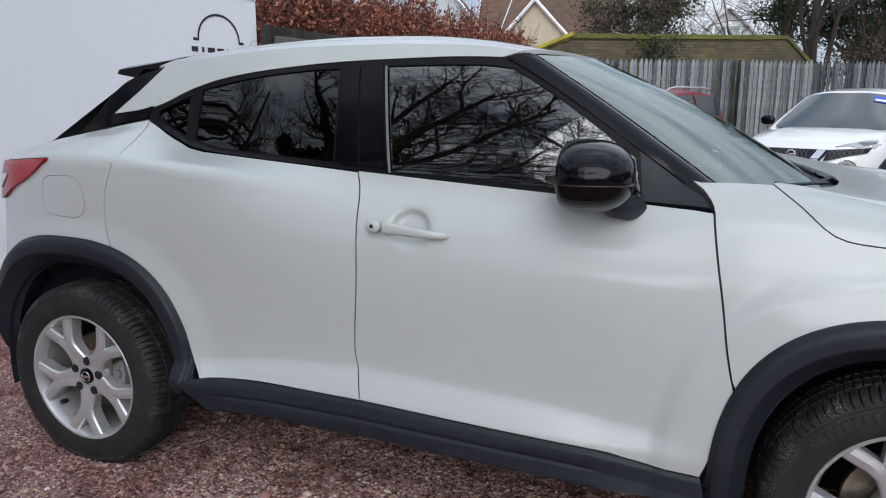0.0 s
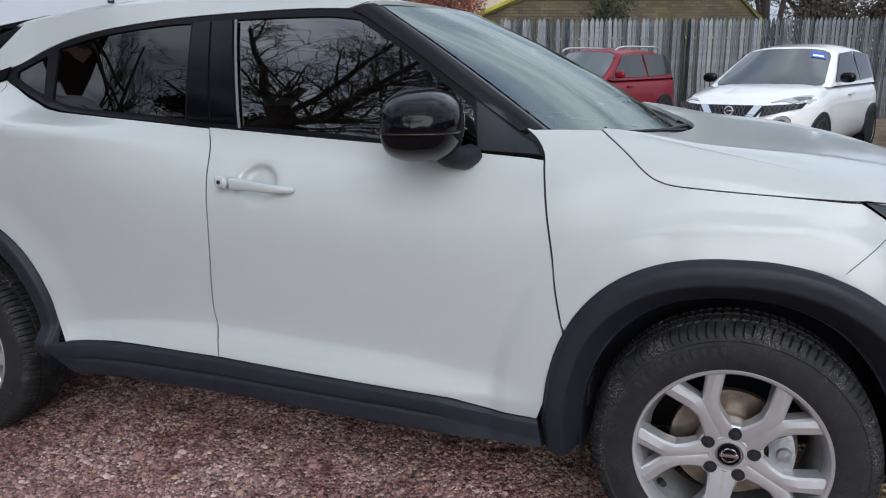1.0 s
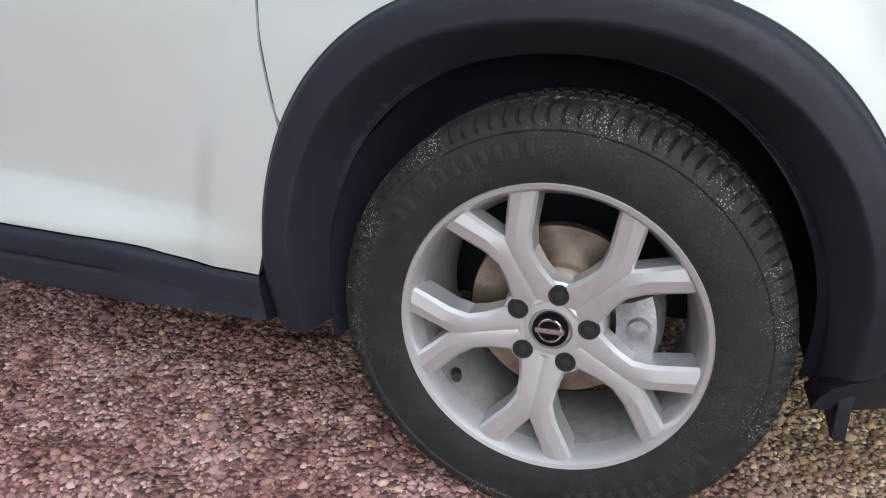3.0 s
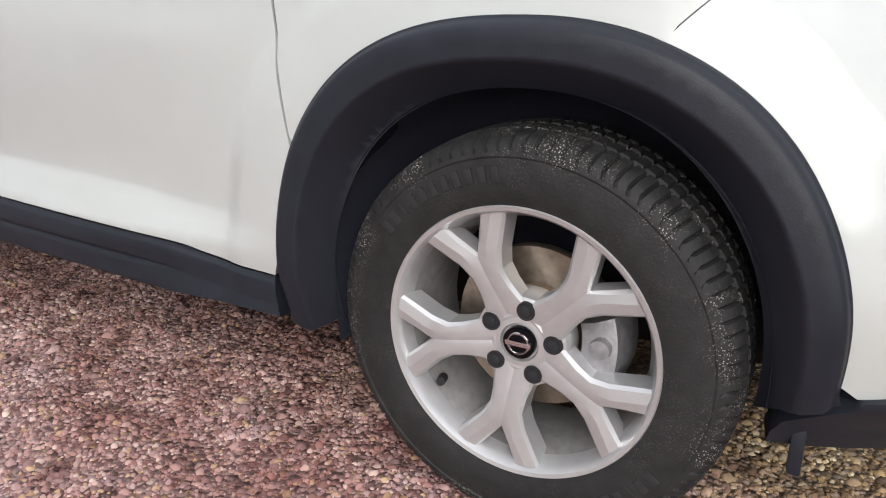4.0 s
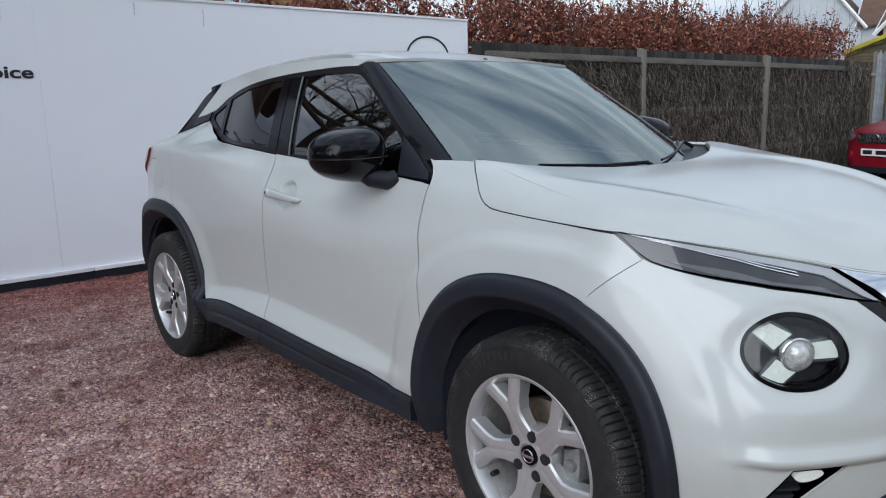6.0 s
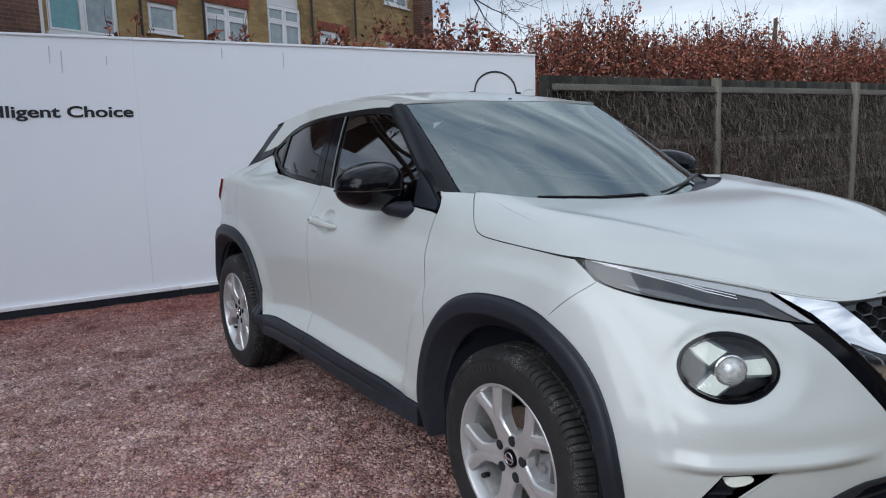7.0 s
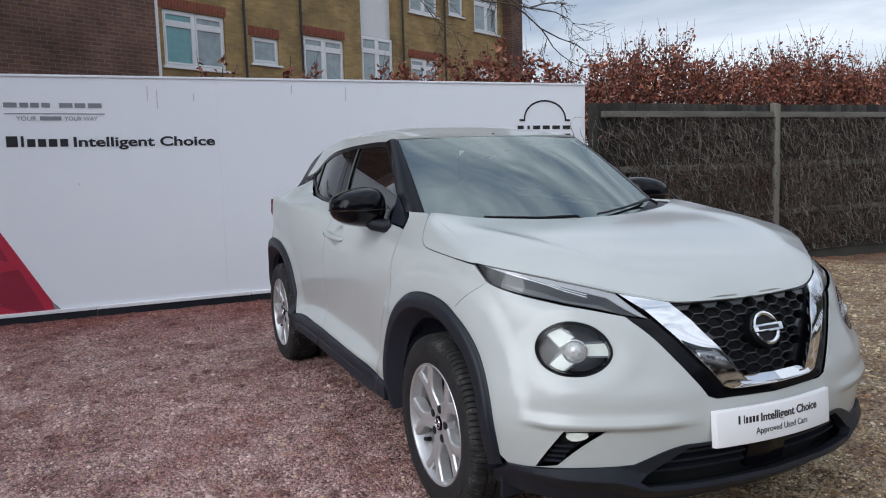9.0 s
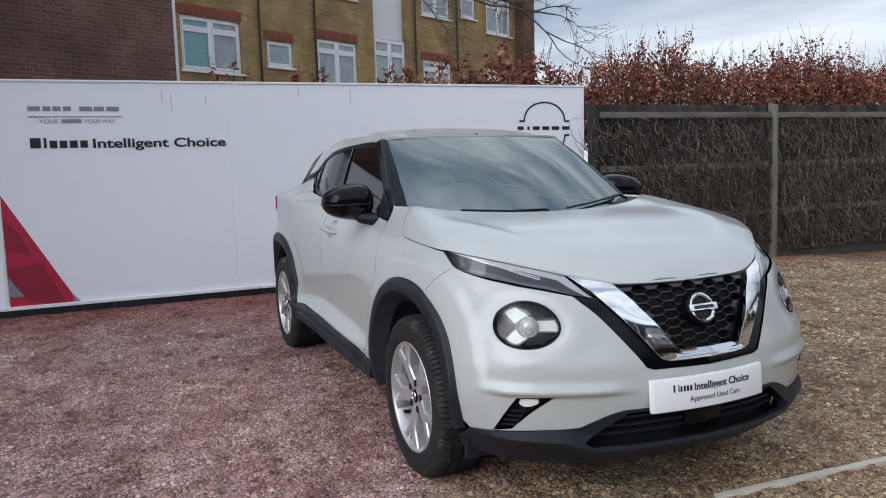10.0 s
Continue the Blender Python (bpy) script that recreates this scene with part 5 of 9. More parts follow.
def spoke_mesh():
    """A Y spoke: stem from the hub, two arms to the rim, front faces sloping to a groove."""
    half_ = [(0.044, 0.030), (0.036, 0.066), (0.0300, 0.096), (0.0290, 0.122), (0.040, 0.148), (0.0790, 0.2045), (0.0370, 0.2190), (0.0175, 0.187), (0.0, 0.158)]
    loop = [(x, z) for x, z in half_] + [(-x, z) for x, z in half_[-2::-1]]
    if sum(a[0] * b[1] - b[0] * a[1] for a, b in zip(loop, loop[1:] + loop[:1])) < 0:
        loop = loop[::-1]
    inner = [tuple(p) for p in shrink(loop, 0.0052)]

    ridge = [(0.0105, 0.045), (0.0105, 0.10), (0.0125, 0.135), (0.0235, 0.164), (0.0555, 0.2085)]

    def off_ridge(x, z):
        """Distance from the ridge that runs out along the stem's half and its arm."""
        p, best = np.array((abs(x), z)), 9.0
        for a, b in zip(ridge, ridge[1:]):
            a, b = np.array(a), np.array(b)
            t = np.clip(np.dot(p - a, b - a) / np.dot(b - a, b - a), 0, 1)
            best = min(best, float(np.linalg.norm(p - a - (b - a) * t)))
        return best

    def face_y(x, z):
        r = math.hypot(x, z)
        return 0.013 * max(0.0, 0.13 - r) / 0.10 - 0.008 * (r / 0.22) + 0.22 * min(off_ridge(x, z), 0.018)
    pts = inner + [(0.0, 0.05), (0.0, 0.075), (0.0, 0.1), (0.0, 0.125), (0.0, 0.145)]
    k = len(inner)
    edges = [(i, (i + 1) % k) for i in range(k)] + [(k + i, k + i + 1) for i in range(4)]
    for s in (-1, 1):
        b0 = len(pts)
        pts += [(s * x, z) for x, z in ridge]
        edges += [(b0 + i, b0 + i + 1) for i in range(len(ridge) - 1)]
    co, _, tri, *_ = geometry.delaunay_2d_cdt([Vector(p) for p in pts], edges, [], 0, 1e-6)
    q = np.array([(c.x, c.y) for c in co])
    tri = np.array([t for t in tri])
    tri = tri[inside(inner, q[tri].mean(1))]
    bm = bmesh.new()
    vs = [bm.verts.new((x, face_y(x, z), z)) for x, z in q]
    for t in tri:
        bm.faces.new([vs[i] for i in t])
    ring1 = vs[:k]
    ring2 = [bm.verts.new((x, face_y(x, z) + 0.006, z)) for x, z in loop]
    ring3 = [bm.verts.new((x * 1.05, 0.042, z)) for x, z in loop]
    for a, b in ((ring1, ring2), (ring2, ring3)):
        for i in range(k):
            bm.faces.new((a[i], a[(i + 1) % k], b[(i + 1) % k], b[i]))
    return bm


def build_wheel(parent, m):
    w = new("wheel")
    w.parent, w.matrix_local = parent, m
    w["label"] = "seventeen-inch silver alloy wheel with five Y spokes"
    put("tyre", tyre_mesh(), RUBBER, w, "black road tyre, dusty with gravel")
    bm = bmesh.new()
    lathe(bm, [(0.2185, -0.070), (0.2250, -0.090), (0.2300, -0.098), (0.2275, -0.1025), (0.2210, -0.1005), (0.2150, -0.090), (0.2080, -0.060)], 96)
    part("rim", bm, ALLOY, w)
    bm = lathe(bmesh.new(), [(0.2080, -0.060), (0.1960, -0.03), (0.1900, 0.03), (0.1950, 0.085), (0.219, 0.088)], 96)
    part("rim_barrel", bm, BARREL, w, "inner rim barrel, greyed for the shade inside the wheel")
    first = None
    for k in range(5):
        if first is None:
            bm = spoke_mesh()
            bmesh.ops.translate(bm, verts=bm.verts, vec=(0, -0.088, 0))
            first = part("spoke", bm, ALLOY, w, smooth_angle=22)
        else:
            ob = new("spoke", first.data)
            ob.parent = w
        o = first if k == 0 else ob
        o.matrix_local = Matrix.Rotation(radians(-(27 + 72 * k)), 4, "Y")
    bm = bmesh.new()
    lathe(bm, [(0.0005, -0.070), (0.030, -0.072), (0.033, -0.0790), (0.052, -0.0765), (0.068, -0.0765), (0.077, -0.073), (0.080, -0.064), (0.082, -0.03), (0.06, 0.02), (0.0005, 0.02)], 60)
    part("hub", bm, ALLOY, w)
    bm = lathe(bmesh.new(), [(0.0005, -0.083), (0.020, -0.083), (0.027, -0.081), (0.0275, -0.07)], 40)
    cap = part("centre_cap", bm, GLOSS, w)
    bm = lathe(bmesh.new(), [(0.0195, -0.0835), (0.0185, -0.0855), (0.0165, -0.0855), (0.0155, -0.0835)], 36)
    box(bm, (-0.022, -0.0865, -0.0042), (0.022, -0.0835, 0.0042), 0.001)
    part("cap_badge", bm, CHROME, w)
    for k in range(5):
        a = radians(8 + 72 * k)
        x, z = 0.0565 * math.cos(a), 0.0565 * math.sin(a)
        bm = lathe(bmesh.new(), [(0.0005, -0.0794), (0.0125, -0.0794), (0.0152, -0.0806), (0.0166, -0.076)], 20)
        lathe(bm, [(0.0095, -0.076), (0.0095, -0.0822), (0.0080, -0.0830), (0.0005, -0.0830)], 6)
        bmesh.ops.translate(bm, verts=bm.verts, vec=(x, 0, z))
        part("wheel_bolt", bm, DARK, w)
    a = radians(217)
    bm = tube(bmesh.new(), [(0.196 * math.cos(a), -0.045, 0.196 * math.sin(a)), (0.184 * math.cos(a), -0.074, 0.184 * math.sin(a))], 0.0085, 0.008, 10)
    part("valve", bm, DARK, w)
    bm = lathe(bmesh.new(), [(0.062, -0.012), (0.075, -0.030), (0.080, -0.008), (0.140, -0.008), (0.142, 0.0), (0.140, 0.014), (0.062, 0.014)], 60)
    part("brake_disc", bm, STEEL, w)
    # caliper: a curved block astride the disc
    bm = bmesh.new()
    rows = []
    for k in range(10):
        b = radians(-38 + 60 * k / 9)
        fat = 0.012 * math.sin(math.pi * k / 9)
        rows.append([bm.verts.new((r * math.cos(b), y, r * math.sin(b))) for r, y in ((0.095, -0.010), (0.092, -0.034 - fat), (0.118, -0.046 - fat), (0.150, -0.040 - fat), (0.160, -0.01), (0.160, 0.035), (0.095, 0.035))])
    for r0, r1 in zip(rows, rows[1:]):
        for i in range(7):
            bm.faces.new((r0[i], r0[(i + 1) % 7], r1[(i + 1) % 7], r1[i]))
    bm.faces.new(rows[0]), bm.faces.new(rows[-1][::-1])
    for b in (-22, 4):
        lathe(bm, [(0.0005, -0.066), (0.016, -0.064), (0.018, -0.045)], 14, Matrix.Translation((0.125 * math.cos(radians(b)), 0, 0.125 * math.sin(radians(b)))))
    part("brake_caliper", bm, CALIPER, w)
    # worn raised lettering on the sidewall, as bars
    for base in (118, 300):
        for k, wd in enumerate((1.9, 1.9, 0.8, 1.9, 1.9, 1.7, 1.7, 1.7, 1.9, 1.9, 1.7)):
            a = radians(base + 25 - 4.6 * k)
            bm = box(bmesh.new(), (-0.0035 * wd, -0.1085, 0.266), (0.0035 * wd, -0.1035, 0.290), 0.001, Matrix.Rotation(math.pi / 2 - a, 4, "Y"))
            part("sidewall_bar", bm, SIDEWALL, w)
    return w


SIDEWALL = mat("raised sidewall rubber", (0.022, 0.022, 0.023), 0.6, 0, 0.2, 12, spec=0.3)
GROW, WHEEL_Z = Matrix.Diagonal((1.042, 1.0, 1.042, 1.0)), 0.331
wheel = build_wheel(car, Matrix.Translation((AXLE, -HUB_Y + 0.102, WHEEL_Z)) @ GROW)
for x, y, turn in ((-AXLE - 0.010, -HUB_Y + 0.102, 0), (AXLE, HUB_Y - 0.102, 180), (-AXLE - 0.010, HUB_Y - 0.102, 180)):
    w = copy_thing(wheel, Matrix.Identity(4))
    w.parent = car
    w.matrix_local = Matrix.Translation((x, y, WHEEL_Z)) @ Matrix.Rotation(radians(turn), 4, "Z") @ Matrix.Rotation(radians(0 if turn else -4), 4, "Y") @ GROW


def rounded_body(bm, centre, half, power=2.6, taper=(0, 0, 0), n=36, k=20, m=None):
    """A soft-cornered solid: a superellipsoid, thinned along y by taper."""
    made, rows = [], []
    for j in range(k + 1):
        b = -math.pi / 2 + math.pi * j / k
        row = []
        for i in range(n):
            a = 2 * math.pi * i / n
            s = lambda t: math.copysign(abs(t) ** (2 / power), t)
            p = Vector((half[0] * s(math.cos(b)) * s(math.cos(a)), half[1] * s(math.sin(b)), half[2] * s(math.cos(b)) * s(math.sin(a))))
            t = p.y / half[1]
            p.x *= 1 + taper[0] * t
            p.z *= 1 + taper[2] * t
            p.z += taper[1] * (t * t)
            row.append(bm.verts.new(p))
        rows.append(row)
        made += row
    for r0, r1 in zip(rows, rows[1:]):
        for i in range(n):
            bm.faces.new((r0[i], r0[(i + 1) % n], r1[(i + 1) % n], r1[i]))
    bmesh.ops.remove_doubles(bm, verts=made, dist=1e-5)
    made = [v for v in made if v.is_valid]
    bmesh.ops.transform(bm, matrix=Matrix.Translation(centre) @ (m or Matrix.Identity(4)), verts=made)
    return bm


for s in (-1, 1):
    mirror = new("door_mirror")
    mirror.parent = car
    mirror["label"] = "gloss black door mirror on a matt foot"
    bm = rounded_body(bmesh.new(), (0.506, s * 0.868, 1.152), (0.117, 0.130, 0.088), 2.6, (-0.10 * s, 0, -0.22 * s), m=Matrix.Rotation(radians(-14 * s), 4, "Z"))
    for v in bm.verts:
        if v.co.x < 0.445:
            v.co.x = 0.445 + (v.co.x - 0.445) * 0.35
        if v.co.z < 1.12:
            v.co.z = 1.12 + (v.co.z - 1.12) * 1.12
    part("mirror_housing", bm, GLOSS, mirror)
    bm = rounded_body(bmesh.new(), (0.5115, s * 0.870, 1.140), (0.1155, 0.1305, 0.0050), 3.2, (-0.10 * s, 0, 0), m=Matrix.Rotation(radians(-14 * s), 4, "Z"))
    part("mirror_indicator", bm, AMBER, mirror)
    bm = box(bmesh.new(), (0.428, min(s * 0.80, s * 0.90), 1.115), (0.4315, max(s * 0.80, s * 0.90), 1.185), 0.002)
    part("mirror_glass", bm, CHROME, mirror)
    bm = bmesh.new()
    tube(bm, [(0.610, s * 0.735, 1.062), (0.597, s * 0.765, 1.055), (0.570, s * 0.805, 1.068), (0.548, s * 0.83, 1.10)], 0.036, 0.040, 12)
    for v in bm.verts:
        v.co.z = 1.075 + (v.co.z - 1.075) * 0.85
    part("mirror_foot", bm, CLAD, mirror)
    # pull handle over its cup
    handle = new("door_handle")
    handle.parent = car
    handle["label"] = "white pull handle with a keyless button"
    side = 1 if s < 0 else -1

    def bar(u0, u1, fat0, fat1, dip0, dip1):
        """A rounded bar along the handle's line, set off the door between its feet."""
        bm, rings = bmesh.new(), []
        n = 24
        for k in range(n + 1):
            t = k / n
            u = u0 + (u1 - u0) * t
            g = (u + 0.143) / 0.250
            end = min(1.0, (u - u0) / 0.010 + 0.02, (u1 - u) / 0.012 + 0.02) ** 0.5
            h, fat = (fat0 + (fat1 - fat0) * t) * end, 0.0115 * end
            y = -0.846 + dip0 * max(0.0, 1 - t / 0.12) + dip1 * max(0.0, (t - 0.55) / 0.45) ** 2
            z = 0.9785 - 0.020 * g
            rings.append([bm.verts.new((u, (y + fat * math.copysign(abs(math.sin(a)) ** 0.8, math.sin(a))) * side, z + h * math.copysign(abs(math.cos(a)) ** 0.6, math.cos(a)))) for a in np.linspace(0, 2 * math.pi, 16, False)])
        for r0, r1 in zip(rings, rings[1:]):
            for k in range(16):
                bm.faces.new((r0[k], r0[(k + 1) % 16], r1[(k + 1) % 16], r1[k]))
        bm.faces.new(rings[0][::-1]), bm.faces.new(rings[-1])
        return bm
    part("grip", bar(-0.1025, 0.107, 0.0185, 0.0100, 0.0, 0.022), PAINT, handle)
    part("lock_cap", bar(-0.148, -0.1035, 0.0190, 0.0188, 0.0, 0.0), PAINT, handle)
    bm = box(bmesh.new(), (-0.140, min(-0.838 * side, -0.80 * side), 0.966), (-0.108, max(-0.838 * side, -0.80 * side), 0.990), 0.004)
    part("handle_foot", bm, PAINT, handle)
    bm = bmesh.new()
    q = (-0.128, -0.8575 * side, 0.978)
    lathe(bm, [(0.0005, -0.001), (0.006, -0.001), (0.007, 0.006)], 14, Matrix.Translation(q) @ Matrix.Rotation(0 if s < 0 else math.pi, 4, "Z"))
    part("lock_button", bm, INK, handle)

# cabin: seats, dashboard, wheel, dark trim
bm = box(bmesh.new(), (-1.3, -0.70, 0.34), (0.95, 0.70, 0.42), 0.02)
part("cabin_floor", bm, CABIN, car)
bm = box(bmesh.new(), (0.48, -0.66, 0.75), (0.98, 0.66, 1.02), 0.06)
box(bm, (0.40, -0.15, 0.5), (0.7, 0.15, 0.98), 0.04)
part("dashboard", bm, CABIN, car)
for y in (-0.36, 0.36):
    seat = new("seat")
    seat.parent = car
    bm = rounded_body(bmesh.new(), (-0.05, y, 0.62), (0.27, 0.25, 0.09), 3)
    part("cushion", bm, SEAT, seat)
    bm = rounded_body(bmesh.new(), (-0.36, y, 0.92), (0.075, 0.24, 0.32), 3, m=Matrix.Rotation(radians(-14), 4, "Y"))
    part("seat_back", bm, SEAT, seat)
    bm = rounded_body(bmesh.new(), (-0.46, y, 1.29), (0.05, 0.13, 0.085), 3)
    tube(bm, [(-0.45, y - 0.05, 1.15), (-0.455, y - 0.05, 1.26)], 0.007)
    tube(bm, [(-0.45, y + 0.05, 1.15), (-0.455, y + 0.05, 1.26)], 0.007)
    part("headrest", bm, SEAT, seat)
bm = rounded_body(bmesh.new(), (-1.10, 0, 0.88), (0.09, 0.60, 0.30), 4, m=Matrix.Rotation(radians(-16), 4, "Y"))
rounded_body(bm, (-0.85, 0, 0.62), (0.24, 0.60, 0.10), 4)
part("rear_bench", bm, SEAT, car)
bm = bmesh.new()
ring = [(0.36 + 0.05 * math.sin(a), -0.36 + 0.18 * math.cos(a), 0.95 + 0.165 * math.sin(a)) for a in np.linspace(0, 2 * math.pi, 32)]
tube(bm, ring, 0.014, sides=8, cap=False)
rounded_body(bm, (0.38, -0.36, 0.945), (0.03, 0.075, 0.06), 3)
for a in (0.2, math.pi - 0.2, -math.pi / 2):
    tube(bm, [(0.38, -0.36, 0.945), (0.365 + 0.05 * math.sin(a), -0.36 + 0.175 * math.cos(a), 0.95 + 0.16 * math.sin(a))], 0.013, sides=6)
part("steering_wheel", bm, CABIN, car)
bm = box(bmesh.new(), (0.20, -0.11, 1.385), (0.23, 0.11, 1.445), 0.012)
tube(bm, [(0.22, 0, 1.44), (0.30, 0, 1.50)], 0.012)
part("inside_mirror", bm, CABIN, car)
# ---- ground: red gravel, paler pea shingle towards the front ----
_rg = np.random.default_rng(3)
_waves = [(_rg.uniform(0, 6.28), _rg.uniform(0, 6.28), 6.28 / w, a) for w, a in [(0.11, 0.0016)] * 4 + [(0.19, 0.0024)] * 4 + [(0.45, 0.0035)] * 3]


def ground_z(x, y):
    """Slopes of the yard, with trodden hummocks and hollows."""
    z = 0.075 * smooth(-2.2, -3.4, x) * smooth(3.6, 2.5, y) - 0.12 * smooth(4.5, 9.0, y)
    for way, phase, k, a in _waves:
        z = z + a * np.sin((np.asarray(x) * math.cos(way) + np.asarray(y) * math.sin(way)) * k + phase)
    return z


def gravel_material(name, stones):
    """Red-pink chippings with patches of darker red, giving way to buff shingle; each stone its own shade."""
    m = bpy.data.materials.new(name)
    m.use_nodes = True
    n, l = m.node_tree.nodes, m.node_tree.links
    p = n["Principled BSDF"]
    p.inputs["Roughness"].default_value = 0.88
    tc = n.new("ShaderNodeTexCoord")
    def ramp(*stops):
        r = n.new("ShaderNodeValToRGB")
        r.color_ramp.interpolation = "CONSTANT"
        e = r.color_ramp.elements
        e[0].position, e[0].color = 0.0, (*stops[0], 1)
        e[1].position, e[1].color = 1 - 1 / len(stops), (*stops[-1], 1)
        for i, c in enumerate(stops[1:-1], 1):
            x = e.new(i / len(stops))
            x.color = (*c, 1)
        return r
    red = ramp((0.36, 0.20, 0.18), (0.47, 0.31, 0.285), (0.20, 0.11, 0.10), (0.40, 0.27, 0.255), (0.30, 0.16, 0.145), (0.50, 0.37, 0.33), (0.26, 0.165, 0.16), (0.43, 0.28, 0.26), (0.33, 0.22, 0.21), (0.54, 0.38, 0.345), (0.23, 0.125, 0.11), (0.45, 0.33, 0.32), (0.38, 0.24, 0.22), (0.62, 0.50, 0.44), (0.29, 0.20, 0.20), (0.50, 0.36, 0.22), (0.41, 0.26, 0.24), (0.14, 0.085, 0.08))
    buff = ramp((0.345, 0.263, 0.147), (0.499, 0.403, 0.237), (0.182, 0.136, 0.082), (0.399, 0.300, 0.191), (0.636, 0.562, 0.383), (0.282, 0.234, 0.163), (0.454, 0.347, 0.172), (0.328, 0.271, 0.204), (0.118, 0.089, 0.057), (0.418, 0.310, 0.163), (0.254, 0.178, 0.106), (0.363, 0.310, 0.237))
    if stones:
        g = n.new("ShaderNodeNewGeometry")
        seed = g.outputs["Random Per Island"]
    else:
        vo = n.new("ShaderNodeTexVoronoi")
        vo.inputs["Scale"].default_value = 75
        l.new(tc.outputs["Object"], vo.inputs["Vector"])
        sep = n.new("ShaderNodeSeparateColor")
        l.new(vo.outputs["Color"], sep.inputs["Color"])
        seed = sep.outputs[0]
        b = n.new("ShaderNodeBump")
        b.inputs["Distance"].default_value, b.inputs["Strength"].default_value = 0.012, 1.0
        b.invert = True
        l.new(vo.outputs["Distance"], b.inputs["Height"])
        l.new(b.outputs["Normal"], p.inputs["Normal"])
    l.new(seed, red.inputs["Fac"])
    l.new(seed, buff.inputs["Fac"])
    xyz, nz = n.new("ShaderNodeSeparateXYZ"), n.new("ShaderNodeTexNoise")
    l.new(tc.outputs["Object"], xyz.inputs["Vector"])
    nz.inputs["Scale"].default_value, nz.inputs["Detail"].default_value = 1.6, 4
    l.new(tc.outputs["Object"], nz.inputs["Vector"])
    # shingle lies to the front of the car and beyond it
    sx = n.new("ShaderNodeMath")
    sx.operation = "MULTIPLY_ADD"
    sx.inputs[1].default_value = 0.55
    l.new(xyz.outputs["X"], sx.inputs[0])
    l.new(xyz.outputs["Y"], sx.inputs[2])
    ad = n.new("ShaderNodeMath")
    ad.operation = "MULTIPLY_ADD"
    ad.inputs[1].default_value = 1.6
    l.new(nz.outputs["Fac"], ad.inputs[0])
    l.new(sx.outputs[0], ad.inputs[2])
    mr = n.new("ShaderNodeMapRange")
    mr.inputs["From Min"].default_value, mr.inputs["From Max"].default_value = 0.65, 1.5
    l.new(ad.outputs[0], mr.inputs["Value"])
    mx = n.new("ShaderNodeMix")
    mx.data_type = "RGBA"
    l.new(mr.outputs["Result"], mx.inputs[0])
    l.new(red.outputs["Color"], mx.inputs[6])
    l.new(buff.outputs["Color"], mx.inputs[7])
    # damp darker red stains
    st = n.new("ShaderNodeTexNoise")
    st.inputs["Scale"].default_value, st.inputs["Detail"].default_value, st.inputs["Roughness"].default_value = 2.6, 6, 0.65
    l.new(tc.outputs["Object"], st.inputs["Vector"])
    sr = n.new("ShaderNodeValToRGB")
    sr.color_ramp.elements[0].position, sr.color_ramp.elements[0].color = 0.38, (1, 1, 1, 1)
    sr.color_ramp.elements[1].position, sr.color_ramp.elements[1].color = 0.66, (0.60, 0.44, 0.41, 1)
    l.new(st.outputs["Fac"], sr.inputs["Fac"])
    mu = n.new("ShaderNodeMix")
    mu.data_type, mu.blend_type = "RGBA", "MULTIPLY"
    mu.inputs[0].default_value = 1.0
    l.new(mx.outputs[2], mu.inputs[6])
    l.new(sr.outputs["Color"], mu.inputs[7])
    # scattered dark spots: red fines, with the shade of small pits put into the colour
    ho = n.new("ShaderNodeTexNoise")
    ho.inputs["Scale"].default_value, ho.inputs["Detail"].default_value, ho.inputs["Roughness"].default_value = 9.0, 4, 0.6
    l.new(tc.outputs["Object"], ho.inputs["Vector"])
    hr = n.new("ShaderNodeValToRGB")
    hr.color_ramp.elements[0].position, hr.color_ramp.elements[0].color = 0.55, (1, 1, 1, 1)
    hr.color_ramp.elements[1].position, hr.color_ramp.elements[1].color = 0.68, (0.50, 0.40, 0.38, 1)
    l.new(ho.outputs["Fac"], hr.inputs["Fac"])
    mh = n.new("ShaderNodeMix")
    mh.data_type, mh.blend_type = "RGBA", "MULTIPLY"
    mh.inputs[0].default_value = 1.0
    l.new(mu.outputs[2], mh.inputs[6])
    l.new(hr.outputs["Color"], mh.inputs[7])
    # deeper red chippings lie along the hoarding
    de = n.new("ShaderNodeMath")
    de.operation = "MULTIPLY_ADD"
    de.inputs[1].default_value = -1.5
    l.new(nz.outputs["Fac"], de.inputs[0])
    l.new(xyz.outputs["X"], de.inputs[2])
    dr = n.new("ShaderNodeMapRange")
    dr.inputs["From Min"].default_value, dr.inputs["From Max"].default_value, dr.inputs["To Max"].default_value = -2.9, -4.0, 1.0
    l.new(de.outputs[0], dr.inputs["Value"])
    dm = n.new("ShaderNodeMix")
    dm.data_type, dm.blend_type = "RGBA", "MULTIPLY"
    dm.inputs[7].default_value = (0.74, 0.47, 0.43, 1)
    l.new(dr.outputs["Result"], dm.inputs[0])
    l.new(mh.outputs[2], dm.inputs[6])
    mu = dm
    # the bed's colour is darkened for the shade in gaps between the stones
    bed_shade = n.new("ShaderNodeMix")
    bed_shade.data_type, bed_shade.blend_type = "RGBA", "MULTIPLY"
    bed_shade.inputs[0].default_value = 1.0
    bed_shade.inputs[7].default_value = (1.18, 1.17, 1.17, 1) if stones else (0.72, 0.70, 0.70, 1)
    l.new(mu.outputs[2], bed_shade.inputs[6])
    l.new(bed_shade.outputs[2], p.inputs["Base Color"])
    return m


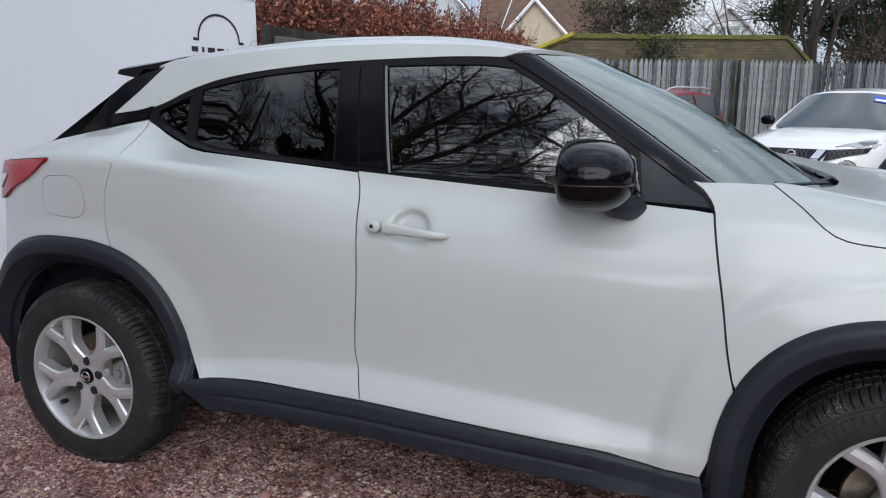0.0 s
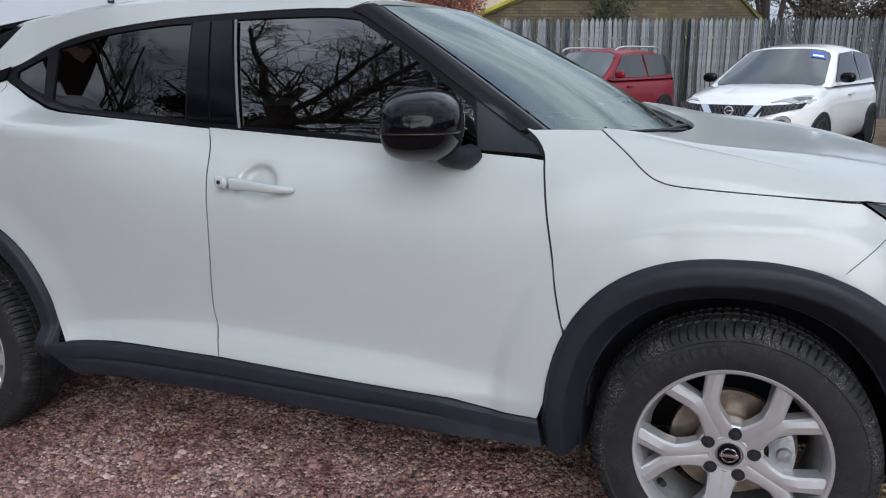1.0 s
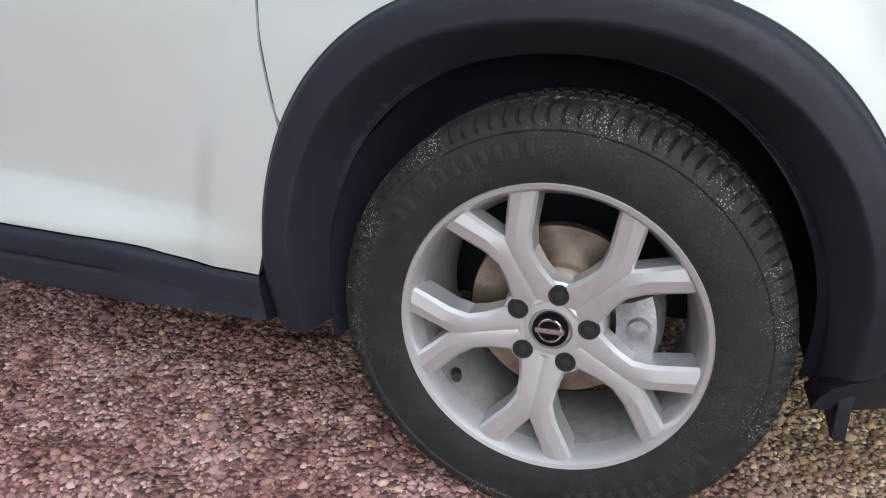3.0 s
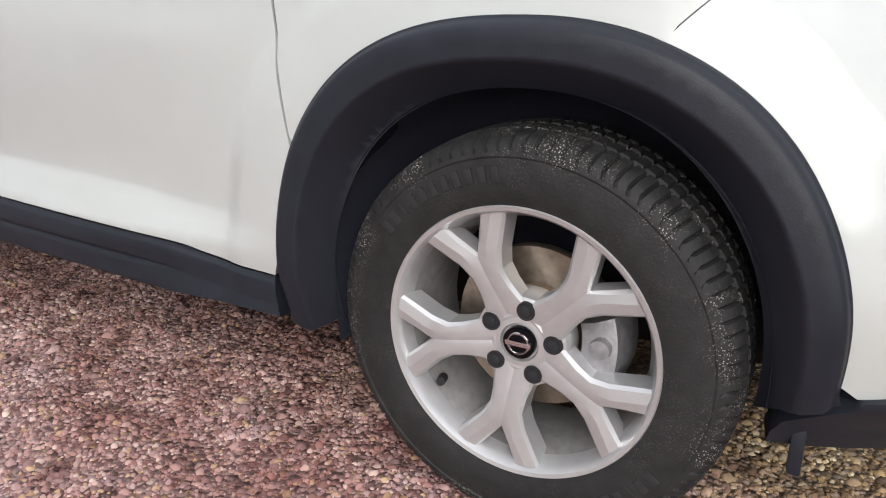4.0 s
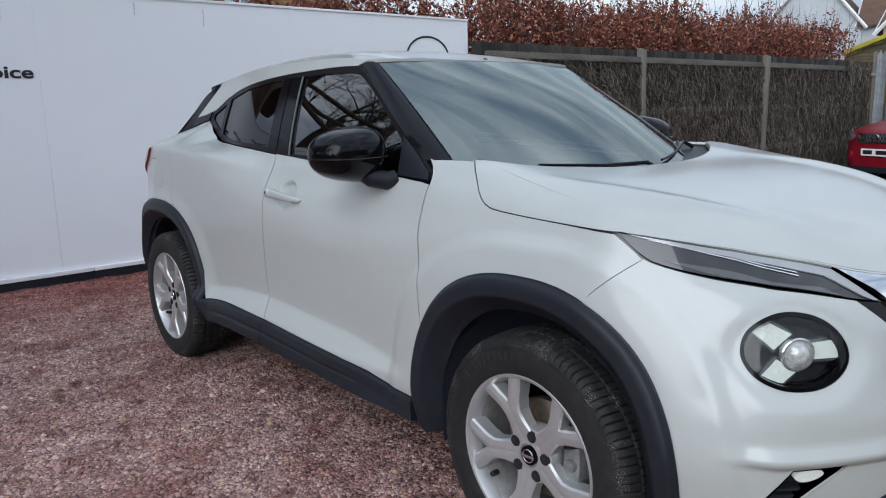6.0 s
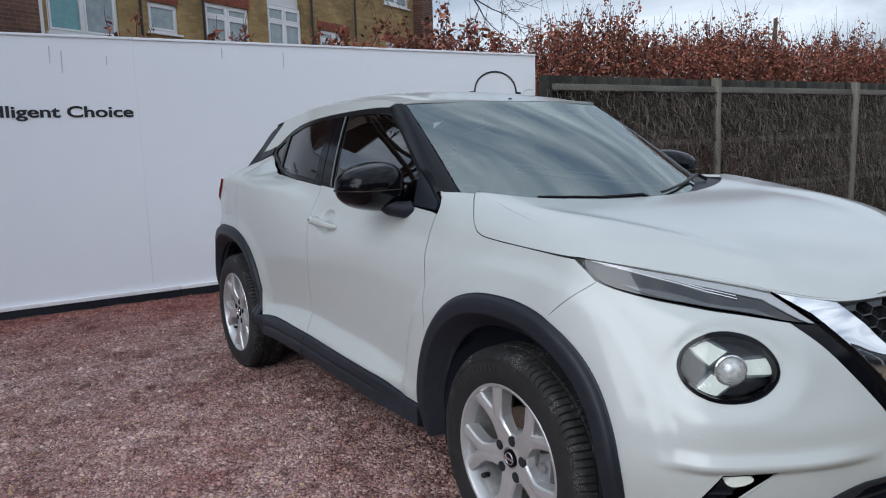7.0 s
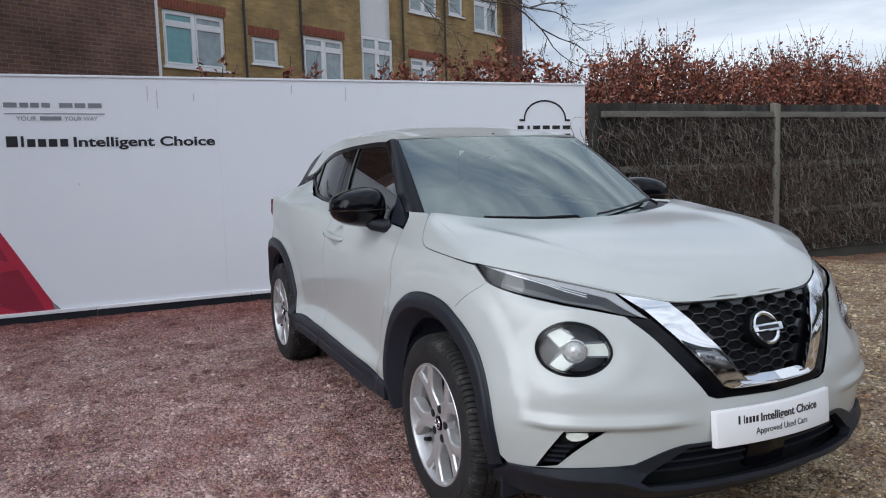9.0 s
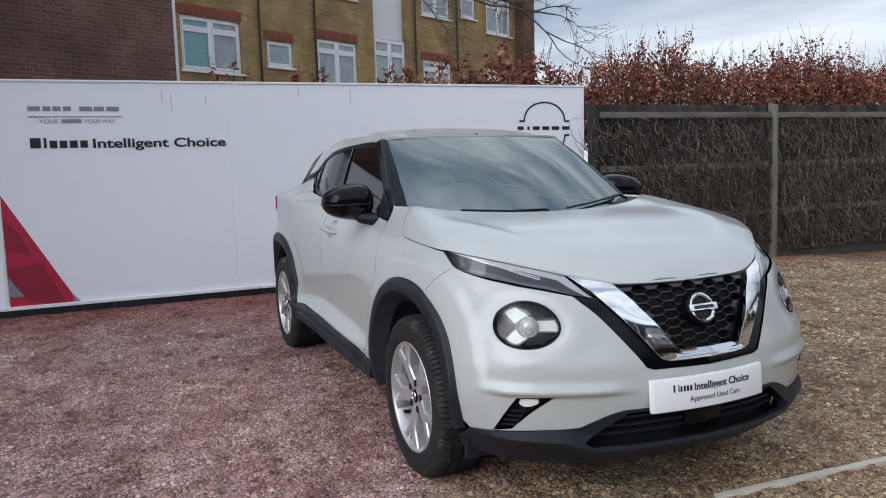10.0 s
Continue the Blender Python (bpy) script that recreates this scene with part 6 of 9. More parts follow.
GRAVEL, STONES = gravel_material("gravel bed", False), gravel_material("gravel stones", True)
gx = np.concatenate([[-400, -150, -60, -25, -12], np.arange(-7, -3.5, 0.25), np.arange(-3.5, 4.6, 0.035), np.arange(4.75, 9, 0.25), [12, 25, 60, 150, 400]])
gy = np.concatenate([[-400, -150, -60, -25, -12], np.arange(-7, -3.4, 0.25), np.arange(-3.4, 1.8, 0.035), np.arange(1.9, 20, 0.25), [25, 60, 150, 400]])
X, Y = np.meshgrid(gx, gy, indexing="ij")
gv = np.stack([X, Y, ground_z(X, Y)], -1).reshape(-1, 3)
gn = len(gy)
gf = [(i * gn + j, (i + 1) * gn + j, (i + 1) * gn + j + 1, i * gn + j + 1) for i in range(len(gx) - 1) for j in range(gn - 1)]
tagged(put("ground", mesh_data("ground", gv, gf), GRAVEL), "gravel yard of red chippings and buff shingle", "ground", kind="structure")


def scatter(name, label, count, x0, x1, y0, y1, size, rng, fine=False):
    """Loose stones bedded in the ground: a jittered foot and a faceted top; fine ones have more facets."""
    if fine:
        base = np.array([(math.cos(a), math.sin(a), -0.15) for a in np.arange(6) * math.pi / 3] + [(0.55 * math.cos(a), 0.55 * math.sin(a), 0.72) for a in np.arange(3) * 2 * math.pi / 3 + 0.4])
        tri = np.array([(6, 7, 8), (0, 1, 6), (1, 7, 6), (1, 2, 7), (2, 3, 7), (3, 8, 7), (3, 4, 8), (4, 5, 8), (5, 6, 8), (5, 0, 6)])
    else:
        base = np.array([(1, 0, -0.1), (0, 1, -0.1), (-1, 0, -0.1), (0, -1, -0.1), (0.15, 0.1, 0.9)])
        tri = np.array([(0, 1, 4), (1, 2, 4), (2, 3, 4), (3, 0, 4)])
    nv = len(base)
    c = np.stack([rng.uniform(x0, x1, count), rng.uniform(y0, y1, count), np.zeros(count)], 1)
    c = c[(np.abs(c[:, 0]) > 1.85) | (np.abs(c[:, 1]) > 0.25)]
    if not fine:
        c = c[(c[:, 0] < -0.9) | (c[:, 0] > 2.7) | (c[:, 1] < -1.95) | (c[:, 1] > -0.25)]
    count = len(c)
    s = size * np.exp(rng.normal(0, 0.40, count))
    a = rng.uniform(0, 6.28, count)
    v = base[None] * (1 + rng.uniform(-0.32, 0.32, (count, nv, 3)))
    v = v * s[:, None, None] * np.array((1.0, 0.8, 0.62))
    t = rng.uniform(-0.35, 0.35, count)
    v = np.stack([v[..., 0] * np.cos(t)[:, None] - v[..., 2] * np.sin(t)[:, None], v[..., 1], v[..., 0] * np.sin(t)[:, None] + v[..., 2] * np.cos(t)[:, None]], -1)
    v = np.stack([v[..., 0] * np.cos(a)[:, None] - v[..., 1] * np.sin(a)[:, None], v[..., 0] * np.sin(a)[:, None] + v[..., 1] * np.cos(a)[:, None], v[..., 2]], -1)
    c[:, 2] = ground_z(c[:, 0], c[:, 1]) + s * rng.uniform(-0.05, 0.15, count)
    v = (v + c[:, None]).reshape(-1, 3)
    f = (tri[None] + nv * np.arange(count)[:, None, None]).reshape(-1, 3)
    me = bpy.data.meshes.new(name)
    me.vertices.add(len(v)), me.loops.add(f.size), me.polygons.add(len(f))
    me.vertices.foreach_set("co", v.ravel())
    me.loops.foreach_set("vertex_index", f.ravel())
    me.polygons.foreach_set("loop_start", np.arange(0, f.size, 3))
    me.update()
    me.validate()
    return tagged(put(name, me, STONES), label, "gravel", kind="stuff")


rng = np.random.default_rng(7)
scatter("gravel", "loose red and buff gravel stones on the yard", 82000, -0.9, 2.7, -1.95, -0.25, 0.0052, rng, True)
scatter("gravel", "loose red and buff gravel stones on the yard", 240000, -3.35, 4.4, -3.2, 1.4, 0.0062, rng)
scatter("gravel", "loose buff shingle stones on the yard", 60000, -3.2, 4.4, 1.4, 7.0, 0.0095, rng)
# ---- hoarding behind the car ----
HX, HY0, HY1 = -3.40, -3.6, 3.30
board_top = lambda y: 2.216 + y * 0.008
hoarding = thing("hoarding", "long white printed dealer hoarding on a black base", "hoarding")
BOARD = mat("white printed panel", (0.84, 0.86, 0.91), 0.38, 0, 0.02, 1.2, tint=(0.84, 0.86, 0.90))
RED = mat("red print", (0.42, 0.022, 0.055), 0.4, 0, 0.08, 2)
RED_DARK = mat("dark red print", (0.26, 0.016, 0.040), 0.4, 0, 0.08, 2)
GREY = mat("grey print", (0.22, 0.23, 0.25), 0.45, 0, 0.06, 4)
seams = [HY0, -2.93, -0.91, 1.15, HY1]
for a, b in zip(seams, seams[1:]):
    bm = bmesh.new()
    made = box(bm, (HX - 0.05, a + 0.0004, 0.14), (HX, b - 0.0004, 2.2))
    for v in bm.verts:
        if v.co.z > 1:
            v.co.z = board_top(v.co.y)
    bmesh.ops.bevel(bm, geom=list(bm.edges), offset=0.001, segments=1, affect="EDGES")
    part("panel", bm, BOARD, hoarding)
    bm = bmesh.new()
    box(bm, (HX - 0.055, a + 0.003, 0), (HX + 0.012, b - 0.003, 0.02), 0.003)
    for v in bm.verts:
        v.co.z += board_top(v.co.y) - 0.004
    part("top_capping", bm, BOARD, hoarding)
for a, b in ((HY0, -2.07), (-2.065, -0.7), (-0.695, 1.2), (1.205, HY1)):
    bm = box(bmesh.new(), (HX - 0.01, a, 0.140), (HX + 0.030, b, 0.172), 0.006)
    part("bottom_rail", bm, SIGN_WHITE, hoarding)
    bm = box(bmesh.new(), (HX - 0.04, a, -0.05), (HX + 0.014, b, 0.138), 0.004)
    part("base_board", bm, CLAD, hoarding)
bm = box(bmesh.new(), (HX - 0.08, -2.965, 0.0), (HX + 0.010, -2.935, 2.20), 0.004)
part("upright", bm, SIGN_WHITE, hoarding)
for y in np.arange(-3.0, 3.3, 1.25):
    bm = box(bmesh.new(), (HX - 0.16, y, -0.05), (HX - 0.055, y + 0.07, 2.1), 0.004)
    part("back_post", bm, GREY, hoarding)


def flat(name, pts, material, parent, d=0.003):
    """A flat print on the hoarding, outline in (y, z)."""
    bm = bmesh.new()
    bm.faces.new([bm.verts.new((HX + d, y, z)) for y, z in pts])
    ob = part(name, bm, material, parent)
    return ob


flat("red_print", [(-2.93, 0.145), (-2.33, 0.145), (-2.42, 0.25), (-2.93, 1.185)], RED, hoarding)
flat("red_print", [(-2.93, 0.30), (-2.60, 0.145), (-2.46, 0.145), (-2.65, 0.55), (-2.93, 0.52)], RED_DARK, hoarding, 0.0036)
flat("red_print", [(-2.93, 0.70), (-2.72, 0.62), (-2.80, 0.82), (-2.93, 0.98)], RED_DARK, hoarding, 0.0036)
flat("grey_print", [(-2.93, 0.26), (-2.81, 0.26), (-2.90, 0.40), (-2.93, 0.46)], GREY, hoarding, 0.0042)
flat("grey_print", [(-2.42, 0.25), (-2.33, 0.145), (-2.40, 0.145)], GREY, hoarding, 0.0042)
sign = new("sign_lettering")
sign.parent = hoarding
sign.matrix_local = Matrix.Translation((HX, 0, 0)) @ Matrix.Rotation(radians(90), 4, "Z")
lettering("lettering", "Intelligent Choice", 0.118, (-2.145, -0.004, 1.597), INK, sign, 0.003, 1.195)
# names are plain bars
bar_rows = (((-2.655, -2.555), (-2.535, -2.47), (-2.455, -2.39), (-2.37, -2.305), (-2.235, -2.13), (-2.115, -2.03), (-2.01, -1.90)), 1.905, 1.995, 0.35)
for a, b in bar_rows[0]:
    bm = bmesh.new()
    w, zlo, zhi = b - a, bar_rows[1] + 0.01, bar_rows[2]
    box(bm, (a, -0.0040, zlo + 0.018), (b, -0.0030, zhi - 0.022))
    part("name_bar", bm, GREY, sign)
bm = box(bmesh.new(), (-2.655, -0.0040, 1.876), (-1.88, -0.0030, 1.884))
part("rule", bm, GREY, sign)
lettering("lettering", "YOUR", 0.052, (-2.57, -0.004, 1.822), GREY, sign, 0.0, 0.155)
bm = box(bmesh.new(), (-2.39, -0.0040, 1.824), (-2.225, -0.0030, 1.858))
part("name_bar", bm, GREY, sign)
lettering("lettering", "YOUR WAY", 0.052, (-2.20, -0.004, 1.822), GREY, sign, 0.0, 0.26)
for a, b, h in ((-2.658, -2.572, 1.69), (-2.548, -2.526, 1.69), (-2.502, -2.440, 1.665), (-2.420, -2.358, 1.665), (-2.338, -2.272, 1.665), (-2.250, -2.188, 1.665)):
    part("name_bar", box(bmesh.new(), (a, -0.0040, 1.598), (b, -0.0030, h)), INK, sign)
# rain streaks and scuffs on the face
STREAK = mat("grey streak", (0.50, 0.50, 0.52), 0.6, 0, 0.2, 30)
for y, z0, z1 in ((-1.52, 2.00, 2.13), (-1.44, 1.93, 2.10), (-1.12, 2.00, 2.07), (-2.13, 1.26, 1.275), (0.35, 2.02, 2.16), (-0.2, 2.08, 2.17)):
    flat("streak", [(y, z0), (y + 0.006, z0), (y + 0.009, z1), (y + 0.001, z1)], STREAK, hoarding, 0.0032)
# arch-shaped mark over a bar at the far end
bm = bmesh.new()
prev = None
for k in range(41):
    a = math.pi * (k / 40)
    q = [bm.verts.new((2.74 - (0.300 + w) * math.cos(a) * 0.93, -0.004, 1.83 + (0.222 + w * 0.9) * math.sin(a) ** 0.9)) for w in (-0.011, 0.011)]
    if prev:
        bm.faces.new((prev[0], q[0], q[1], prev[1]))
    prev = q
for s in (-1, 1):
    box(bm, (min(2.74 + s * 0.27, 2.74 + s * 0.345), -0.0045, 1.822), (max(2.74 + s * 0.27, 2.74 + s * 0.345), -0.0035, 1.844))
part("arch_mark", bm, INK, sign)
for a, b in ((2.37, 2.45), (2.50, 2.53), (2.575, 2.67), (2.705, 2.80), (2.835, 2.94), (2.98, 3.085)):
    bm = bmesh.new()
    box(bm, (a, -0.0040, 1.730), (b, -0.0030, 1.772))
    part("name_bar", bm, INK, sign)
prev, bm = None, bmesh.new()
for k in range(41):
    a = math.pi * (k / 40)
    q = [bm.verts.new((2.74 - (0.300 + w) * math.cos(a) * 0.93, -0.004, 1.67 - (0.222 + w * 0.9) * math.sin(a) ** 0.9)) for w in (-0.011, 0.011)]
    if prev:
        bm.faces.new((prev[0], q[0], q[1], prev[1]))
    prev = q
for s in (-1, 1):
    box(bm, (min(2.74 + s * 0.27, 2.74 + s * 0.345), -0.0045, 1.656), (max(2.74 + s * 0.27, 2.74 + s * 0.345), -0.0035, 1.678))
part("arch_mark", bm, INK, sign)
# ---- timber fence grown over with bare creeper, copper hedge behind ----
FX = lambda y: -3.22 + (y - 6.2) * 0.025
FENCE_TOP = 2.055
fence = thing("timber_fence", "weathered grey timber fence overgrown with bare creeper stems", "fence")
WOOD = islands("weathered fence boards", [(0.028, 0.025, 0.022), (0.066, 0.060, 0.050), (0.014, 0.013, 0.012), (0.040, 0.036, 0.031)], 0.9, 0.004, True, 22)
POST = mat("grey fence post", (0.155, 0.145, 0.12), 0.9, 0, 0.35, 10, bump=0.003, stretch=(3, 3, 0.6))
RAIL = mat("lichened fence rail", (0.125, 0.117, 0.10), 0.9, 0, 0.4, 12, bump=0.003, stretch=(3, 0.6, 3))
KICK = mat("dark gravel board", (0.045, 0.042, 0.036), 0.9, 0, 0.4, 9, bump=0.003)
rr = random.Random(5)
board_meshes = []
for k in range(6):
    bm = box(bmesh.new(), (-0.012, 0, 0.05), (0.008, 0.118, FENCE_TOP - 0.03 + 0.02 * rr.random()), 0.002)
    for v in bm.verts:
        v.co.x += 0.006 * (v.co.y > 0.06)
    me = bpy.data.meshes.new("board")
    bm.to_mesh(me)
    bm.free()
    me.materials.append(WOOD)
    board_meshes.append(me)
y = 3.33
while y < 13.0:
    ob = new("board", board_meshes[rr.randrange(6)])
    ob.parent = fence
    ob.matrix_local = Matrix.Translation((FX(y) - 0.06, y, -0.02 + 0.02 * float(smooth(5.0, 9.0, y)) + 0.015 * rr.random())) @ Matrix.Rotation(radians(rr.uniform(-0.6, 0.6)), 4, "X")
    y += 0.108
post_y = (3.42, 6.23, 9.42, 12.62)
for y in post_y[1:]:
    bm = box(bmesh.new(), (-0.05, -0.042, -0.2), (0.05, 0.042, FENCE_TOP - 0.02), 0.008)
    for v in bm.verts:
        if v.co.z > 2:
            v.co.z += 0.02 * (v.co.x < 0)
    ob = part("post", bm, POST, fence)
    ob.matrix_local = pose(FX(y) + 0.03, y, 0, rr.uniform(-0.7, 0.7), rr.uniform(-0.8, 0.8), 0)
for a, b in zip(post_y, post_y[1:]):
    for z in (1.895, 1.235, 0.60):
        bm = box(bmesh.new(), (-0.035, a + 0.05, z - 0.038), (0.03, b - 0.05, z + 0.038), 0.006)
        for v in bm.verts:
            v.co.x += FX(v.co.y) + 0.0
            v.co.z += 0.01 * float(smooth(4.5, 9.0, v.co.y))
        part("rail", bm, RAIL, fence)
    bm = box(bmesh.new(), (-0.02, a + 0.05, -0.12), (0.02, b - 0.05, 0.13), 0.005)
    for v in bm.verts:
        v.co.x += FX(v.co.y) - 0.01
        v.co.z -= 0.06 * float(smooth(4.5, 9.0, v.co.y))
    part("gravel_board", bm, KICK, fence)

# creeper: wandering bare stems over the boards
STEM = islands("bare creeper stems", [(0.085, 0.068, 0.055), (0.235, 0.205, 0.175), (0.035, 0.028, 0.024), (0.105, 0.082, 0.066), (0.175, 0.148, 0.125), (0.05, 0.038, 0.031)], 0.95)


def stems(name, label, count, y0, y1, ztop, zlow, seed, xo=0.0, spread=0.05):
    r = random.Random(seed)
    v, f = [], []
    for _ in range(count):
        y, z, a = r.uniform(y0, y1), r.uniform(zlow, ztop), r.choice((math.pi / 2, -math.pi / 2)) + r.uniform(-1.3, 1.3)
        n, rad, d = r.randrange(9, 24), r.uniform(0.003, 0.0078), r.uniform(0.0, spread)
        pts = []
        for k in range(n):
            pts.append((FX(y) + 0.0 + xo + d + 0.012 * math.sin(k * 1.3 + y * 9), y, z))
            a += r.uniform(-1.0, 1.0)
            y += 0.048 * math.cos(a)
            z = min(ztop + 0.02, max(zlow - 0.05, z + 0.056 * math.sin(a)))
        base = len(v)
        for k, p in enumerate(pts):
            q = rad * (1 - 0.6 * k / n)
            for c in range(3):
                g = 2.1 * c + 0.4
                v.append((p[0] + q * math.cos(g), p[1] + q * 0.7 * math.sin(g), p[2] + q * 0.7 * math.sin(g + 0.9)))
        for k in range(n - 1):
            for c in range(3):
                i, j = base + 3 * k + c, base + 3 * k + (c + 1) % 3
                f.append((i, j, j + 3, i + 3))
    return tagged(put(name, mesh_data(name, v, f), STEM), label, "creeper", kind="stuff")


stems("creeper", "bare brown creeper stems matted over the fence", 5600, 3.5, 12.5, 1.84, 0.1, 11)
stems("creeper", "bare brown creeper stems matted over the fence", 700, 12.4, 13.3, 2.0, 0.0, 12, 0.02, 0.12)
# withered leaves caught in the lower stems
r = random.Random(31)
v, f = [], []
for _ in range(3800):
    y, z = r.gauss(6.0, 1.3), 0.15 + 1.15 * r.random() ** 1.2
    if not 3.6 < y < 12.4:
        continue
    a, b, q = r.uniform(0, 6.28), r.uniform(-0.8, 0.8), r.uniform(0.010, 0.024)
    o, base = Vector((FX(y) + r.uniform(0.015, 0.075), y, z)), len(v)
    e1, e2 = Vector((0.5 * math.sin(b), math.cos(a), math.sin(a))) * q, Vector((0.5 * math.cos(b), -math.sin(a), math.cos(a))) * q * 0.55
    v += [tuple(o - e1), tuple(o + e2), tuple(o + e1), tuple(o - e2)]
    f.append((base, base + 1, base + 2, base + 3))
tagged(put("withered_leaves", mesh_data("withered_leaves", v, f), islands("withered creeper leaves", [(0.075, 0.036, 0.028), (0.12, 0.06, 0.042), (0.045, 0.026, 0.022), (0.10, 0.07, 0.05)], 0.9)), "withered brown leaves caught in the creeper on the fence", "leaves", kind="stuff")

# hedge of withered copper leaves, with bare shoots
LEAF = islands("withered copper leaves", [(0.21, 0.060, 0.036), (0.33, 0.115, 0.066), (0.12, 0.038, 0.028), (0.40, 0.17, 0.10), (0.26, 0.080, 0.052), (0.16, 0.052, 0.036)], 0.8, spots=3)
TWIG = mat("dark twigs", (0.07, 0.050, 0.040), 0.9, 0, 0.3, 30)


def leaf_cloud(count, sampler, size, r):
    """Small pointed leaves of four corners, folded along the middle, each turned its own way."""
    v, f = [], []
    for i in range(count):
        p = sampler(r)
        if p is None:
            continue
        s = size * math.exp(r.gauss(0, 0.25))
        m = Euler((r.uniform(-1.2, 1.2), r.uniform(-1.2, 1.2), r.uniform(0, 6.28))).to_matrix()
        base = len(v)
        for q in ((-0.5, 0, 0), (0, 0.30, 0.10), (0.5, 0, 0), (0, -0.30, 0.10)):
            w = m @ (Vector(q) * s)
            v.append((p[0] + w.x, p[1] + w.y, p[2] + w.z))
        f += [(base, base + 1, base + 2), (base, base + 2, base + 3)]
    return v, f


def hedge(label, count, y0, y1, top, depth, x_in, seed, size=0.065, twigs=260, low=1.5):
    r = random.Random(seed)
    h = thing("hedge", label, "hedge")

    def crest(y):
        dip = 0.50 * float(smooth(4.7, 3.4, y)) if y1 > 5 else 0.0
        return top - dip + 0.13 * math.sin(y * 2.3 + seed) + 0.11 * math.sin(y * 5.1 + 1) + 0.09 * math.sin(y * 11.7)
    bm = bmesh.new()
    tips = []
    for _ in range(twigs):
        y = r.uniform(y0, y1)
        x = FX(y) - x_in - r.uniform(0, depth)
        z = r.uniform(low, top - 0.2)
        d = Vector((r.uniform(-0.25, 0.25), r.uniform(-0.25, 0.25), 1))
        pts = [Vector((x, y, z))]
        end = crest(y) + r.choice((0.0, 0.0, 0.08, 0.18, 0.30, 0.42)) - 0.1
        for k in range(6):
            d += Vector((r.uniform(-0.2, 0.2), r.uniform(-0.2, 0.2), 0))
            pts.append(pts[-1] + d.normalized() * max(0.06, (end - z)) / 6)
        tube(bm, pts, 0.008, 0.002, 3, cap=False)
        tips.append(pts)
    part("branchwork", bm, TWIG, h)["kind"] = "stuff"

    def near_twig(r):
        pts = tips[r.randrange(len(tips))]
        k = r.uniform(0, 4.7)
        a, b = pts[int(k)], pts[int(k) + 1]
        p = a.lerp(b, k % 1)
        s = 0.09 if k < 3 else 0.032
        return (p.x + r.gauss(0, s), p.y + r.gauss(0, s), p.z + r.gauss(0, s))

    def body(r):
        y = r.uniform(y0, y1)
        z = low + (crest(y) - 0.18 - low) * r.random() ** 0.8
        return (FX(y) - x_in - depth * r.random() ** 1.5, y, z)
    v1, f1 = leaf_cloud(count // 2, near_twig, size, r)
    v2, f2 = leaf_cloud(count // 2, body, size, r)
    k = len(v1)
    ob = put("foliage", mesh_data("foliage", v1 + v2, f1 + [tuple(i + k for i in q) for q in f2]), LEAF, h)
    ob.data.polygons.foreach_set("use_smooth", [False] * len(ob.data.polygons))
    ob["kind"] = "stuff"
    return h


hedge("copper beech hedge keeping its withered brown leaves behind the fence", 64000, 3.55, 13.1, 2.74, 1.5, 0.25, 3, size=0.048, twigs=820)
hedge("sparse copper beech shoots with withered leaves behind the hoarding", 4600, 1.0, 3.25, 2.56, 0.7, 0.6, 8, size=0.056, twigs=34, low=1.9)
hedge("sparse copper beech shoots with withered leaves behind the hoarding", 500, -0.9, 0.9, 2.28, 0.5, 0.5, 9, twigs=9, low=2.0)
# ---- block of brick flats behind the hoarding ----
def brick_mat(name, cols, mortar, scale=1.0):
    """Stretcher-bond brickwork, courses 75 mm, with weathering; relief in the joints."""
    m = bpy.data.materials.new(name)
    m.use_nodes = True
    n, l = m.node_tree.nodes, m.node_tree.links
    p = n["Principled BSDF"]
    p.inputs["Roughness"].default_value = 0.9
    tc, br = n.new("ShaderNodeTexCoord"), n.new("ShaderNodeTexBrick")
    sw = n.new("ShaderNodeSeparateXYZ")
    cb = n.new("ShaderNodeCombineXYZ")
    l.new(tc.outputs["Object"], sw.inputs[0])
    l.new(sw.outputs["X"], cb.inputs["X"])
    l.new(sw.outputs["Z"], cb.inputs["Y"])
    l.new(cb.outputs[0], br.inputs["Vector"])
    br.inputs["Scale"].default_value = 1.0 * scale
    br.inputs["Brick Width"].default_value, br.inputs["Row Height"].default_value = 0.225, 0.075
    br.inputs["Mortar Size"].default_value, br.inputs["Bias"].default_value = 0.006, 0.0
    br.inputs["Color1"].default_value, br.inputs["Color2"].default_value, br.inputs["Mortar"].default_value = (*cols[0], 1), (*cols[1], 1), (*mortar, 1)
    nz = n.new("ShaderNodeTexNoise")
    nz.inputs["Scale"].default_value, nz.inputs["Detail"].default_value = 1.4, 6
    l.new(tc.outputs["Object"], nz.inputs["Vector"])
    g = n.new("ShaderNodeValToRGB")
    g.color_ramp.elements[0].position, g.color_ramp.elements[0].color = 0.3, (0.62, 0.62, 0.62, 1)
    g.color_ramp.elements[1].position, g.color_ramp.elements[1].color = 0.7, (1.25, 1.22, 1.18, 1)
    mx = n.new("ShaderNodeMix")
    mx.data_type, mx.blend_type = "RGBA", "MULTIPLY"
    mx.inputs[0].default_value = 1.0
    l.new(nz.outputs["Fac"], g.inputs["Fac"])
    l.new(br.outputs["Color"], mx.inputs[6])
    l.new(g.outputs["Color"], mx.inputs[7])
    l.new(mx.outputs[2], p.inputs["Base Color"])
    b = n.new("ShaderNodeBump")
    b.inputs["Distance"].default_value = 0.008
    b.invert = True
    l.new(br.outputs["Fac"], b.inputs["Height"])
    l.new(b.outputs["Normal"], p.inputs["Normal"])
    return m


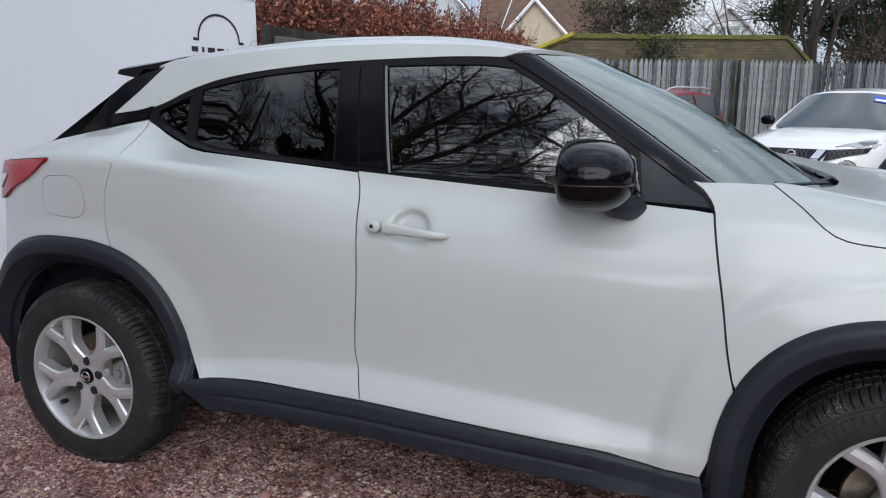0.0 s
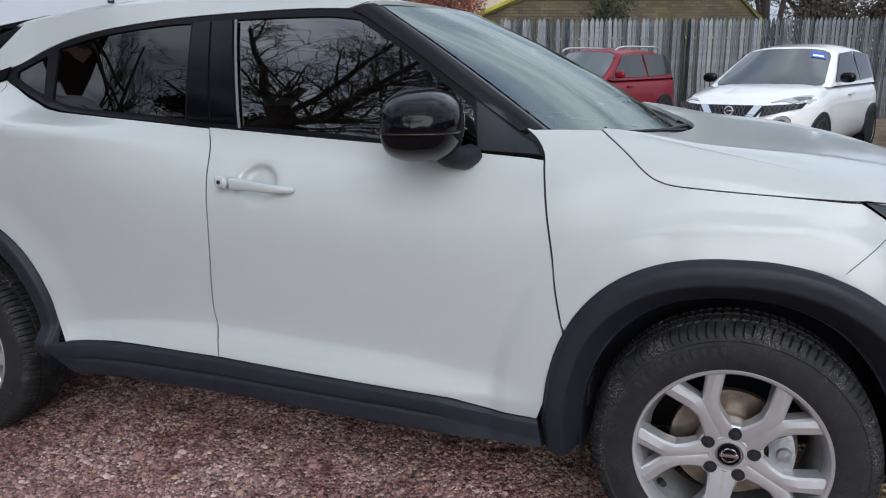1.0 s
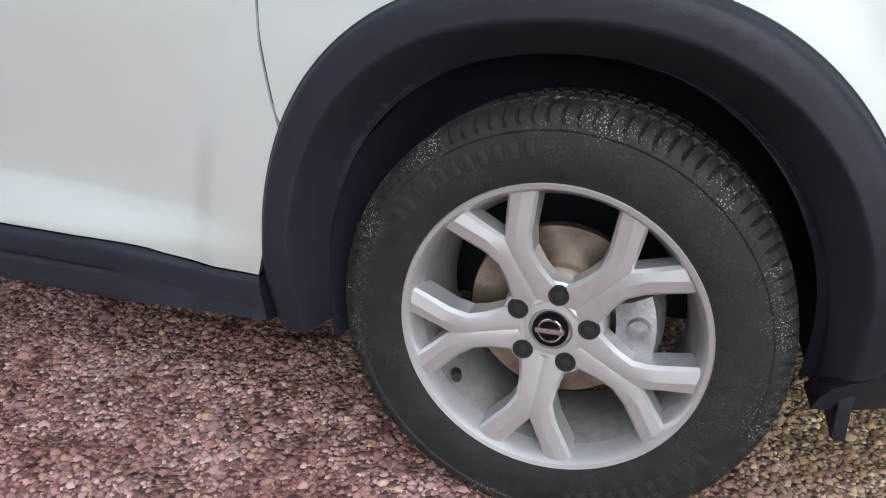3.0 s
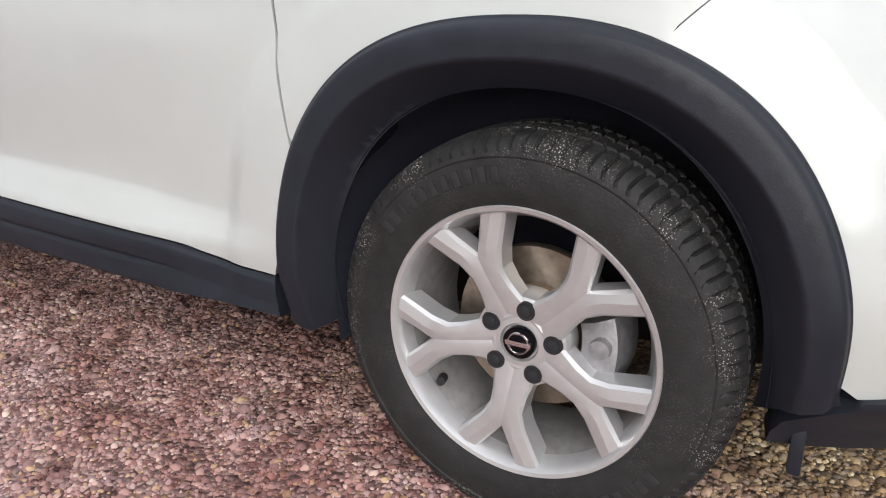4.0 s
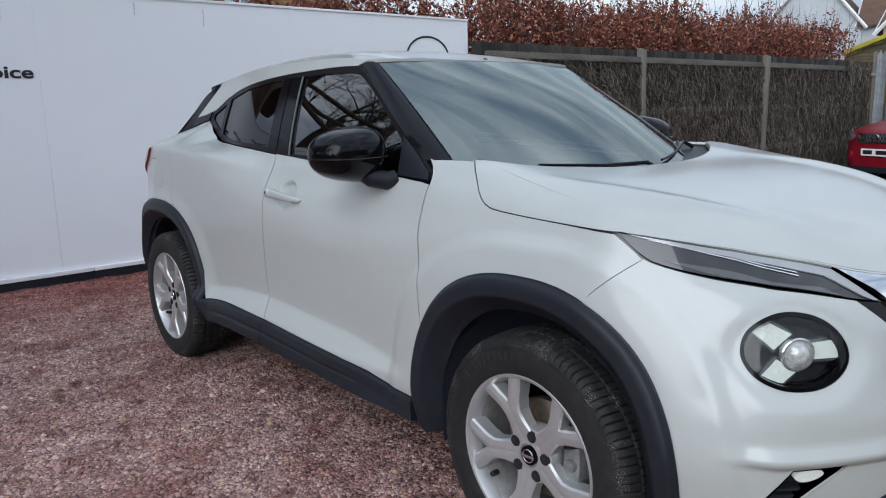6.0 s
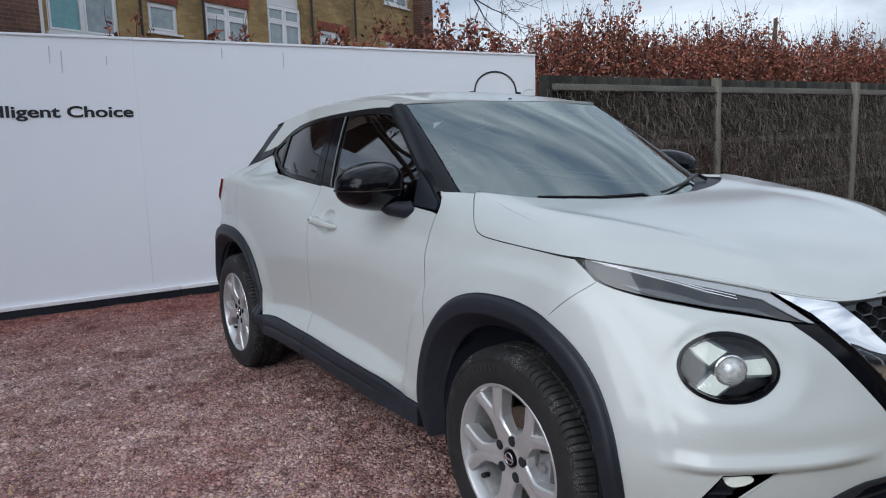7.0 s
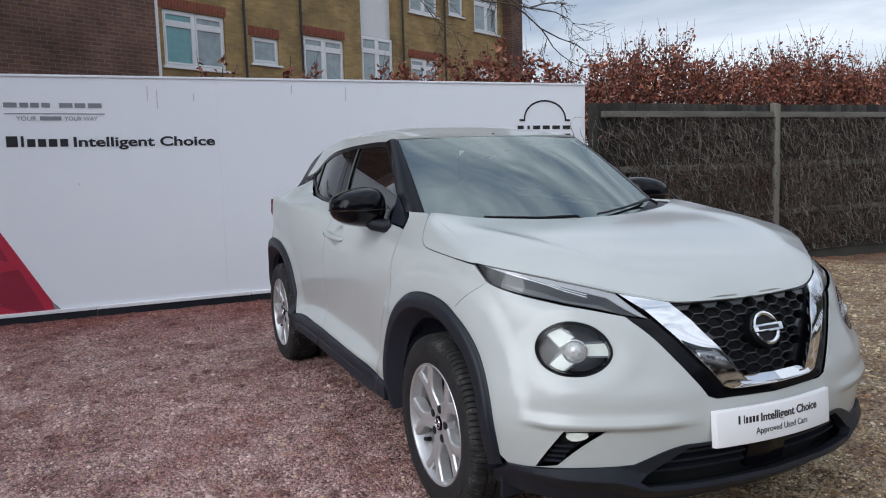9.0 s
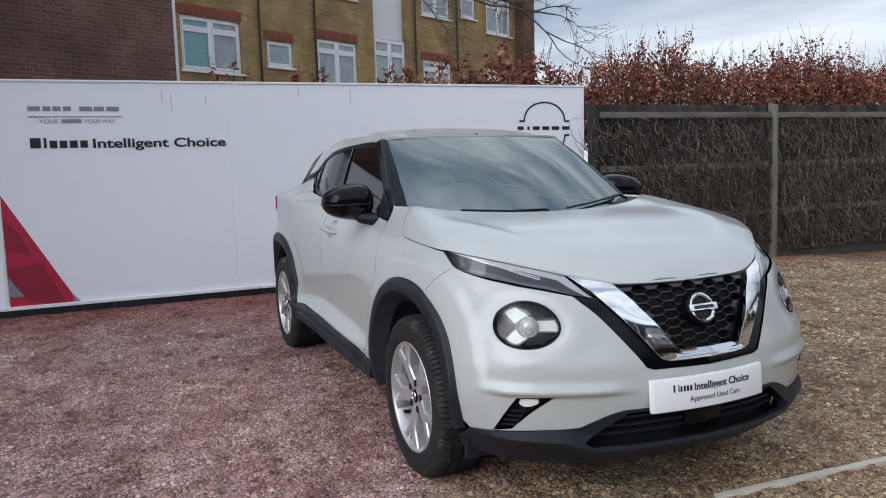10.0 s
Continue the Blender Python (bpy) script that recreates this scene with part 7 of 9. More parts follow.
YELLOW_BRICK = brick_mat("stock brick", ((0.40, 0.285, 0.115), (0.30, 0.20, 0.08)), (0.29, 0.24, 0.17))
BROWN_BRICK = brick_mat("brown brick", ((0.17, 0.090, 0.062), (0.105, 0.056, 0.044)), (0.21, 0.175, 0.15))
RED_BRICK = mat("red arch brick", (0.24, 0.072, 0.045), 0.9, 0, 0.35, 16, bump=0.004, stretch=(4, 1, 1))
UPVC = mat("white plastic frame", (0.78, 0.79, 0.80), 0.35, 0, 0.03, 4)
PANE = mat("curtained window pane", (0.30, 0.36, 0.37), 0.06, 0, 0.25, 1.5, coat=1.0)
TEAL = mat("pane with a teal curtain", (0.16, 0.36, 0.37), 0.06, 0, 0.15, 2, coat=1.0)
PIPE = mat("black drainpipe", (0.02, 0.02, 0.022), 0.5, 0, 0.2, 8)
turn = math.degrees(math.atan2(0.898, -0.44))
flats = thing("flats", "two-tone brick block of flats with white plastic windows", "building", m=pose(-12.57, -0.54, 0, 0, 0, turn))
holes = [(0.0, 1.50, 3.57, 4.73, "pair"), (2.21, 2.98, 3.82, 4.43, "single"), (3.74, 5.10, 3.45, 4.64, "pair"), (7.72, 9.0, 3.4, 4.48, "pair"), (7.72, 9.0, 5.75, 6.9, "pair"), (9.54, 10.28, 5.92, 6.55, "single"), (10.84, 12.2, 5.6, 6.75, "pair"), (2.21, 2.98, 6.0, 6.6, "single"), (0.0, 1.5, 5.75, 6.9, "pair"), (3.74, 5.1, 5.75, 6.9, "pair"), (10.84, 12.2, 3.3, 4.48, "pair")]
WALL_T = 0.25
xs = sorted({-0.25, 5.74, 7.0, 13.0, *[h[0] for h in holes], *[h[1] for h in holes]})
zs = sorted({-0.2, 8.2, *[h[2] for h in holes], *[h[3] for h in holes]})
bm = bmesh.new()


def solid(x, z):
    if 5.74 < x < 7.0:
        return False
    return not any(h[0] < x < h[1] and h[2] < z < h[3] for h in holes)


for i in range(len(xs) - 1):
    j = 0
    while j < len(zs) - 1:
        cx = (xs[i] + xs[i + 1]) / 2
        if not solid(cx, (zs[j] + zs[j + 1]) / 2):
            j += 1
            continue
        k = j
        while k < len(zs) - 1 and solid(cx, (zs[k] + zs[k + 1]) / 2):
            k += 1
        part("wall_panel", box(bmesh.new(), (xs[i], 0, zs[j]), (xs[i + 1], WALL_T, zs[k])), YELLOW_BRICK, flats)
        j = k


def window(x0, x1, z0, z1, kind, teal=False):
    w = new("window")
    w.parent = flats
    w.matrix_local = pose(x0, 0.07, z0)
    W, H = x1 - x0, z1 - z0
    bm = bmesh.new()
    t = 0.055
    box(bm, (0, -0.02, 0), (W, 0.05, t), 0.006), box(bm, (0, -0.02, H - t), (W, 0.05, H), 0.006)
    box(bm, (0, -0.02, t), (t, 0.05, H - t), 0.006), box(bm, (W - t, -0.02, t), (W, 0.05, H - t), 0.006)
    cols = [(t, W - t)]
    if kind == "pair":
        box(bm, (W / 2 - t * 0.6, -0.02, t), (W / 2 + t * 0.6, 0.05, H - t), 0.006)
        cols = [(t, W / 2 - t * 0.6), (W / 2 + t * 0.6, W - t)]
    part("window_frame", bm, UPVC, w)
    for n_, (a, b) in enumerate(cols):
        bm = bmesh.new()
        s, zt = 0.04, H * 0.74
        if kind == "pair":
            box(bm, (a, -0.03, zt), (b, 0.04, zt + 0.05), 0.005)
            for p, q in ((t, zt), (zt + 0.05, H - t)):
                box(bm, (a, -0.032, p), (a + s, 0.03, q), 0.004), box(bm, (b - s, -0.032, p), (b, 0.03, q), 0.004)
                box(bm, (a + s, -0.032, p), (b - s, 0.03, p + s), 0.004), box(bm, (a + s, -0.032, q - s), (b - s, 0.03, q), 0.004)
        else:
            box(bm, (a, -0.03, t), (a + s, 0.04, H - t), 0.004), box(bm, (b - s, -0.03, t), (b, 0.04, H - t), 0.004)
            box(bm, (a + s, -0.03, t), (b - s, 0.04, t + s), 0.004), box(bm, (a + s, -0.03, H - t - s), (b - s, 0.04, H - t), 0.004)
        part("sash", bm, UPVC, w)
        bm = box(bmesh.new(), (a + 0.01, 0.0, t), (b - 0.01, 0.012, H - t))
        part("pane", bm, TEAL if teal and n_ == 0 else PANE, w)
    bm = box(bmesh.new(), (-0.06, -0.13, -0.05), (W + 0.06, 0.05, -0.002), 0.008)
    part("sill_board", bm, UPVC, w)
    return w


for x0, x1, z0, z1, kind in holes:
    window(x0, x1, z0, z1, kind, x0 == 0.0)
    for k in range(int((x1 - x0 + 0.2) / 0.075)):
        x = x0 - 0.10 + 0.075 * k
        if 5.6 < x < 7.05:
            continue
        bm = box(bmesh.new(), (x + 0.005, -0.008, z1 + 0.012), (x + 0.070, 0.02, z1 + 0.225), 0.003)
        part("brick", bm, RED_BRICK, flats)
# stair bay: white panels over a tall window
bm = box(bmesh.new(), (5.75, 0.10, 4.90), (6.99, 0.18, 8.2), 0.01)
part("bay_panel", bm, UPVC, flats)
window(5.75, 6.99, 3.3, 4.88, "pair")
bm = box(bmesh.new(), (5.75, 0.06, -0.2), (6.99, 0.2, 3.25), 0.01)
part("bay_panel", bm, UPVC, flats)
for x in (1.98, 3.64, 7.35, 9.25):
    bm = tube(bmesh.new(), [(x, -0.07, 0), (x, -0.07, 8.2)], 0.030, sides=8)
    part("drainpipe", bm, PIPE, flats)
bm = box(bmesh.new(), (-0.25, 0.24, 0), (13.0, 9.0, 8.2))
part("building_core", bm, BROWN_BRICK, flats)
bm = box(bmesh.new(), (12.45, -0.35, -0.2), (13.1, 0.3, 8.4))
part("brick_pier", bm, BROWN_BRICK, flats)
bm = box(bmesh.new(), (-4.1, -0.35, -0.2), (-0.36, 2.0, 8.3))
part("brick_wing", bm, BROWN_BRICK, flats, "dark brown brick wing")
bm = box(bmesh.new(), (-0.355, -0.30, -0.2), (-0.26, -0.005, 8.2), 0.01)
part("corner_board", bm, UPVC, flats)
bm = box(bmesh.new(), (-4.5, -0.7, 8.2), (13.3, 9.3, 8.5), 0.02)
part("roof_slab", bm, mat("grey roofing felt", (0.13, 0.13, 0.14), 0.9, 0, 0.3, 3), flats)
# ---- palisade fence, mossy wall, houses, trees ----
STEEL_GREY = islands("galvanised pale", [(0.27, 0.285, 0.305), (0.29, 0.305, 0.325), (0.255, 0.27, 0.285)], 0.8, 0, True, 6)
pal = thing("palisade", "grey galvanised steel palisade fence with pointed pales", "fence", m=pose(-2.9, 13.2, -0.12, 0, 0, math.degrees(math.atan2(0.52, 1))))
bm = bmesh.new()
prof = [(-0.045, 0.0), (-0.029, -0.009), (-0.011, -0.009), (0.0, -0.003), (0.011, -0.009), (0.029, -0.009), (0.045, 0.0)]
rows = [[bm.verts.new((x, y, z)) for x, y in prof] for z in (0.05, 2.24)]
tips = [bm.verts.new((x, y, 2.24 + 0.11 * (1 - abs(x) / 0.046) ** 0.6)) for x, y in prof]
rows.append(tips)
for a, b in zip(rows, rows[1:]):
    for k in range(6):
        bm.faces.new((a[k], a[k + 1], b[k + 1], b[k]))
bmesh.ops.solidify(bm, geom=list(bm.faces), thickness=0.003)
pale = bpy.data.meshes.new("pale")
bm.to_mesh(pale)
bm.free()
pale.materials.append(STEEL_GREY)
rp_ = random.Random(2)
for k in range(98):
    ob = new("pale", pale)
    ob.parent = pal
    ob.matrix_local = pose(0.1 + 0.107 * k, 0, rp_.uniform(-0.012, 0.012), 0, rp_.uniform(-0.5, 0.5), 0)
for z in (0.45, 1.92):
    bm = box(bmesh.new(), (0, 0.012, z - 0.025), (10.6, 0.05, z + 0.025), 0.004)
    part("rail", bm, mat("galvanised rail", (0.20, 0.21, 0.22), 0.5, 0.3, 0.2, 8), pal)
for x in (0.05, 2.8, 5.6, 8.4):
    bm = box(bmesh.new(), (x - 0.03, 0.05, 0), (x + 0.03, 0.11, 2.34), 0.004)
    part("fence_post", bm, POST, pal)

MOSS = brick_mat("mossy brick", ((0.125, 0.10, 0.055), (0.075, 0.062, 0.04)), (0.06, 0.056, 0.036))
nm, lm = MOSS.node_tree.nodes, MOSS.node_tree.links
pm = nm["Principled BSDF"]
old = pm.inputs["Base Color"].links[0].from_socket
co, nz, rm, mx = nm.new("ShaderNodeTexCoord"), nm.new("ShaderNodeTexNoise"), nm.new("ShaderNodeMapRange"), nm.new("ShaderNodeMix")
mx.data_type = "RGBA"
nz.inputs["Scale"].default_value, nz.inputs["Detail"].default_value = 1.7, 8
rm.inputs["From Min"].default_value, rm.inputs["From Max"].default_value = 0.52, 0.64
lm.new(co.outputs["Object"], nz.inputs["Vector"])
lm.new(nz.outputs["Fac"], rm.inputs["Value"])
lm.new(rm.outputs["Result"], mx.inputs["Factor"])
lm.new(old, mx.inputs["A"])
mx.inputs["B"].default_value = (0.085, 0.085, 0.018, 1)
lm.new(mx.outputs["Result"], pm.inputs["Base Color"])
MOSS_TOP = mat("moss", (0.085, 0.082, 0.03), 0.95, 0, 0.4, 5, bump=0.02, fine=30, tint=(0.17, 0.165, 0.03))
wall = thing("garden_wall", "old brick wall with a mossy top and sloping ends", "wall", m=pose(-4.2, 15.6, -0.12, 0, 0, math.degrees(math.atan2(0.52, 1))))
k_ = 1.127
out = [(-0.2, 0), (7.35 * k_, 0), (6.95 * k_, 2.33), (6.2 * k_, 3.08), (1.15 * k_, 3.05), (-0.1, 2.50)]
bm = bmesh.new()
a = [bm.verts.new((x, 0, z)) for x, z in out]
b = [bm.verts.new((x, 0.35, z)) for x, z in out]
bm.faces.new(a), bm.faces.new(b[::-1])
for i in range(6):
    bm.faces.new((a[i], b[i], b[(i + 1) % 6], a[(i + 1) % 6]))
part("brickwork", bm, MOSS, wall)
for p, q in ((2, 3), (3, 4), (4, 5)):
    (x0, z0), (x1, z1) = out[p], out[q]
    bm = bmesh.new()
    n = 40
    rows = []
    for k in range(n + 1):
        t = k / n
        x, z = x0 + (x1 - x0) * t, z0 + (z1 - z0) * t
        h = 0.05 + 0.03 * noise.noise(Vector((x * 5, 0, z * 5)))
        rows.append([bm.verts.new(v) for v in ((x, -0.06, z - 0.03 - h), (x, -0.07, z + h * 0.5), (x, 0.15, z + h), (x, 0.40, z))])
    for r0, r1 in zip(rows, rows[1:]):
        for i in range(3):
            bm.faces.new((r0[i], r1[i], r1[i + 1], r0[i + 1]))
    part("moss_coping", bm, MOSS_TOP, wall)
bm = bmesh.new()
box(bm, (-0.02, -0.10, -0.045), (1.55, 0.02, 0.045), 0.01)
ob = part("coping_edge", bm, mat("yellow moss on the coping", (0.30, 0.265, 0.03), 0.9, 0, 0.35, 8), wall)
ob.matrix_local = pose(-0.15, -0.03, 2.50, 0, -22.0, 0)

TILE = mat("brown roof tiles", (0.115, 0.068, 0.046), 0.9, 0, 0.35, 7, bump=0.03, fine=14, stretch=(1, 1, 3))
CREAM = mat("cream render", (0.46, 0.40, 0.30), 0.9, 0, 0.12, 2)
PALE = mat("pale grey render", (0.42, 0.45, 0.48), 0.85, 0, 0.12, 2)
WHITE_R = mat("white render", (0.62, 0.63, 0.65), 0.85, 0, 0.1, 2)


def house(label, at, turn, w, d, eave, ridge, wall_m, gable=True, windows=()):
    """Gabled house: walls, two roof slopes with verges, windows on the gable."""
    h = thing("house", label, "house", m=pose(*at, 0, 0, turn))
    bm = bmesh.new()
    p = [(-w / 2, -0.8), (w / 2, -0.8), (w / 2, eave), (0, ridge), (-w / 2, eave)]
    a, b = [bm.verts.new((x, 0, z)) for x, z in p], [bm.verts.new((x, d, z)) for x, z in p]
    bm.faces.new(a), bm.faces.new(b[::-1])
    for i in range(5):
        bm.faces.new((a[i], b[i], b[(i + 1) % 5], a[(i + 1) % 5]))
    part("wall", bm, wall_m, h)
    for s in (-1, 1):
        bm = bmesh.new()
        x1, z1 = s * (w / 2 + 0.3), eave - 0.3 * (ridge - eave) / (w / 2)
        c = [(0, -0.25, ridge + 0.14), (x1, -0.25, z1 + 0.14), (x1, d + 0.25, z1 + 0.14), (0, d + 0.25, ridge + 0.14)]
        v0, v1 = [bm.verts.new(q) for q in c], [bm.verts.new((q[0], q[1], q[2] - 0.12)) for q in c]
        bm.faces.new(v0), bm.faces.new(v1[::-1])
        for i in range(4):
            bm.faces.new((v0[i], v1[i], v1[(i + 1) % 4], v0[(i + 1) % 4]))
        part("roof", bm, TILE, h)
        bm = bmesh.new()
        tube(bm, [(0, -0.27, ridge + 0.02), (x1, -0.27, z1 + 0.02)], 0.09, sides=4)
        part("verge", bm, UPVC, h)
    for x, z, ww, hh in windows:
        bm = box(bmesh.new(), (x - ww / 2, -0.05, z), (x + ww / 2, 0.05, z + hh), 0.01)
        f = part("window", bm, UPVC, h)
        for k in (-1, 1):
            bm = box(bmesh.new(), (x + k * ww * 0.23 - ww * 0.19, -0.065, z + 0.08), (x + k * ww * 0.23 + ww * 0.19, -0.05, z + hh - 0.08))
            part("pane", bm, PANE, f)
        bm = box(bmesh.new(), (x - ww / 2 - 0.12, -0.09, z + hh), (x + ww / 2 + 0.12, 0.05, z + hh + 0.2), 0.01)
        part("lintel", bm, UPVC, h)
    return h


house("cream rendered gable house with a brown tiled roof", (-9.0, 35.8, 0.15), 0, 3.3, 5.0, 4.45, 6.2, CREAM)
house("long brown tiled house behind the garden wall", (-11.0, 40.5, 0.2), -90, 7, 5.4, 4.6, 7.6, CREAM)
house("white rendered house among trees", (0.3, 37, 0.15), 8, 3.4, 7, 4.0, 5.6, WHITE_R, windows=((0, 4.0, 1.4, 0.8),))
house("grey rendered house with white windows", (-17.5, 44.0, -0.2), 12, 5.4, 5, 6.0, 9.3, PALE, windows=((0.1, 3.4, 2.1, 1.6),))
house("grey rendered wing under a brown tiled roof", (-15.5, 47.6, -0.2), -78, 6.0, 5.0, 6.0, 8.9, PALE)
bm = tube(bmesh.new(), [(-17.5, 29.6, -0.2), (-17.5, 29.6, 6.5)], 0.11, 0.09, 8)
tagged(part("telegraph_pole", bm, TWIG), "dark wooden telegraph pole behind the hedge", "pole")

DARK_BARK = mat("dark brown bark", (0.040, 0.030, 0.025), 0.95, 0, 0.4, 12, bump=0.01, fine=40, stretch=(2, 2, 0.6))
BARK = mat("grey-brown bark", (0.10, 0.080, 0.062), 0.95, 0, 0.4, 12, bump=0.01, fine=40, stretch=(2, 2, 0.6))


def bare_tree(label, at, height, seed, spread=0.9, levels=5, first=0.25, trunk_r=0.16, lean=(0, 0), kids=3, bark=None):
    """Leafless tree: tapered trunk, limbs that fork again and again down to fine twigs."""
    r = random.Random(seed)
    t = thing("bare_tree", label, "tree", m=Matrix.Translation(at))
    trunk, crown = bmesh.new(), bmesh.new()

    def grow(bm, p, d, length, rad, level):
        n = 5 if level < 3 else 4
        pts = [p]
        for k in range(n):
            d = (d + Vector((r.uniform(-1, 1), r.uniform(-1, 1), r.uniform(-0.6, 0.9))) * (0.10 + 0.05 * level)).normalized()
            pts.append(pts[-1] + d * length / n)
        tube(bm, pts, rad, rad * 0.55, 8 if level == 0 else 5 if level < 3 else 3, cap=False)
        if level >= levels:
            return
        for k in range(kids + (level > 0) + (level > 2)):
            q = r.uniform(first if level == 0 else 0.25, 1.0)
            i = min(n - 1, int(q * n))
            base = pts[i].lerp(pts[i + 1], q * n - i)
            side = d.orthogonal().normalized()
            side.rotate(Matrix.Rotation(r.uniform(0, 6.28), 3, d))
            nd = (d * r.uniform(0.5, 1.0) + side * r.uniform(0.6, 1.2) * spread).normalized()
            grow(crown, base, nd, length * r.uniform(0.52, 0.74), rad * r.uniform(0.40, 0.58) * (1 - 0.3 * q), level + 1)
    grow(trunk, Vector((0, 0, -0.1)), Vector((lean[0], lean[1], 1)).normalized(), height * 0.62, trunk_r, 0)
    part("trunk", trunk, bark or BARK, t)
    part("crown", crown, bark or BARK, t)
    return t


def limb_tree(label, at, limbs, seed, rad=0.26, height=7.0, lean=(0, 0)):
    """Old spreading tree: a stout trunk and long level limbs, forking to a net of fine twigs. limbs: (start height, heading, rise, length)."""
    r = random.Random(seed)
    t = thing("bare_tree", label, "tree", m=Matrix.Translation(at))
    trunk, crown = bmesh.new(), bmesh.new()
    stem = [Vector((lean[0] * k / 6 + 0.06 * r.uniform(-1, 1), lean[1] * k / 6 + 0.06 * r.uniform(-1, 1), -0.1 + height * k / 6)) for k in range(7)]
    tube(trunk, stem, rad, rad * 0.35, 10, cap=False)

    def grow(p, d, length, rad, level):
        n = (9, 6, 5, 4)[level]
        pts = [p]
        for k in range(n):
            d = (d + Vector((r.uniform(-1, 1), r.uniform(-1, 1), r.uniform(-0.8, 0.8))) * (0.16, 0.20, 0.24, 0.30)[level]).normalized()
            pts.append(pts[-1] + d * length / n)
        tube(crown, pts, rad, max(0.0035, rad * 0.35), (7, 5, 4, 3)[level], cap=False)
        if level == 3:
            return
        for k in range((11, 10, 9)[level]):
            q = r.uniform(0.12, 0.98)
            i = min(n - 1, int(q * n))
            dd = (pts[i + 1] - pts[i]).normalized()
            side = dd.orthogonal().normalized()
            side.rotate(Matrix.Rotation(r.uniform(0, 6.28), 3, dd))
            nd = (dd * r.uniform(0.6, 1.0) + side * r.uniform(0.5, 1.1)).normalized()
            grow(pts[i].lerp(pts[i + 1], q * n - i), nd, length * r.uniform(0.32, 0.52), max(0.006, rad * (0.34, 0.36, 0.42)[level] * (1.15 - 0.5 * q)), level + 1)
    for z, heading, rise, length in limbs:
        k = min(5, int((z + 0.1) / height * 6))
        d = Vector((math.cos(radians(heading)) * math.cos(radians(rise)), math.sin(radians(heading)) * math.cos(radians(rise)), math.sin(radians(rise))))
        grow(stem[k].lerp(stem[k + 1], (z + 0.1) / height * 6 - k), d, length, rad * r.uniform(0.30, 0.42), 0)
    part("trunk", trunk, BARK, t)
    part("crown", crown, BARK, t)
    return t


# the trees over the camera's side of the yard show in the car's windows
limb_tree("old spreading leafless tree at the yard's open side", (-4.4, -7.4, 0), ((2.6, 5, 8, 5.0), (3.3, -8, 22, 5.2), (4.0, 10, 35, 4.8), (4.6, -12, 50, 4.5), (3.0, 172, 18, 4.4), (4.2, 190, 40, 4.4), (5.2, 20, 66, 3.8), (5.4, 160, 62, 3.8), (3.6, 2, 15, 5.4), (4.4, -4, 30, 5.2), (3.8, 14, 26, 4.6)), 21)
limb_tree("old spreading leafless tree at the yard's open side", (0.9, -7.9, 0), ((3.0, 178, 14, 4.4), (3.8, 186, 30, 4.4), (4.6, 172, 48, 4.2), (5.2, 180, 68, 3.6), (3.4, 0, 30, 3.4)), 33, 0.2)
limb_tree("old spreading leafless tree at the yard's open side", (-11.5, -6.9, 0), ((3.2, 8, 14, 4.6), (4.2, -6, 30, 4.6), (5.0, 12, 46, 4.4), (3.6, 175, 25, 3.6), (5.6, 0, 70, 3.6), (5.0, -80, 40, 3.4)), 47)


def overhang_tree(label, at, limbs, seed, height=6.5):
    """A leafless tree whose long limbs reach over the hoarding. limbs: lists of points from the trunk."""
    r = random.Random(seed)
    t = thing("bare_tree", label, "tree", m=Matrix.Translation(at))
    trunk, crown = bmesh.new(), bmesh.new()
    tube(trunk, [(0.05 * r.uniform(-1, 1), 0.05 * r.uniform(-1, 1), -0.1 + height * k / 6) for k in range(7)], 0.2, 0.06, 10, cap=False)

    def twig(p, d, length, rad, level):
        pts = [p]
        for k in range(6):
            d = (d + Vector((r.uniform(-1, 1), r.uniform(-1, 1), r.uniform(-1, 1))) * 0.22).normalized()
            pts.append(pts[-1] + d * length / 6)
        tube(crown, pts, rad, max(0.003, rad * 0.4), 4 if level < 2 else 3, cap=False)
        if level < 3:
            for k in range((6, 5, 4)[level]):
                i = r.randrange(1, 6)
                side = d.orthogonal().normalized()
                side.rotate(Matrix.Rotation(r.uniform(0, 6.28), 3, d))
                twig(pts[i], ((pts[i] - pts[i - 1]).normalized() + side * r.uniform(0.4, 0.9)).normalized(), length * r.uniform(0.35, 0.6), max(0.004, rad * 0.55), level + 1)
    for line in limbs:
        pts = [Vector(tuple(float(c) for c in q)) + Vector((r.uniform(-1, 1), r.uniform(-1, 1), r.uniform(-1, 1))) * 0.05 for q in curve(*line, step=0.35)] + [Vector(line[-1])]
        tube(crown, pts, 0.055, 0.010, 6, cap=False)
        for i in range(4, len(pts) - 1, 2):
            d = (pts[i + 1] - pts[i]).normalized()
            side = Vector((r.uniform(-0.7, 0.7), 0, r.uniform(-0.5, 1.0)))
            twig(pts[i], (d + side * 0.8).normalized(), r.uniform(0.7, 1.5), 0.014, 1)
        twig(pts[-1], (pts[-1] - pts[-2]).normalized(), 1.0, 0.010, 1)
    part("trunk", trunk, BARK, t)
    part("crown", crown, BARK, t)
    return t


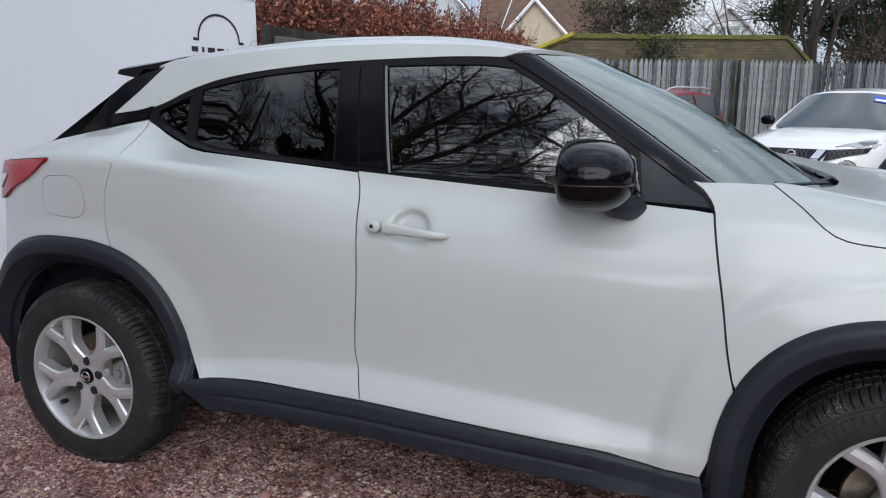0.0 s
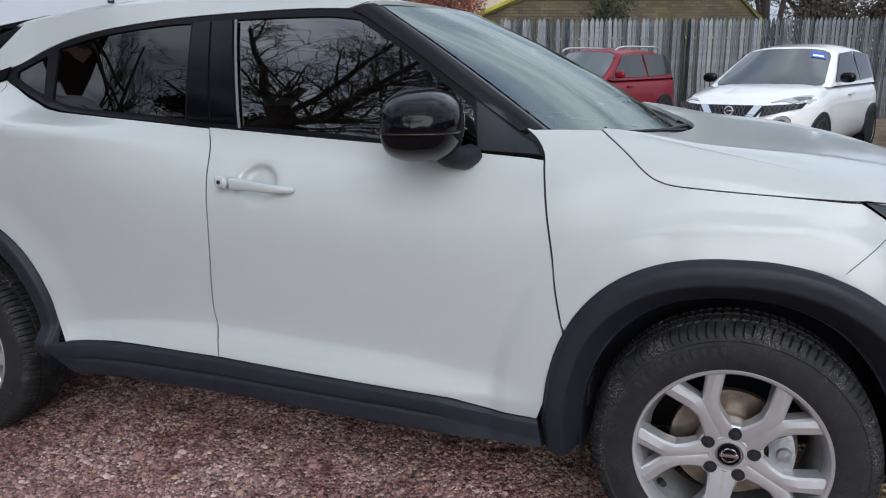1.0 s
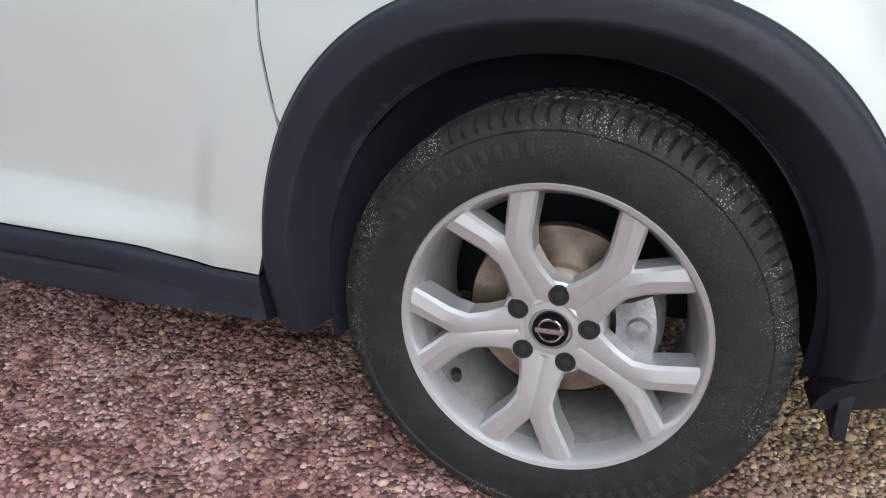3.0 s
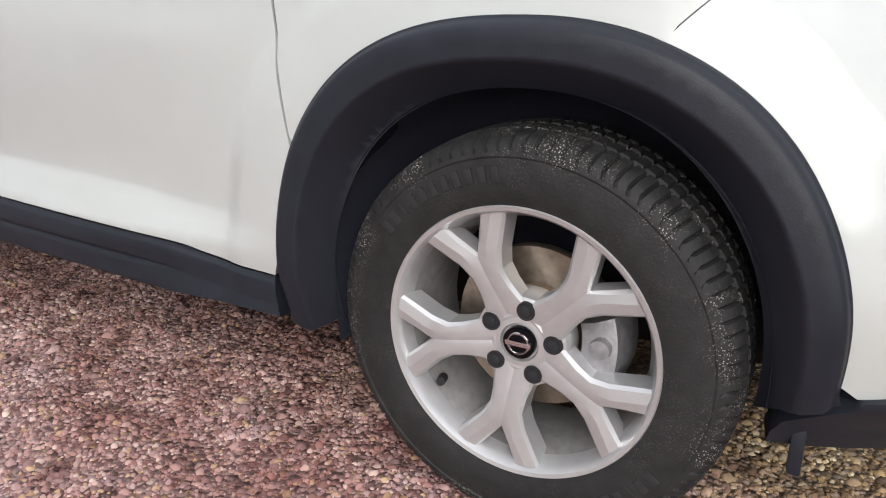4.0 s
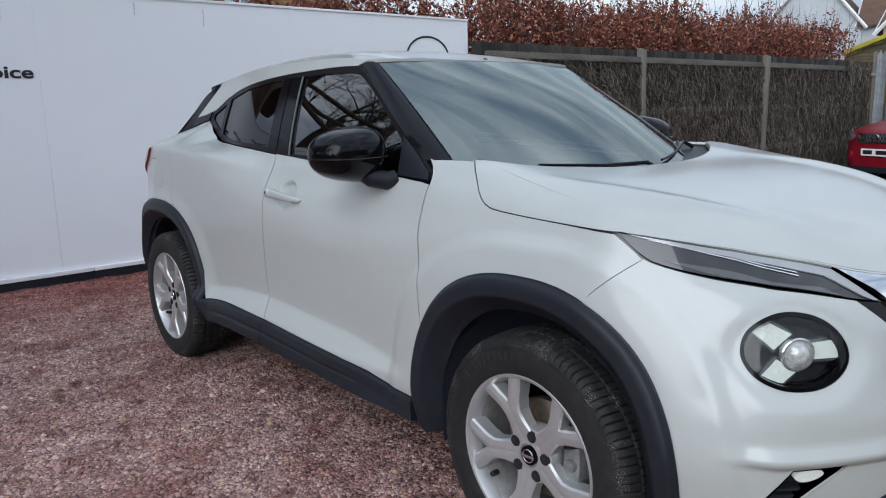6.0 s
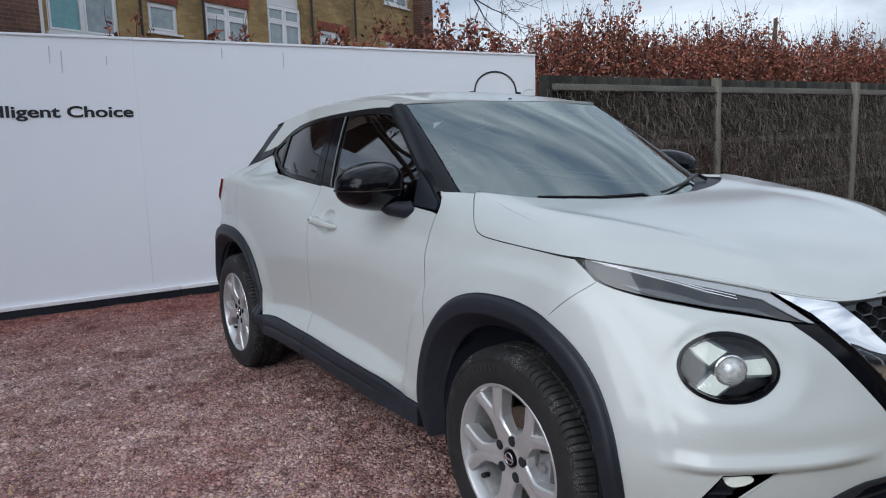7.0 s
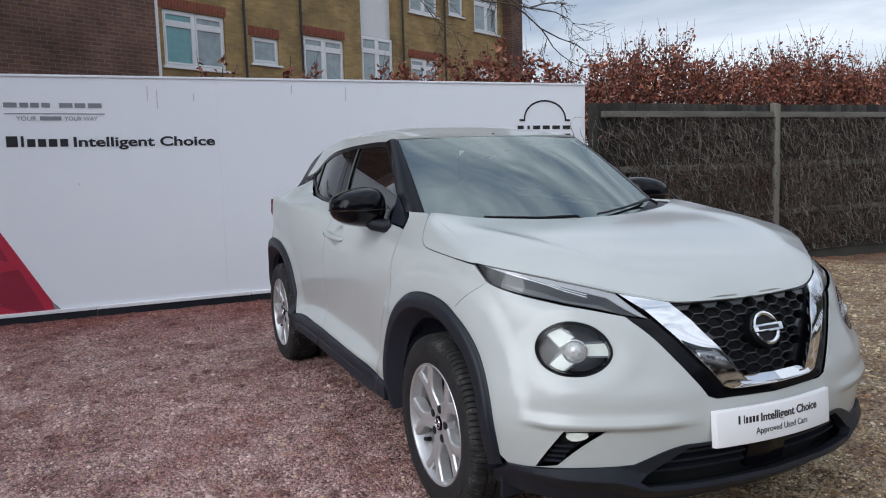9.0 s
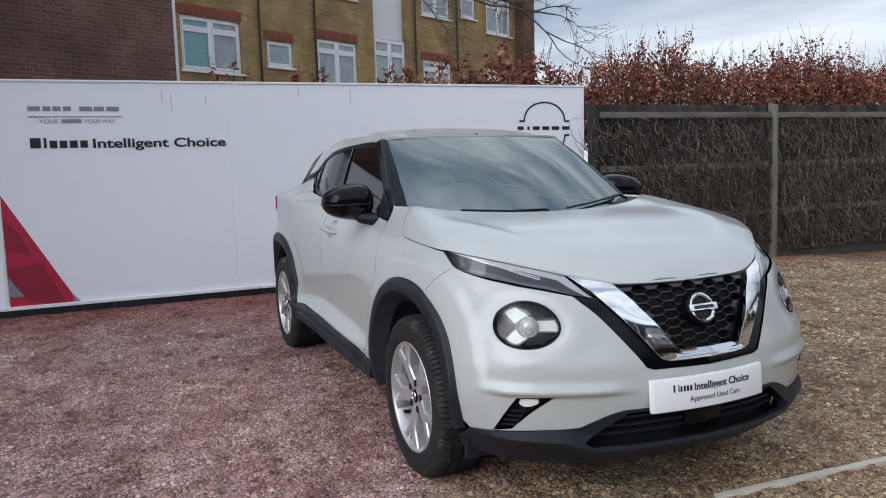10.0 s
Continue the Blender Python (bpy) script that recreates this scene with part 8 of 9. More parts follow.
overhang_tree("leafless tree with long limbs reaching over the hoarding", (-6.3, -4.9, 0),
              [[(0, 0, 4.0), (0.1, 3.0, 4.6), (0.2, 5.6, 4.5), (0.1, 7.6, 3.95), (0.0, 9.6, 3.75)],
               [(0, 0, 4.6), (-0.3, 3.0, 4.9), (-0.3, 6.0, 4.75), (-0.2, 8.2, 4.2), (-0.1, 9.9, 3.35)],
               [(0, 0, 3.6), (0.3, 2.6, 4.4), (0.4, 5.2, 4.35), (0.5, 7.0, 3.8)]], 5)
for at, h, seed, rad, lean in (((2.85, 22.5, -0.2), 9.0, 5, 0.19, (-0.02, 0)), ((3.05, 22.7, -0.2), 8.0, 6, 0.11, (0.10, 0.05)), ((3.3, 22.6, -0.2), 6.5, 7, 0.10, (0.55, 0.0)), ((3.5, 22.3, -0.2), 6.5, 8, 0.085, (0.95, 0.0)), ((2.6, 22.8, -0.2), 7.0, 31, 0.09, (-0.42, 0.1))):
    bare_tree("dark leafless stem of a tree clump beyond the palisade", at, h, seed, 0.75, 4, 0.35, rad, lean, 4, DARK_BARK)
for at, h, seed in (((-1.2, 25, -0.2), 6.2, 9), ((-2.3, 25.5, -0.2), 6.0, 10), ((-3.4, 26, -0.2), 5.6, 16), ((-0.4, 26, -0.2), 5.4, 17)):
    bare_tree("slender leafless tree behind the garden wall", at, h, seed, 0.85, 5, 0.1, 0.06, (0, 0), 4)
EVERGREEN = islands("dark evergreen leaves", [(0.020, 0.035, 0.014), (0.035, 0.055, 0.020), (0.015, 0.026, 0.012), (0.05, 0.06, 0.025)], 0.7, spots=3)


def shrub(label, at, size, count, seed, leaf=0.11, material=None):
    """Evergreen mass: clumps of leaves round limbs, with gaps."""
    r = random.Random(seed)
    t = thing("evergreen_tree", label, "tree", m=Matrix.Translation(at))
    clumps = [(r.gauss(0, size[0] * 0.42), r.gauss(0, size[1] * 0.42), size[2] * r.uniform(0.1, 1.0), r.uniform(0.25, 0.6)) for _ in range(26)]

    def sample(r):
        x, y, z, s = clumps[r.randrange(len(clumps))]
        return (x + r.gauss(0, s * 0.6), y + r.gauss(0, s * 0.6), max(0.05, z + r.gauss(0, s * 0.45)))
    v, f = leaf_cloud(count, sample, leaf, r)
    ob = put("crown", mesh_data("crown", v, f), material or EVERGREEN, t)
    ob.data.polygons.foreach_set("use_smooth", [False] * len(ob.data.polygons))
    bm = bmesh.new()
    for x, y, z, s in clumps:
        tube(bm, [(0, 0, -0.2), (x * 0.4, y * 0.4, z * 0.5), (x, y, z)], 0.06, 0.02, 5, cap=False)
    part("trunk", bm, BARK, t)
    return t


shrub("dark evergreen tree beyond the palisade", (2.2, 23.5, 2.9), (0.7, 0.6, 1.9), 4500, 1, 0.08)
shrub("dark evergreen tree beyond the palisade", (4.6, 24, 2.3), (1.7, 1.0, 2.6), 15000, 2, 0.10)
shrub("dark evergreen overhanging the garden wall", (-1.6, 24.5, 4.1), (0.9, 0.6, 1.4), 6500, 3, 0.09)
shrub("ivy growing on the garden wall", (-1.15, 17.1, 2.05), (0.55, 0.12, 0.75), 2200, 4, 0.06)
shrub("brown-green shrubs behind the garden wall", (-2.6, 23.5, 2.2), (2.3, 0.8, 2.5), 15000, 6, 0.085, islands("dull shrub leaves", [(0.06, 0.055, 0.03), (0.09, 0.075, 0.045), (0.045, 0.04, 0.025), (0.10, 0.085, 0.06)], 0.85, spots=3))
# leafy fill added behind the palisade, in place of a dark brown fence and wall
shrub("brown leafy fill in place of a dark wall behind the palisade", (5.2, 21.0, 0.3), (2.6, 0.7, 2.6), 13000, 18, 0.09, islands("brown fill leaves", [(0.05, 0.038, 0.026), (0.08, 0.06, 0.042), (0.035, 0.026, 0.02), (0.09, 0.065, 0.05)], 0.9, spots=3))
# unseen conifer, added to darken what the rear window and pillars mirror
shrub("unseen tall conifer added to darken the car's side reflections", (-6.5, -9.6, 0), (2.4, 1.2, 7.0), 20000, 22, 0.16)
# unseen showroom, added to dim the light on the car's front and be mirrored there
SHEET = mat("grey ribbed cladding", (0.20, 0.205, 0.215), 0.5, 0.3, 0.12, 2, bump=0.01, fine=3, stretch=(1, 8, 0.1))
GLAZED = mat("dark showroom glass", (0.03, 0.034, 0.038), 0.08, 0, 0.2, 1, coat=1.0)
show = thing("showroom", "unseen low grey-clad showroom with dark glazing, added to dim the car's front", "building", m=pose(15.0, 0.0, 0))
part("wall", box(bmesh.new(), (0, -12, -0.2), (0.3, 14, 3.6), 0.01), SHEET, show)
part("roof", box(bmesh.new(), (-0.5, -12.3, 3.6), (8, 14.3, 3.9), 0.02), SHEET, show)
for y in np.arange(-11, 12, 3.2):
    part("glazing", box(bmesh.new(), (-0.03, y, 0.1), (0.02, y + 2.9, 3.0), 0.01), GLAZED, show)
    part("mullion", box(bmesh.new(), (-0.08, y + 2.92, 0.0), (0.04, y + 3.06, 3.1), 0.01), UPVC, show)
# low dark hedge out of view, added to close the yard behind the camera for reflections
shrub("unseen evergreen hedge added to close the yard's open side", (-4, -11, 0), (5, 0.8, 2.0), 6000, 12, 0.14)
shrub("unseen evergreen hedge added to close the yard's open side", (4, -11.5, 0), (5, 0.8, 1.8), 6000, 13, 0.14)
shrub("unseen evergreen hedge added to close the yard's open side", (11, -8, 0), (3, 2, 2.2), 5000, 15, 0.14)
# pale kerb line in the shingle
bm = bmesh.new()
for k in range(14):
    p = pose(2.12 + 0.058 * k, 0.10 + 0.93 * k + 0.0, 0, 0, 0, -3.5)
    box(bm, (-0.019, 0, -0.05), (0.019, 0.92, 0.012), 0.008, p)
tagged(part("kerb_edging", bm, mat("pale concrete edging", (0.48, 0.44, 0.37), 0.9, 0, 0.2, 9, bump=0.002)), "pale concrete edging strip flush with the shingle", "edging", kind="structure")
# ---- parked cars ----
def parked_car(label, m, paint, spec):
    """A smaller build of a car: forward is +x, origin on the ground between the axles. spec: lengths in metres and the lamp style."""
    L0, L1, W, H, WB = spec["rear"], spec["front"], spec["width"] / 2, spec["height"], spec["base"] / 2
    hood, belt_z, scr0, scr1, roof1 = spec["hood"], spec["belt"], spec["scr0"], spec["scr1"], spec["roof1"]
    c = thing("car", label, "car", "parked cars", m)
    zt = pchip((-L0, belt_z - 0.12), (-L0 + 0.25, belt_z), (scr0 - 0.3, belt_z), (scr0, hood + 0.05), (L1 - 0.55, hood - 0.03), (L1 - 0.12, hood - 0.14), (L1, hood - 0.28))
    wd = pchip((-L0, W * 0.72), (-L0 + 0.18, W * 0.88), (-L0 + 0.6, W * 0.985), (0, W), (L1 - 0.7, W * 0.985), (L1 - 0.25, W * 0.87), (L1 - 0.06, W * 0.66), (L1, W * 0.50))
    v, f, xs = [], [], list(np.linspace(-L0, L1, 46))
    m_ = 15
    for x in xs:
        w, top = float(wd(x)), float(zt(x))
        end = 0.10 * float(smooth(L1 - 0.25, L1, x) + smooth(-L0 + 0.2, -L0, x))
        zl = 0.22 + end * 0.6
        sec = [(w * 0.80, zl), (w * 0.97, zl + 0.10), (w, 0.45), (w * 0.985, 0.60), (w * 0.99, top - 0.30), (w * 0.975, top - 0.18), (w * 0.93, top - 0.09), (w * 0.82, top - 0.035), (w * 0.55, top - 0.008), (0, top)]
        for x0 in (-WB, WB):
            k = max(0.0, 1 - abs(x - x0) / 0.50)
            sec = [(a + (0.02 * k if 2 <= i <= 4 else 0), b) for i, (a, b) in enumerate(sec)]
        row = [(x, -a, b) for a, b in sec] + [(x, a, b) for a, b in sec[-2::-1]]
        v += row
    n = 19
    f = [(i * n + k, (i + 1) * n + k, (i + 1) * n + k + 1, i * n + k + 1) for i in range(len(xs) - 1) for k in range(n - 1)]
    f += [tuple(range(n)), tuple(range((len(xs) - 1) * n, len(xs) * n))[::-1]]
    put("body", mesh_data("body", v, f), paint, c)
    # cabin
    zr = pchip((roof1 - 0.75, H - 0.26), (roof1 - 0.3, H - 0.09), ((roof1 + scr1) / 2, H), (scr1, H - 0.055))
    v, f = [], []
    st = [(-L0 + 0.10, 0.0, 0.0), (roof1 - 0.55, 0.72, 0.0), (roof1 - 0.30, 1, 0.0), ((roof1 + scr1) / 2, 1, 0.0), (scr1, 1, 0.0), (scr0, 0.0, 0.0)]
    out = []
    for (xa, ta, _), (xb, tb, _) in zip(st, st[1:]):
        for k in range(8):
            t = k / 8
            out.append((xa + (xb - xa) * t, ta + (tb - ta) * t))
    out.append((scr0, 0.0))

    def cab(x, t):
        """Half width at the belt and at the roof, and the roof's height there."""
        wb = float(wd(x)) * 0.93
        zb = float(zt(min(x, scr0))) - 0.04
        return wb, zb, zb + (float(zr(x)) - zb) * t
    bow = lambda x: 0.14 * float(smooth((roof1 + scr1) / 2, scr1, x))
    dome = lambda q: 0.085 * np.abs(q) ** 3.5
    for x, t in out:
        wb, zb, z1 = cab(x, t)
        wt = wb - 0.36 * (z1 - zb)
        row = [(x - bow(x), -wb, zb), (x - bow(x), -(wt * 0.55 + wb * 0.45), (zb + z1) / 2)]
        row += [(x - bow(x) * q * q, -wt * q, z1 - float(dome(q)) * t) for q in (1.0, 0.96, 0.88, 0.74, 0.55, 0.3, 0.0)]
        v += row + [(a, -b, z) for a, b, z in row[-2::-1]]
    n = 17
    f = [(i * n + k, (i + 1) * n + k, (i + 1) * n + k + 1, i * n + k + 1) for i in range(len(out) - 1) for k in range(n - 1)]
    put("cabin", mesh_data("cabin", v, f), paint, c)
    # panes, 8 mm proud of the cabin
    def on_side(x, z):
        t = np.interp(x, [q[0] for q in out], [q[1] for q in out])
        r = np.array([cab(float(a), float(b)) for a, b in zip(np.atleast_1d(x), np.atleast_1d(t))])
        y = r[:, 0] - 0.36 * (np.atleast_1d(z) - r[:, 1]) + 0.008
        return np.stack([np.atleast_1d(x), -y, np.atleast_1d(z)], -1)
    zb = belt_z
    r1 = H - 0.12
    ps = (roof1 - 0.30, scr1, (roof1 + scr1) / 2 - 0.05)
    fw = poly((ps[2] + 0.04, zb + 0.01), (scr0 - 0.40, zb + 0.01), (scr1 - 0.13, r1 - 0.03), (ps[2] + 0.04, r1), step=0.08)
    rw = poly((ps[0] - 0.35, zb + 0.05), (ps[2] - 0.04, zb + 0.01), (ps[2] - 0.04, r1), (ps[0] + 0.02, r1 - 0.04), step=0.08)
    for s in (fw, rw):
        for flip in (False, True):
            shape("side_window", sheet(s, on_side, step=0.1, flange=0.012), SIDE_PANE, c, flip=flip)

    def on_screen(y, t):
        x = scr0 + (scr1 - scr0) * t
        q = np.array([cab(float(a), float(b)) for a, b in zip(np.atleast_1d(x), np.atleast_1d(t))])
        wt = q[:, 0] - 0.36 * (q[:, 2] - q[:, 1])
        yn = np.atleast_1d(y) * 0.91
        return np.stack([np.atleast_1d(x) + 0.012 - 0.14 * yn ** 2, yn * wt, q[:, 2] + 0.010 - dome(yn) * np.atleast_1d(t)], -1)
    scr = shape("windscreen", sheet(poly((-0.96, 0.04), (0.96, 0.04), (1, 0.10), (1, 0.84), (0.95, 0.91), (0.85, 0.94), (-0.85, 0.94), (-0.95, 0.91), (-1, 0.84), (-1, 0.10), step=0.08), on_screen, step=0.10, flange=0.012), CAR_PANE, c)
    if spec.get("sticker"):
        shape("price_sticker", sheet(poly((0.62, 0.72), (0.92, 0.70), (0.90, 0.86), (0.60, 0.88), step=0.05), lambda y, t: on_screen(y, t) + np.array((0.006, 0, 0.006)), step=0.05, flange=0.0), BLUE, scr, "blue and white price sticker")
        shape("sticker_bar", sheet(poly((0.66, 0.74), (0.88, 0.73), (0.87, 0.78), (0.65, 0.79), step=0.05), lambda y, t: on_screen(y, t) + np.array((0.009, 0, 0.009)), step=0.05, flange=0.0), UPVC, scr)
    # nose details set on the front by a plan curve
    fu = lambda y: float(np.interp(abs(y), [W * 0.50, W * 0.66, W * 0.87, W * 0.985], [L1, L1 - 0.06, L1 - 0.25, L1 - 0.7])) if abs(y) > W * 0.5 else L1

    def nose_bit(name, pts, material, parent, d=0.012, label=""):
        pts = [(y, z) for y, z in pts]

        def fn(y, z):
            return np.stack([np.array([fu(a) for a in np.atleast_1d(y)]) + d - 0.35 * np.maximum(0, np.atleast_1d(z) - (hood - 0.30)), np.atleast_1d(y), np.atleast_1d(z)], -1)
        return shape(name, sheet(poly(*pts, step=0.06), fn, step=0.1, flange=0.02), material, parent, label)
    g = hood - 0.28
    grille = nose_bit("grille", [(-0.42, g + 0.10), (0.42, g + 0.10), (0.34, g - 0.04), (-0.34, g - 0.04)], CLAD, c)

    def mesh_bars(y0, y1, z0, z1, parent):
        """Thin slanted wires over a grille."""
        n = int(abs(y1 - y0) / 0.045)
        for k in range(n):
            for a, b in ((0, 1), (1, 0)):
                ya, yb = y0 + (y1 - y0) * (k + a) / n, y0 + (y1 - y0) * (k + b) / n
                bm = tube(bmesh.new(), [(fu(ya) + 0.018, ya, z0(ya)), (fu((ya + yb) / 2) + 0.018, (ya + yb) / 2, (z0(ya) + z1(ya)) / 2), (fu(yb) + 0.018, yb, z1(yb))], 0.005, sides=4)
                part("grille_wire", bm, GRILLE_GREY, parent)
    mesh_bars(-0.20, 0.20, lambda y: g - 0.035, lambda y: g + 0.095, grille)
    for s in (-1, 1):
        nose_bit("grille_v", [(s * 0.30, g + 0.105), (s * 0.40, g + 0.105), (s * 0.30, g - 0.045), (s * 0.20, g - 0.045)], CHROME, grille, 0.020)
    bm = lathe(bmesh.new(), [(0.062, 0), (0.058, -0.012), (0.046, -0.012), (0.044, 0)], 24, Matrix.Translation((L1 + 0.026, 0, g + 0.03)) @ Matrix.Rotation(radians(90), 4, "Z"))
    box(bm, (L1 + 0.026, -0.07, g + 0.018), (L1 + 0.04, 0.07, g + 0.042), 0.003)
    part("badge", bm, CHROME, grille)
    pl = nose_bit("number_plate", [(-0.26, g - 0.24), (0.26, g - 0.24), (0.26, g - 0.13), (-0.26, g - 0.13)], UPVC, c, 0.03)
    for a, b in ((-0.22, -0.05), (0.02, 0.22)):
        nose_bit("plate_bar", [(a, g - 0.215), (b, g - 0.215), (b, g - 0.155), (a, g - 0.155)], INK, pl, 0.034)
    nose_bit("lower_intake", [(-0.5, 0.27), (0.5, 0.27), (0.42, 0.36), (-0.42, 0.36)], CLAD, c)
    for s in (-1, 1):
        if spec["lamps"] == "round":
            pts = [(s * 0.62 + 0.088 * math.cos(a), g - 0.10 + 0.082 * math.sin(a)) for a in np.linspace(0, 2 * math.pi, 18, False)]
            lamp = nose_bit("headlight", pts, CHROME, c, 0.014)
            nose_bit("headlight_lens", [(s * 0.62 + 0.078 * math.cos(a), g - 0.10 + 0.072 * math.sin(a)) for a in np.linspace(0, 2 * math.pi, 18, False)], LAMP_CLEAR, lamp, 0.020)
            nose_bit("lamp_bowl", [(s * 0.62 + 0.04 * math.cos(a), g - 0.10 + 0.036 * math.sin(a)) for a in np.linspace(0, 2 * math.pi, 14, False)], mat_smoke, lamp, 0.024)
            side = nose_bit("side_grille", [(s * 0.42, g + 0.10), (s * 0.80, g + 0.125), (s * 0.78, g + 0.06), (s * 0.60, g + 0.02), (s * 0.38, g - 0.035)], CLAD, c, 0.014)
            mesh_bars(s * 0.42, s * 0.76, lambda y: g - 0.02 + 0.22 * (abs(y) - 0.42), lambda y: g + 0.095 + 0.06 * (abs(y) - 0.42), side)
            # tall lamp pods on the wings
            prof_y, prof_d = [0, 0.55, 0.82, 0.93, 0.975, 0.99], [0, 0.008, 0.035, 0.09, 0.18, 0.30]

            def on_wing(x, y, d=0.008):
                x, y = np.atleast_1d(x), np.atleast_1d(y)
                return np.stack([x + d, y, np.array([float(zt(a)) - np.interp(abs(b) / float(wd(a)), prof_y, prof_d) for a, b in zip(x, y)]) + d], -1)
            wl = shape("wing_lamp", sheet(poly((L1 - 0.14, s * 0.46), (L1 - 0.30, s * 0.60), (L1 - 0.50, s * 0.70), (L1 - 0.70, s * 0.78), (L1 - 0.72, s * 0.83), (L1 - 0.50, s * 0.81), (L1 - 0.26, s * 0.70), step=0.05), on_wing, step=0.05, flange=0.01), LAMP_CLEAR, c, "slim clear lamp set into the wing")
            shape("indicator", sheet(poly((L1 - 0.34, s * 0.66), (L1 - 0.62, s * 0.785), (L1 - 0.60, s * 0.81), (L1 - 0.36, s * 0.73), step=0.04), lambda x, y: on_wing(x, y, 0.012), step=0.04, flange=0.0), mat_smoke, wl)
        else:
            lamp = nose_bit("headlight", [(s * 0.42, g + 0.06), (s * 0.84, g + 0.17), (s * 0.84, g + 0.06), (s * 0.50, g - 0.01)], REFLECTOR, c, 0.02)
            nose_bit("headlight_lens", [(s * 0.52, g + 0.06), (s * 0.66, g + 0.10), (s * 0.64, g + 0.05), (s * 0.54, g + 0.02)], CABIN, lamp, 0.026)
            nose_bit("fog_lamp", [(s * 0.56, 0.36), (s * 0.72, 0.40), (s * 0.70, 0.46), (s * 0.58, 0.44)], CLAD, c, 0.014)
        bm = rounded_body(bmesh.new(), (scr0 - 0.42, s * (W + 0.06), belt_z + 0.07), (0.06, 0.10, 0.07), 2.6)
        part("door_mirror", bm, spec.get("mirror", paint), c)
        bm = box(bmesh.new(), (scr0 - 1.05, min(s * W * 0.96, s * (W + 0.02)), belt_z - 0.17), (scr0 - 0.85, max(s * W * 0.96, s * (W + 0.02)), belt_z - 0.14), 0.008)
        part("door_handle", bm, paint, c)
        for x0 in (-WB, WB):
            w = new("wheel")
            w.parent = c
            w.matrix_local = Matrix.Translation((x0, s * (W - 0.10), 0.33)) @ Matrix.Rotation(math.pi if s > 0 else 0, 4, "Z")
            w["label"] = "alloy wheel"
            bm = lathe(bmesh.new(), [(0.215, -0.10), (0.25, -0.118), (0.30, -0.115), (0.325, -0.09), (0.33, 0.09), (0.21, 0.1)], 40)
            part("tyre", bm, RUBBER, w)
            bm = lathe(bmesh.new(), [(0.225, -0.10), (0.215, -0.112), (0.20, -0.09), (0.19, 0.05)], 40)
            for k in range(5):
                box(bm, (-0.028, -0.105, 0.03), (0.028, -0.075, 0.21), 0.006, Matrix.Rotation(2 * math.pi * k / 5 + 0.3, 4, "Y"))
            lathe(bm, [(0.0005, -0.11), (0.06, -0.105), (0.065, -0.07)], 20)
            part("rim", bm, ALLOY, w)
            bm = lathe(bmesh.new(), [(0.0005, -0.03), (0.20, -0.03)], 24)
            part("wheel_shadow_disc", bm, DARK, w)
            # arch
            pts = arch(x0, 0.40, 0.40, -8, 188, 30, 2.1)
            inn = arch(x0, 0.345, 0.345, 188, -8, 30, 2.1)
            fnc = lambda u, z: np.stack([np.atleast_1d(u), -(np.array([float(wd(float(q))) for q in np.atleast_1d(u)]) + 0.026), np.atleast_1d(z)], -1)
            shape("arch_trim", sheet(pts + inn, fnc, step=0.05, flange=0.06), CLAD if spec.get("clad") else paint, c, flip=s > 0)
            well = arch(x0, 0.35, 0.35, 0, 360, 40, 2.0)[:-1]
            shape("wheel_well", sheet(well, lambda u, z: fnc(u, z) + np.array((0, 0.004, 0)), step=0.1, flange=0.0), DARK, c, flip=s > 0)
    if spec.get("rails"):
        for s in (-1, 1):
            bm = tube(bmesh.new(), [(roof1 - 0.2, s * W * 0.60, H - 0.04), (roof1, s * W * 0.66, H + 0.0), (roof1 + 0.3, s * W * 0.67, H + 0.018), (scr1 - 0.3, s * W * 0.67, H + 0.012), (scr1 - 0.1, s * W * 0.66, H - 0.015), (scr1 - 0.0, s * W * 0.65, H - 0.06)], 0.018, sides=8)
            part("roof_rail", bm, ALLOY, c)
    return c


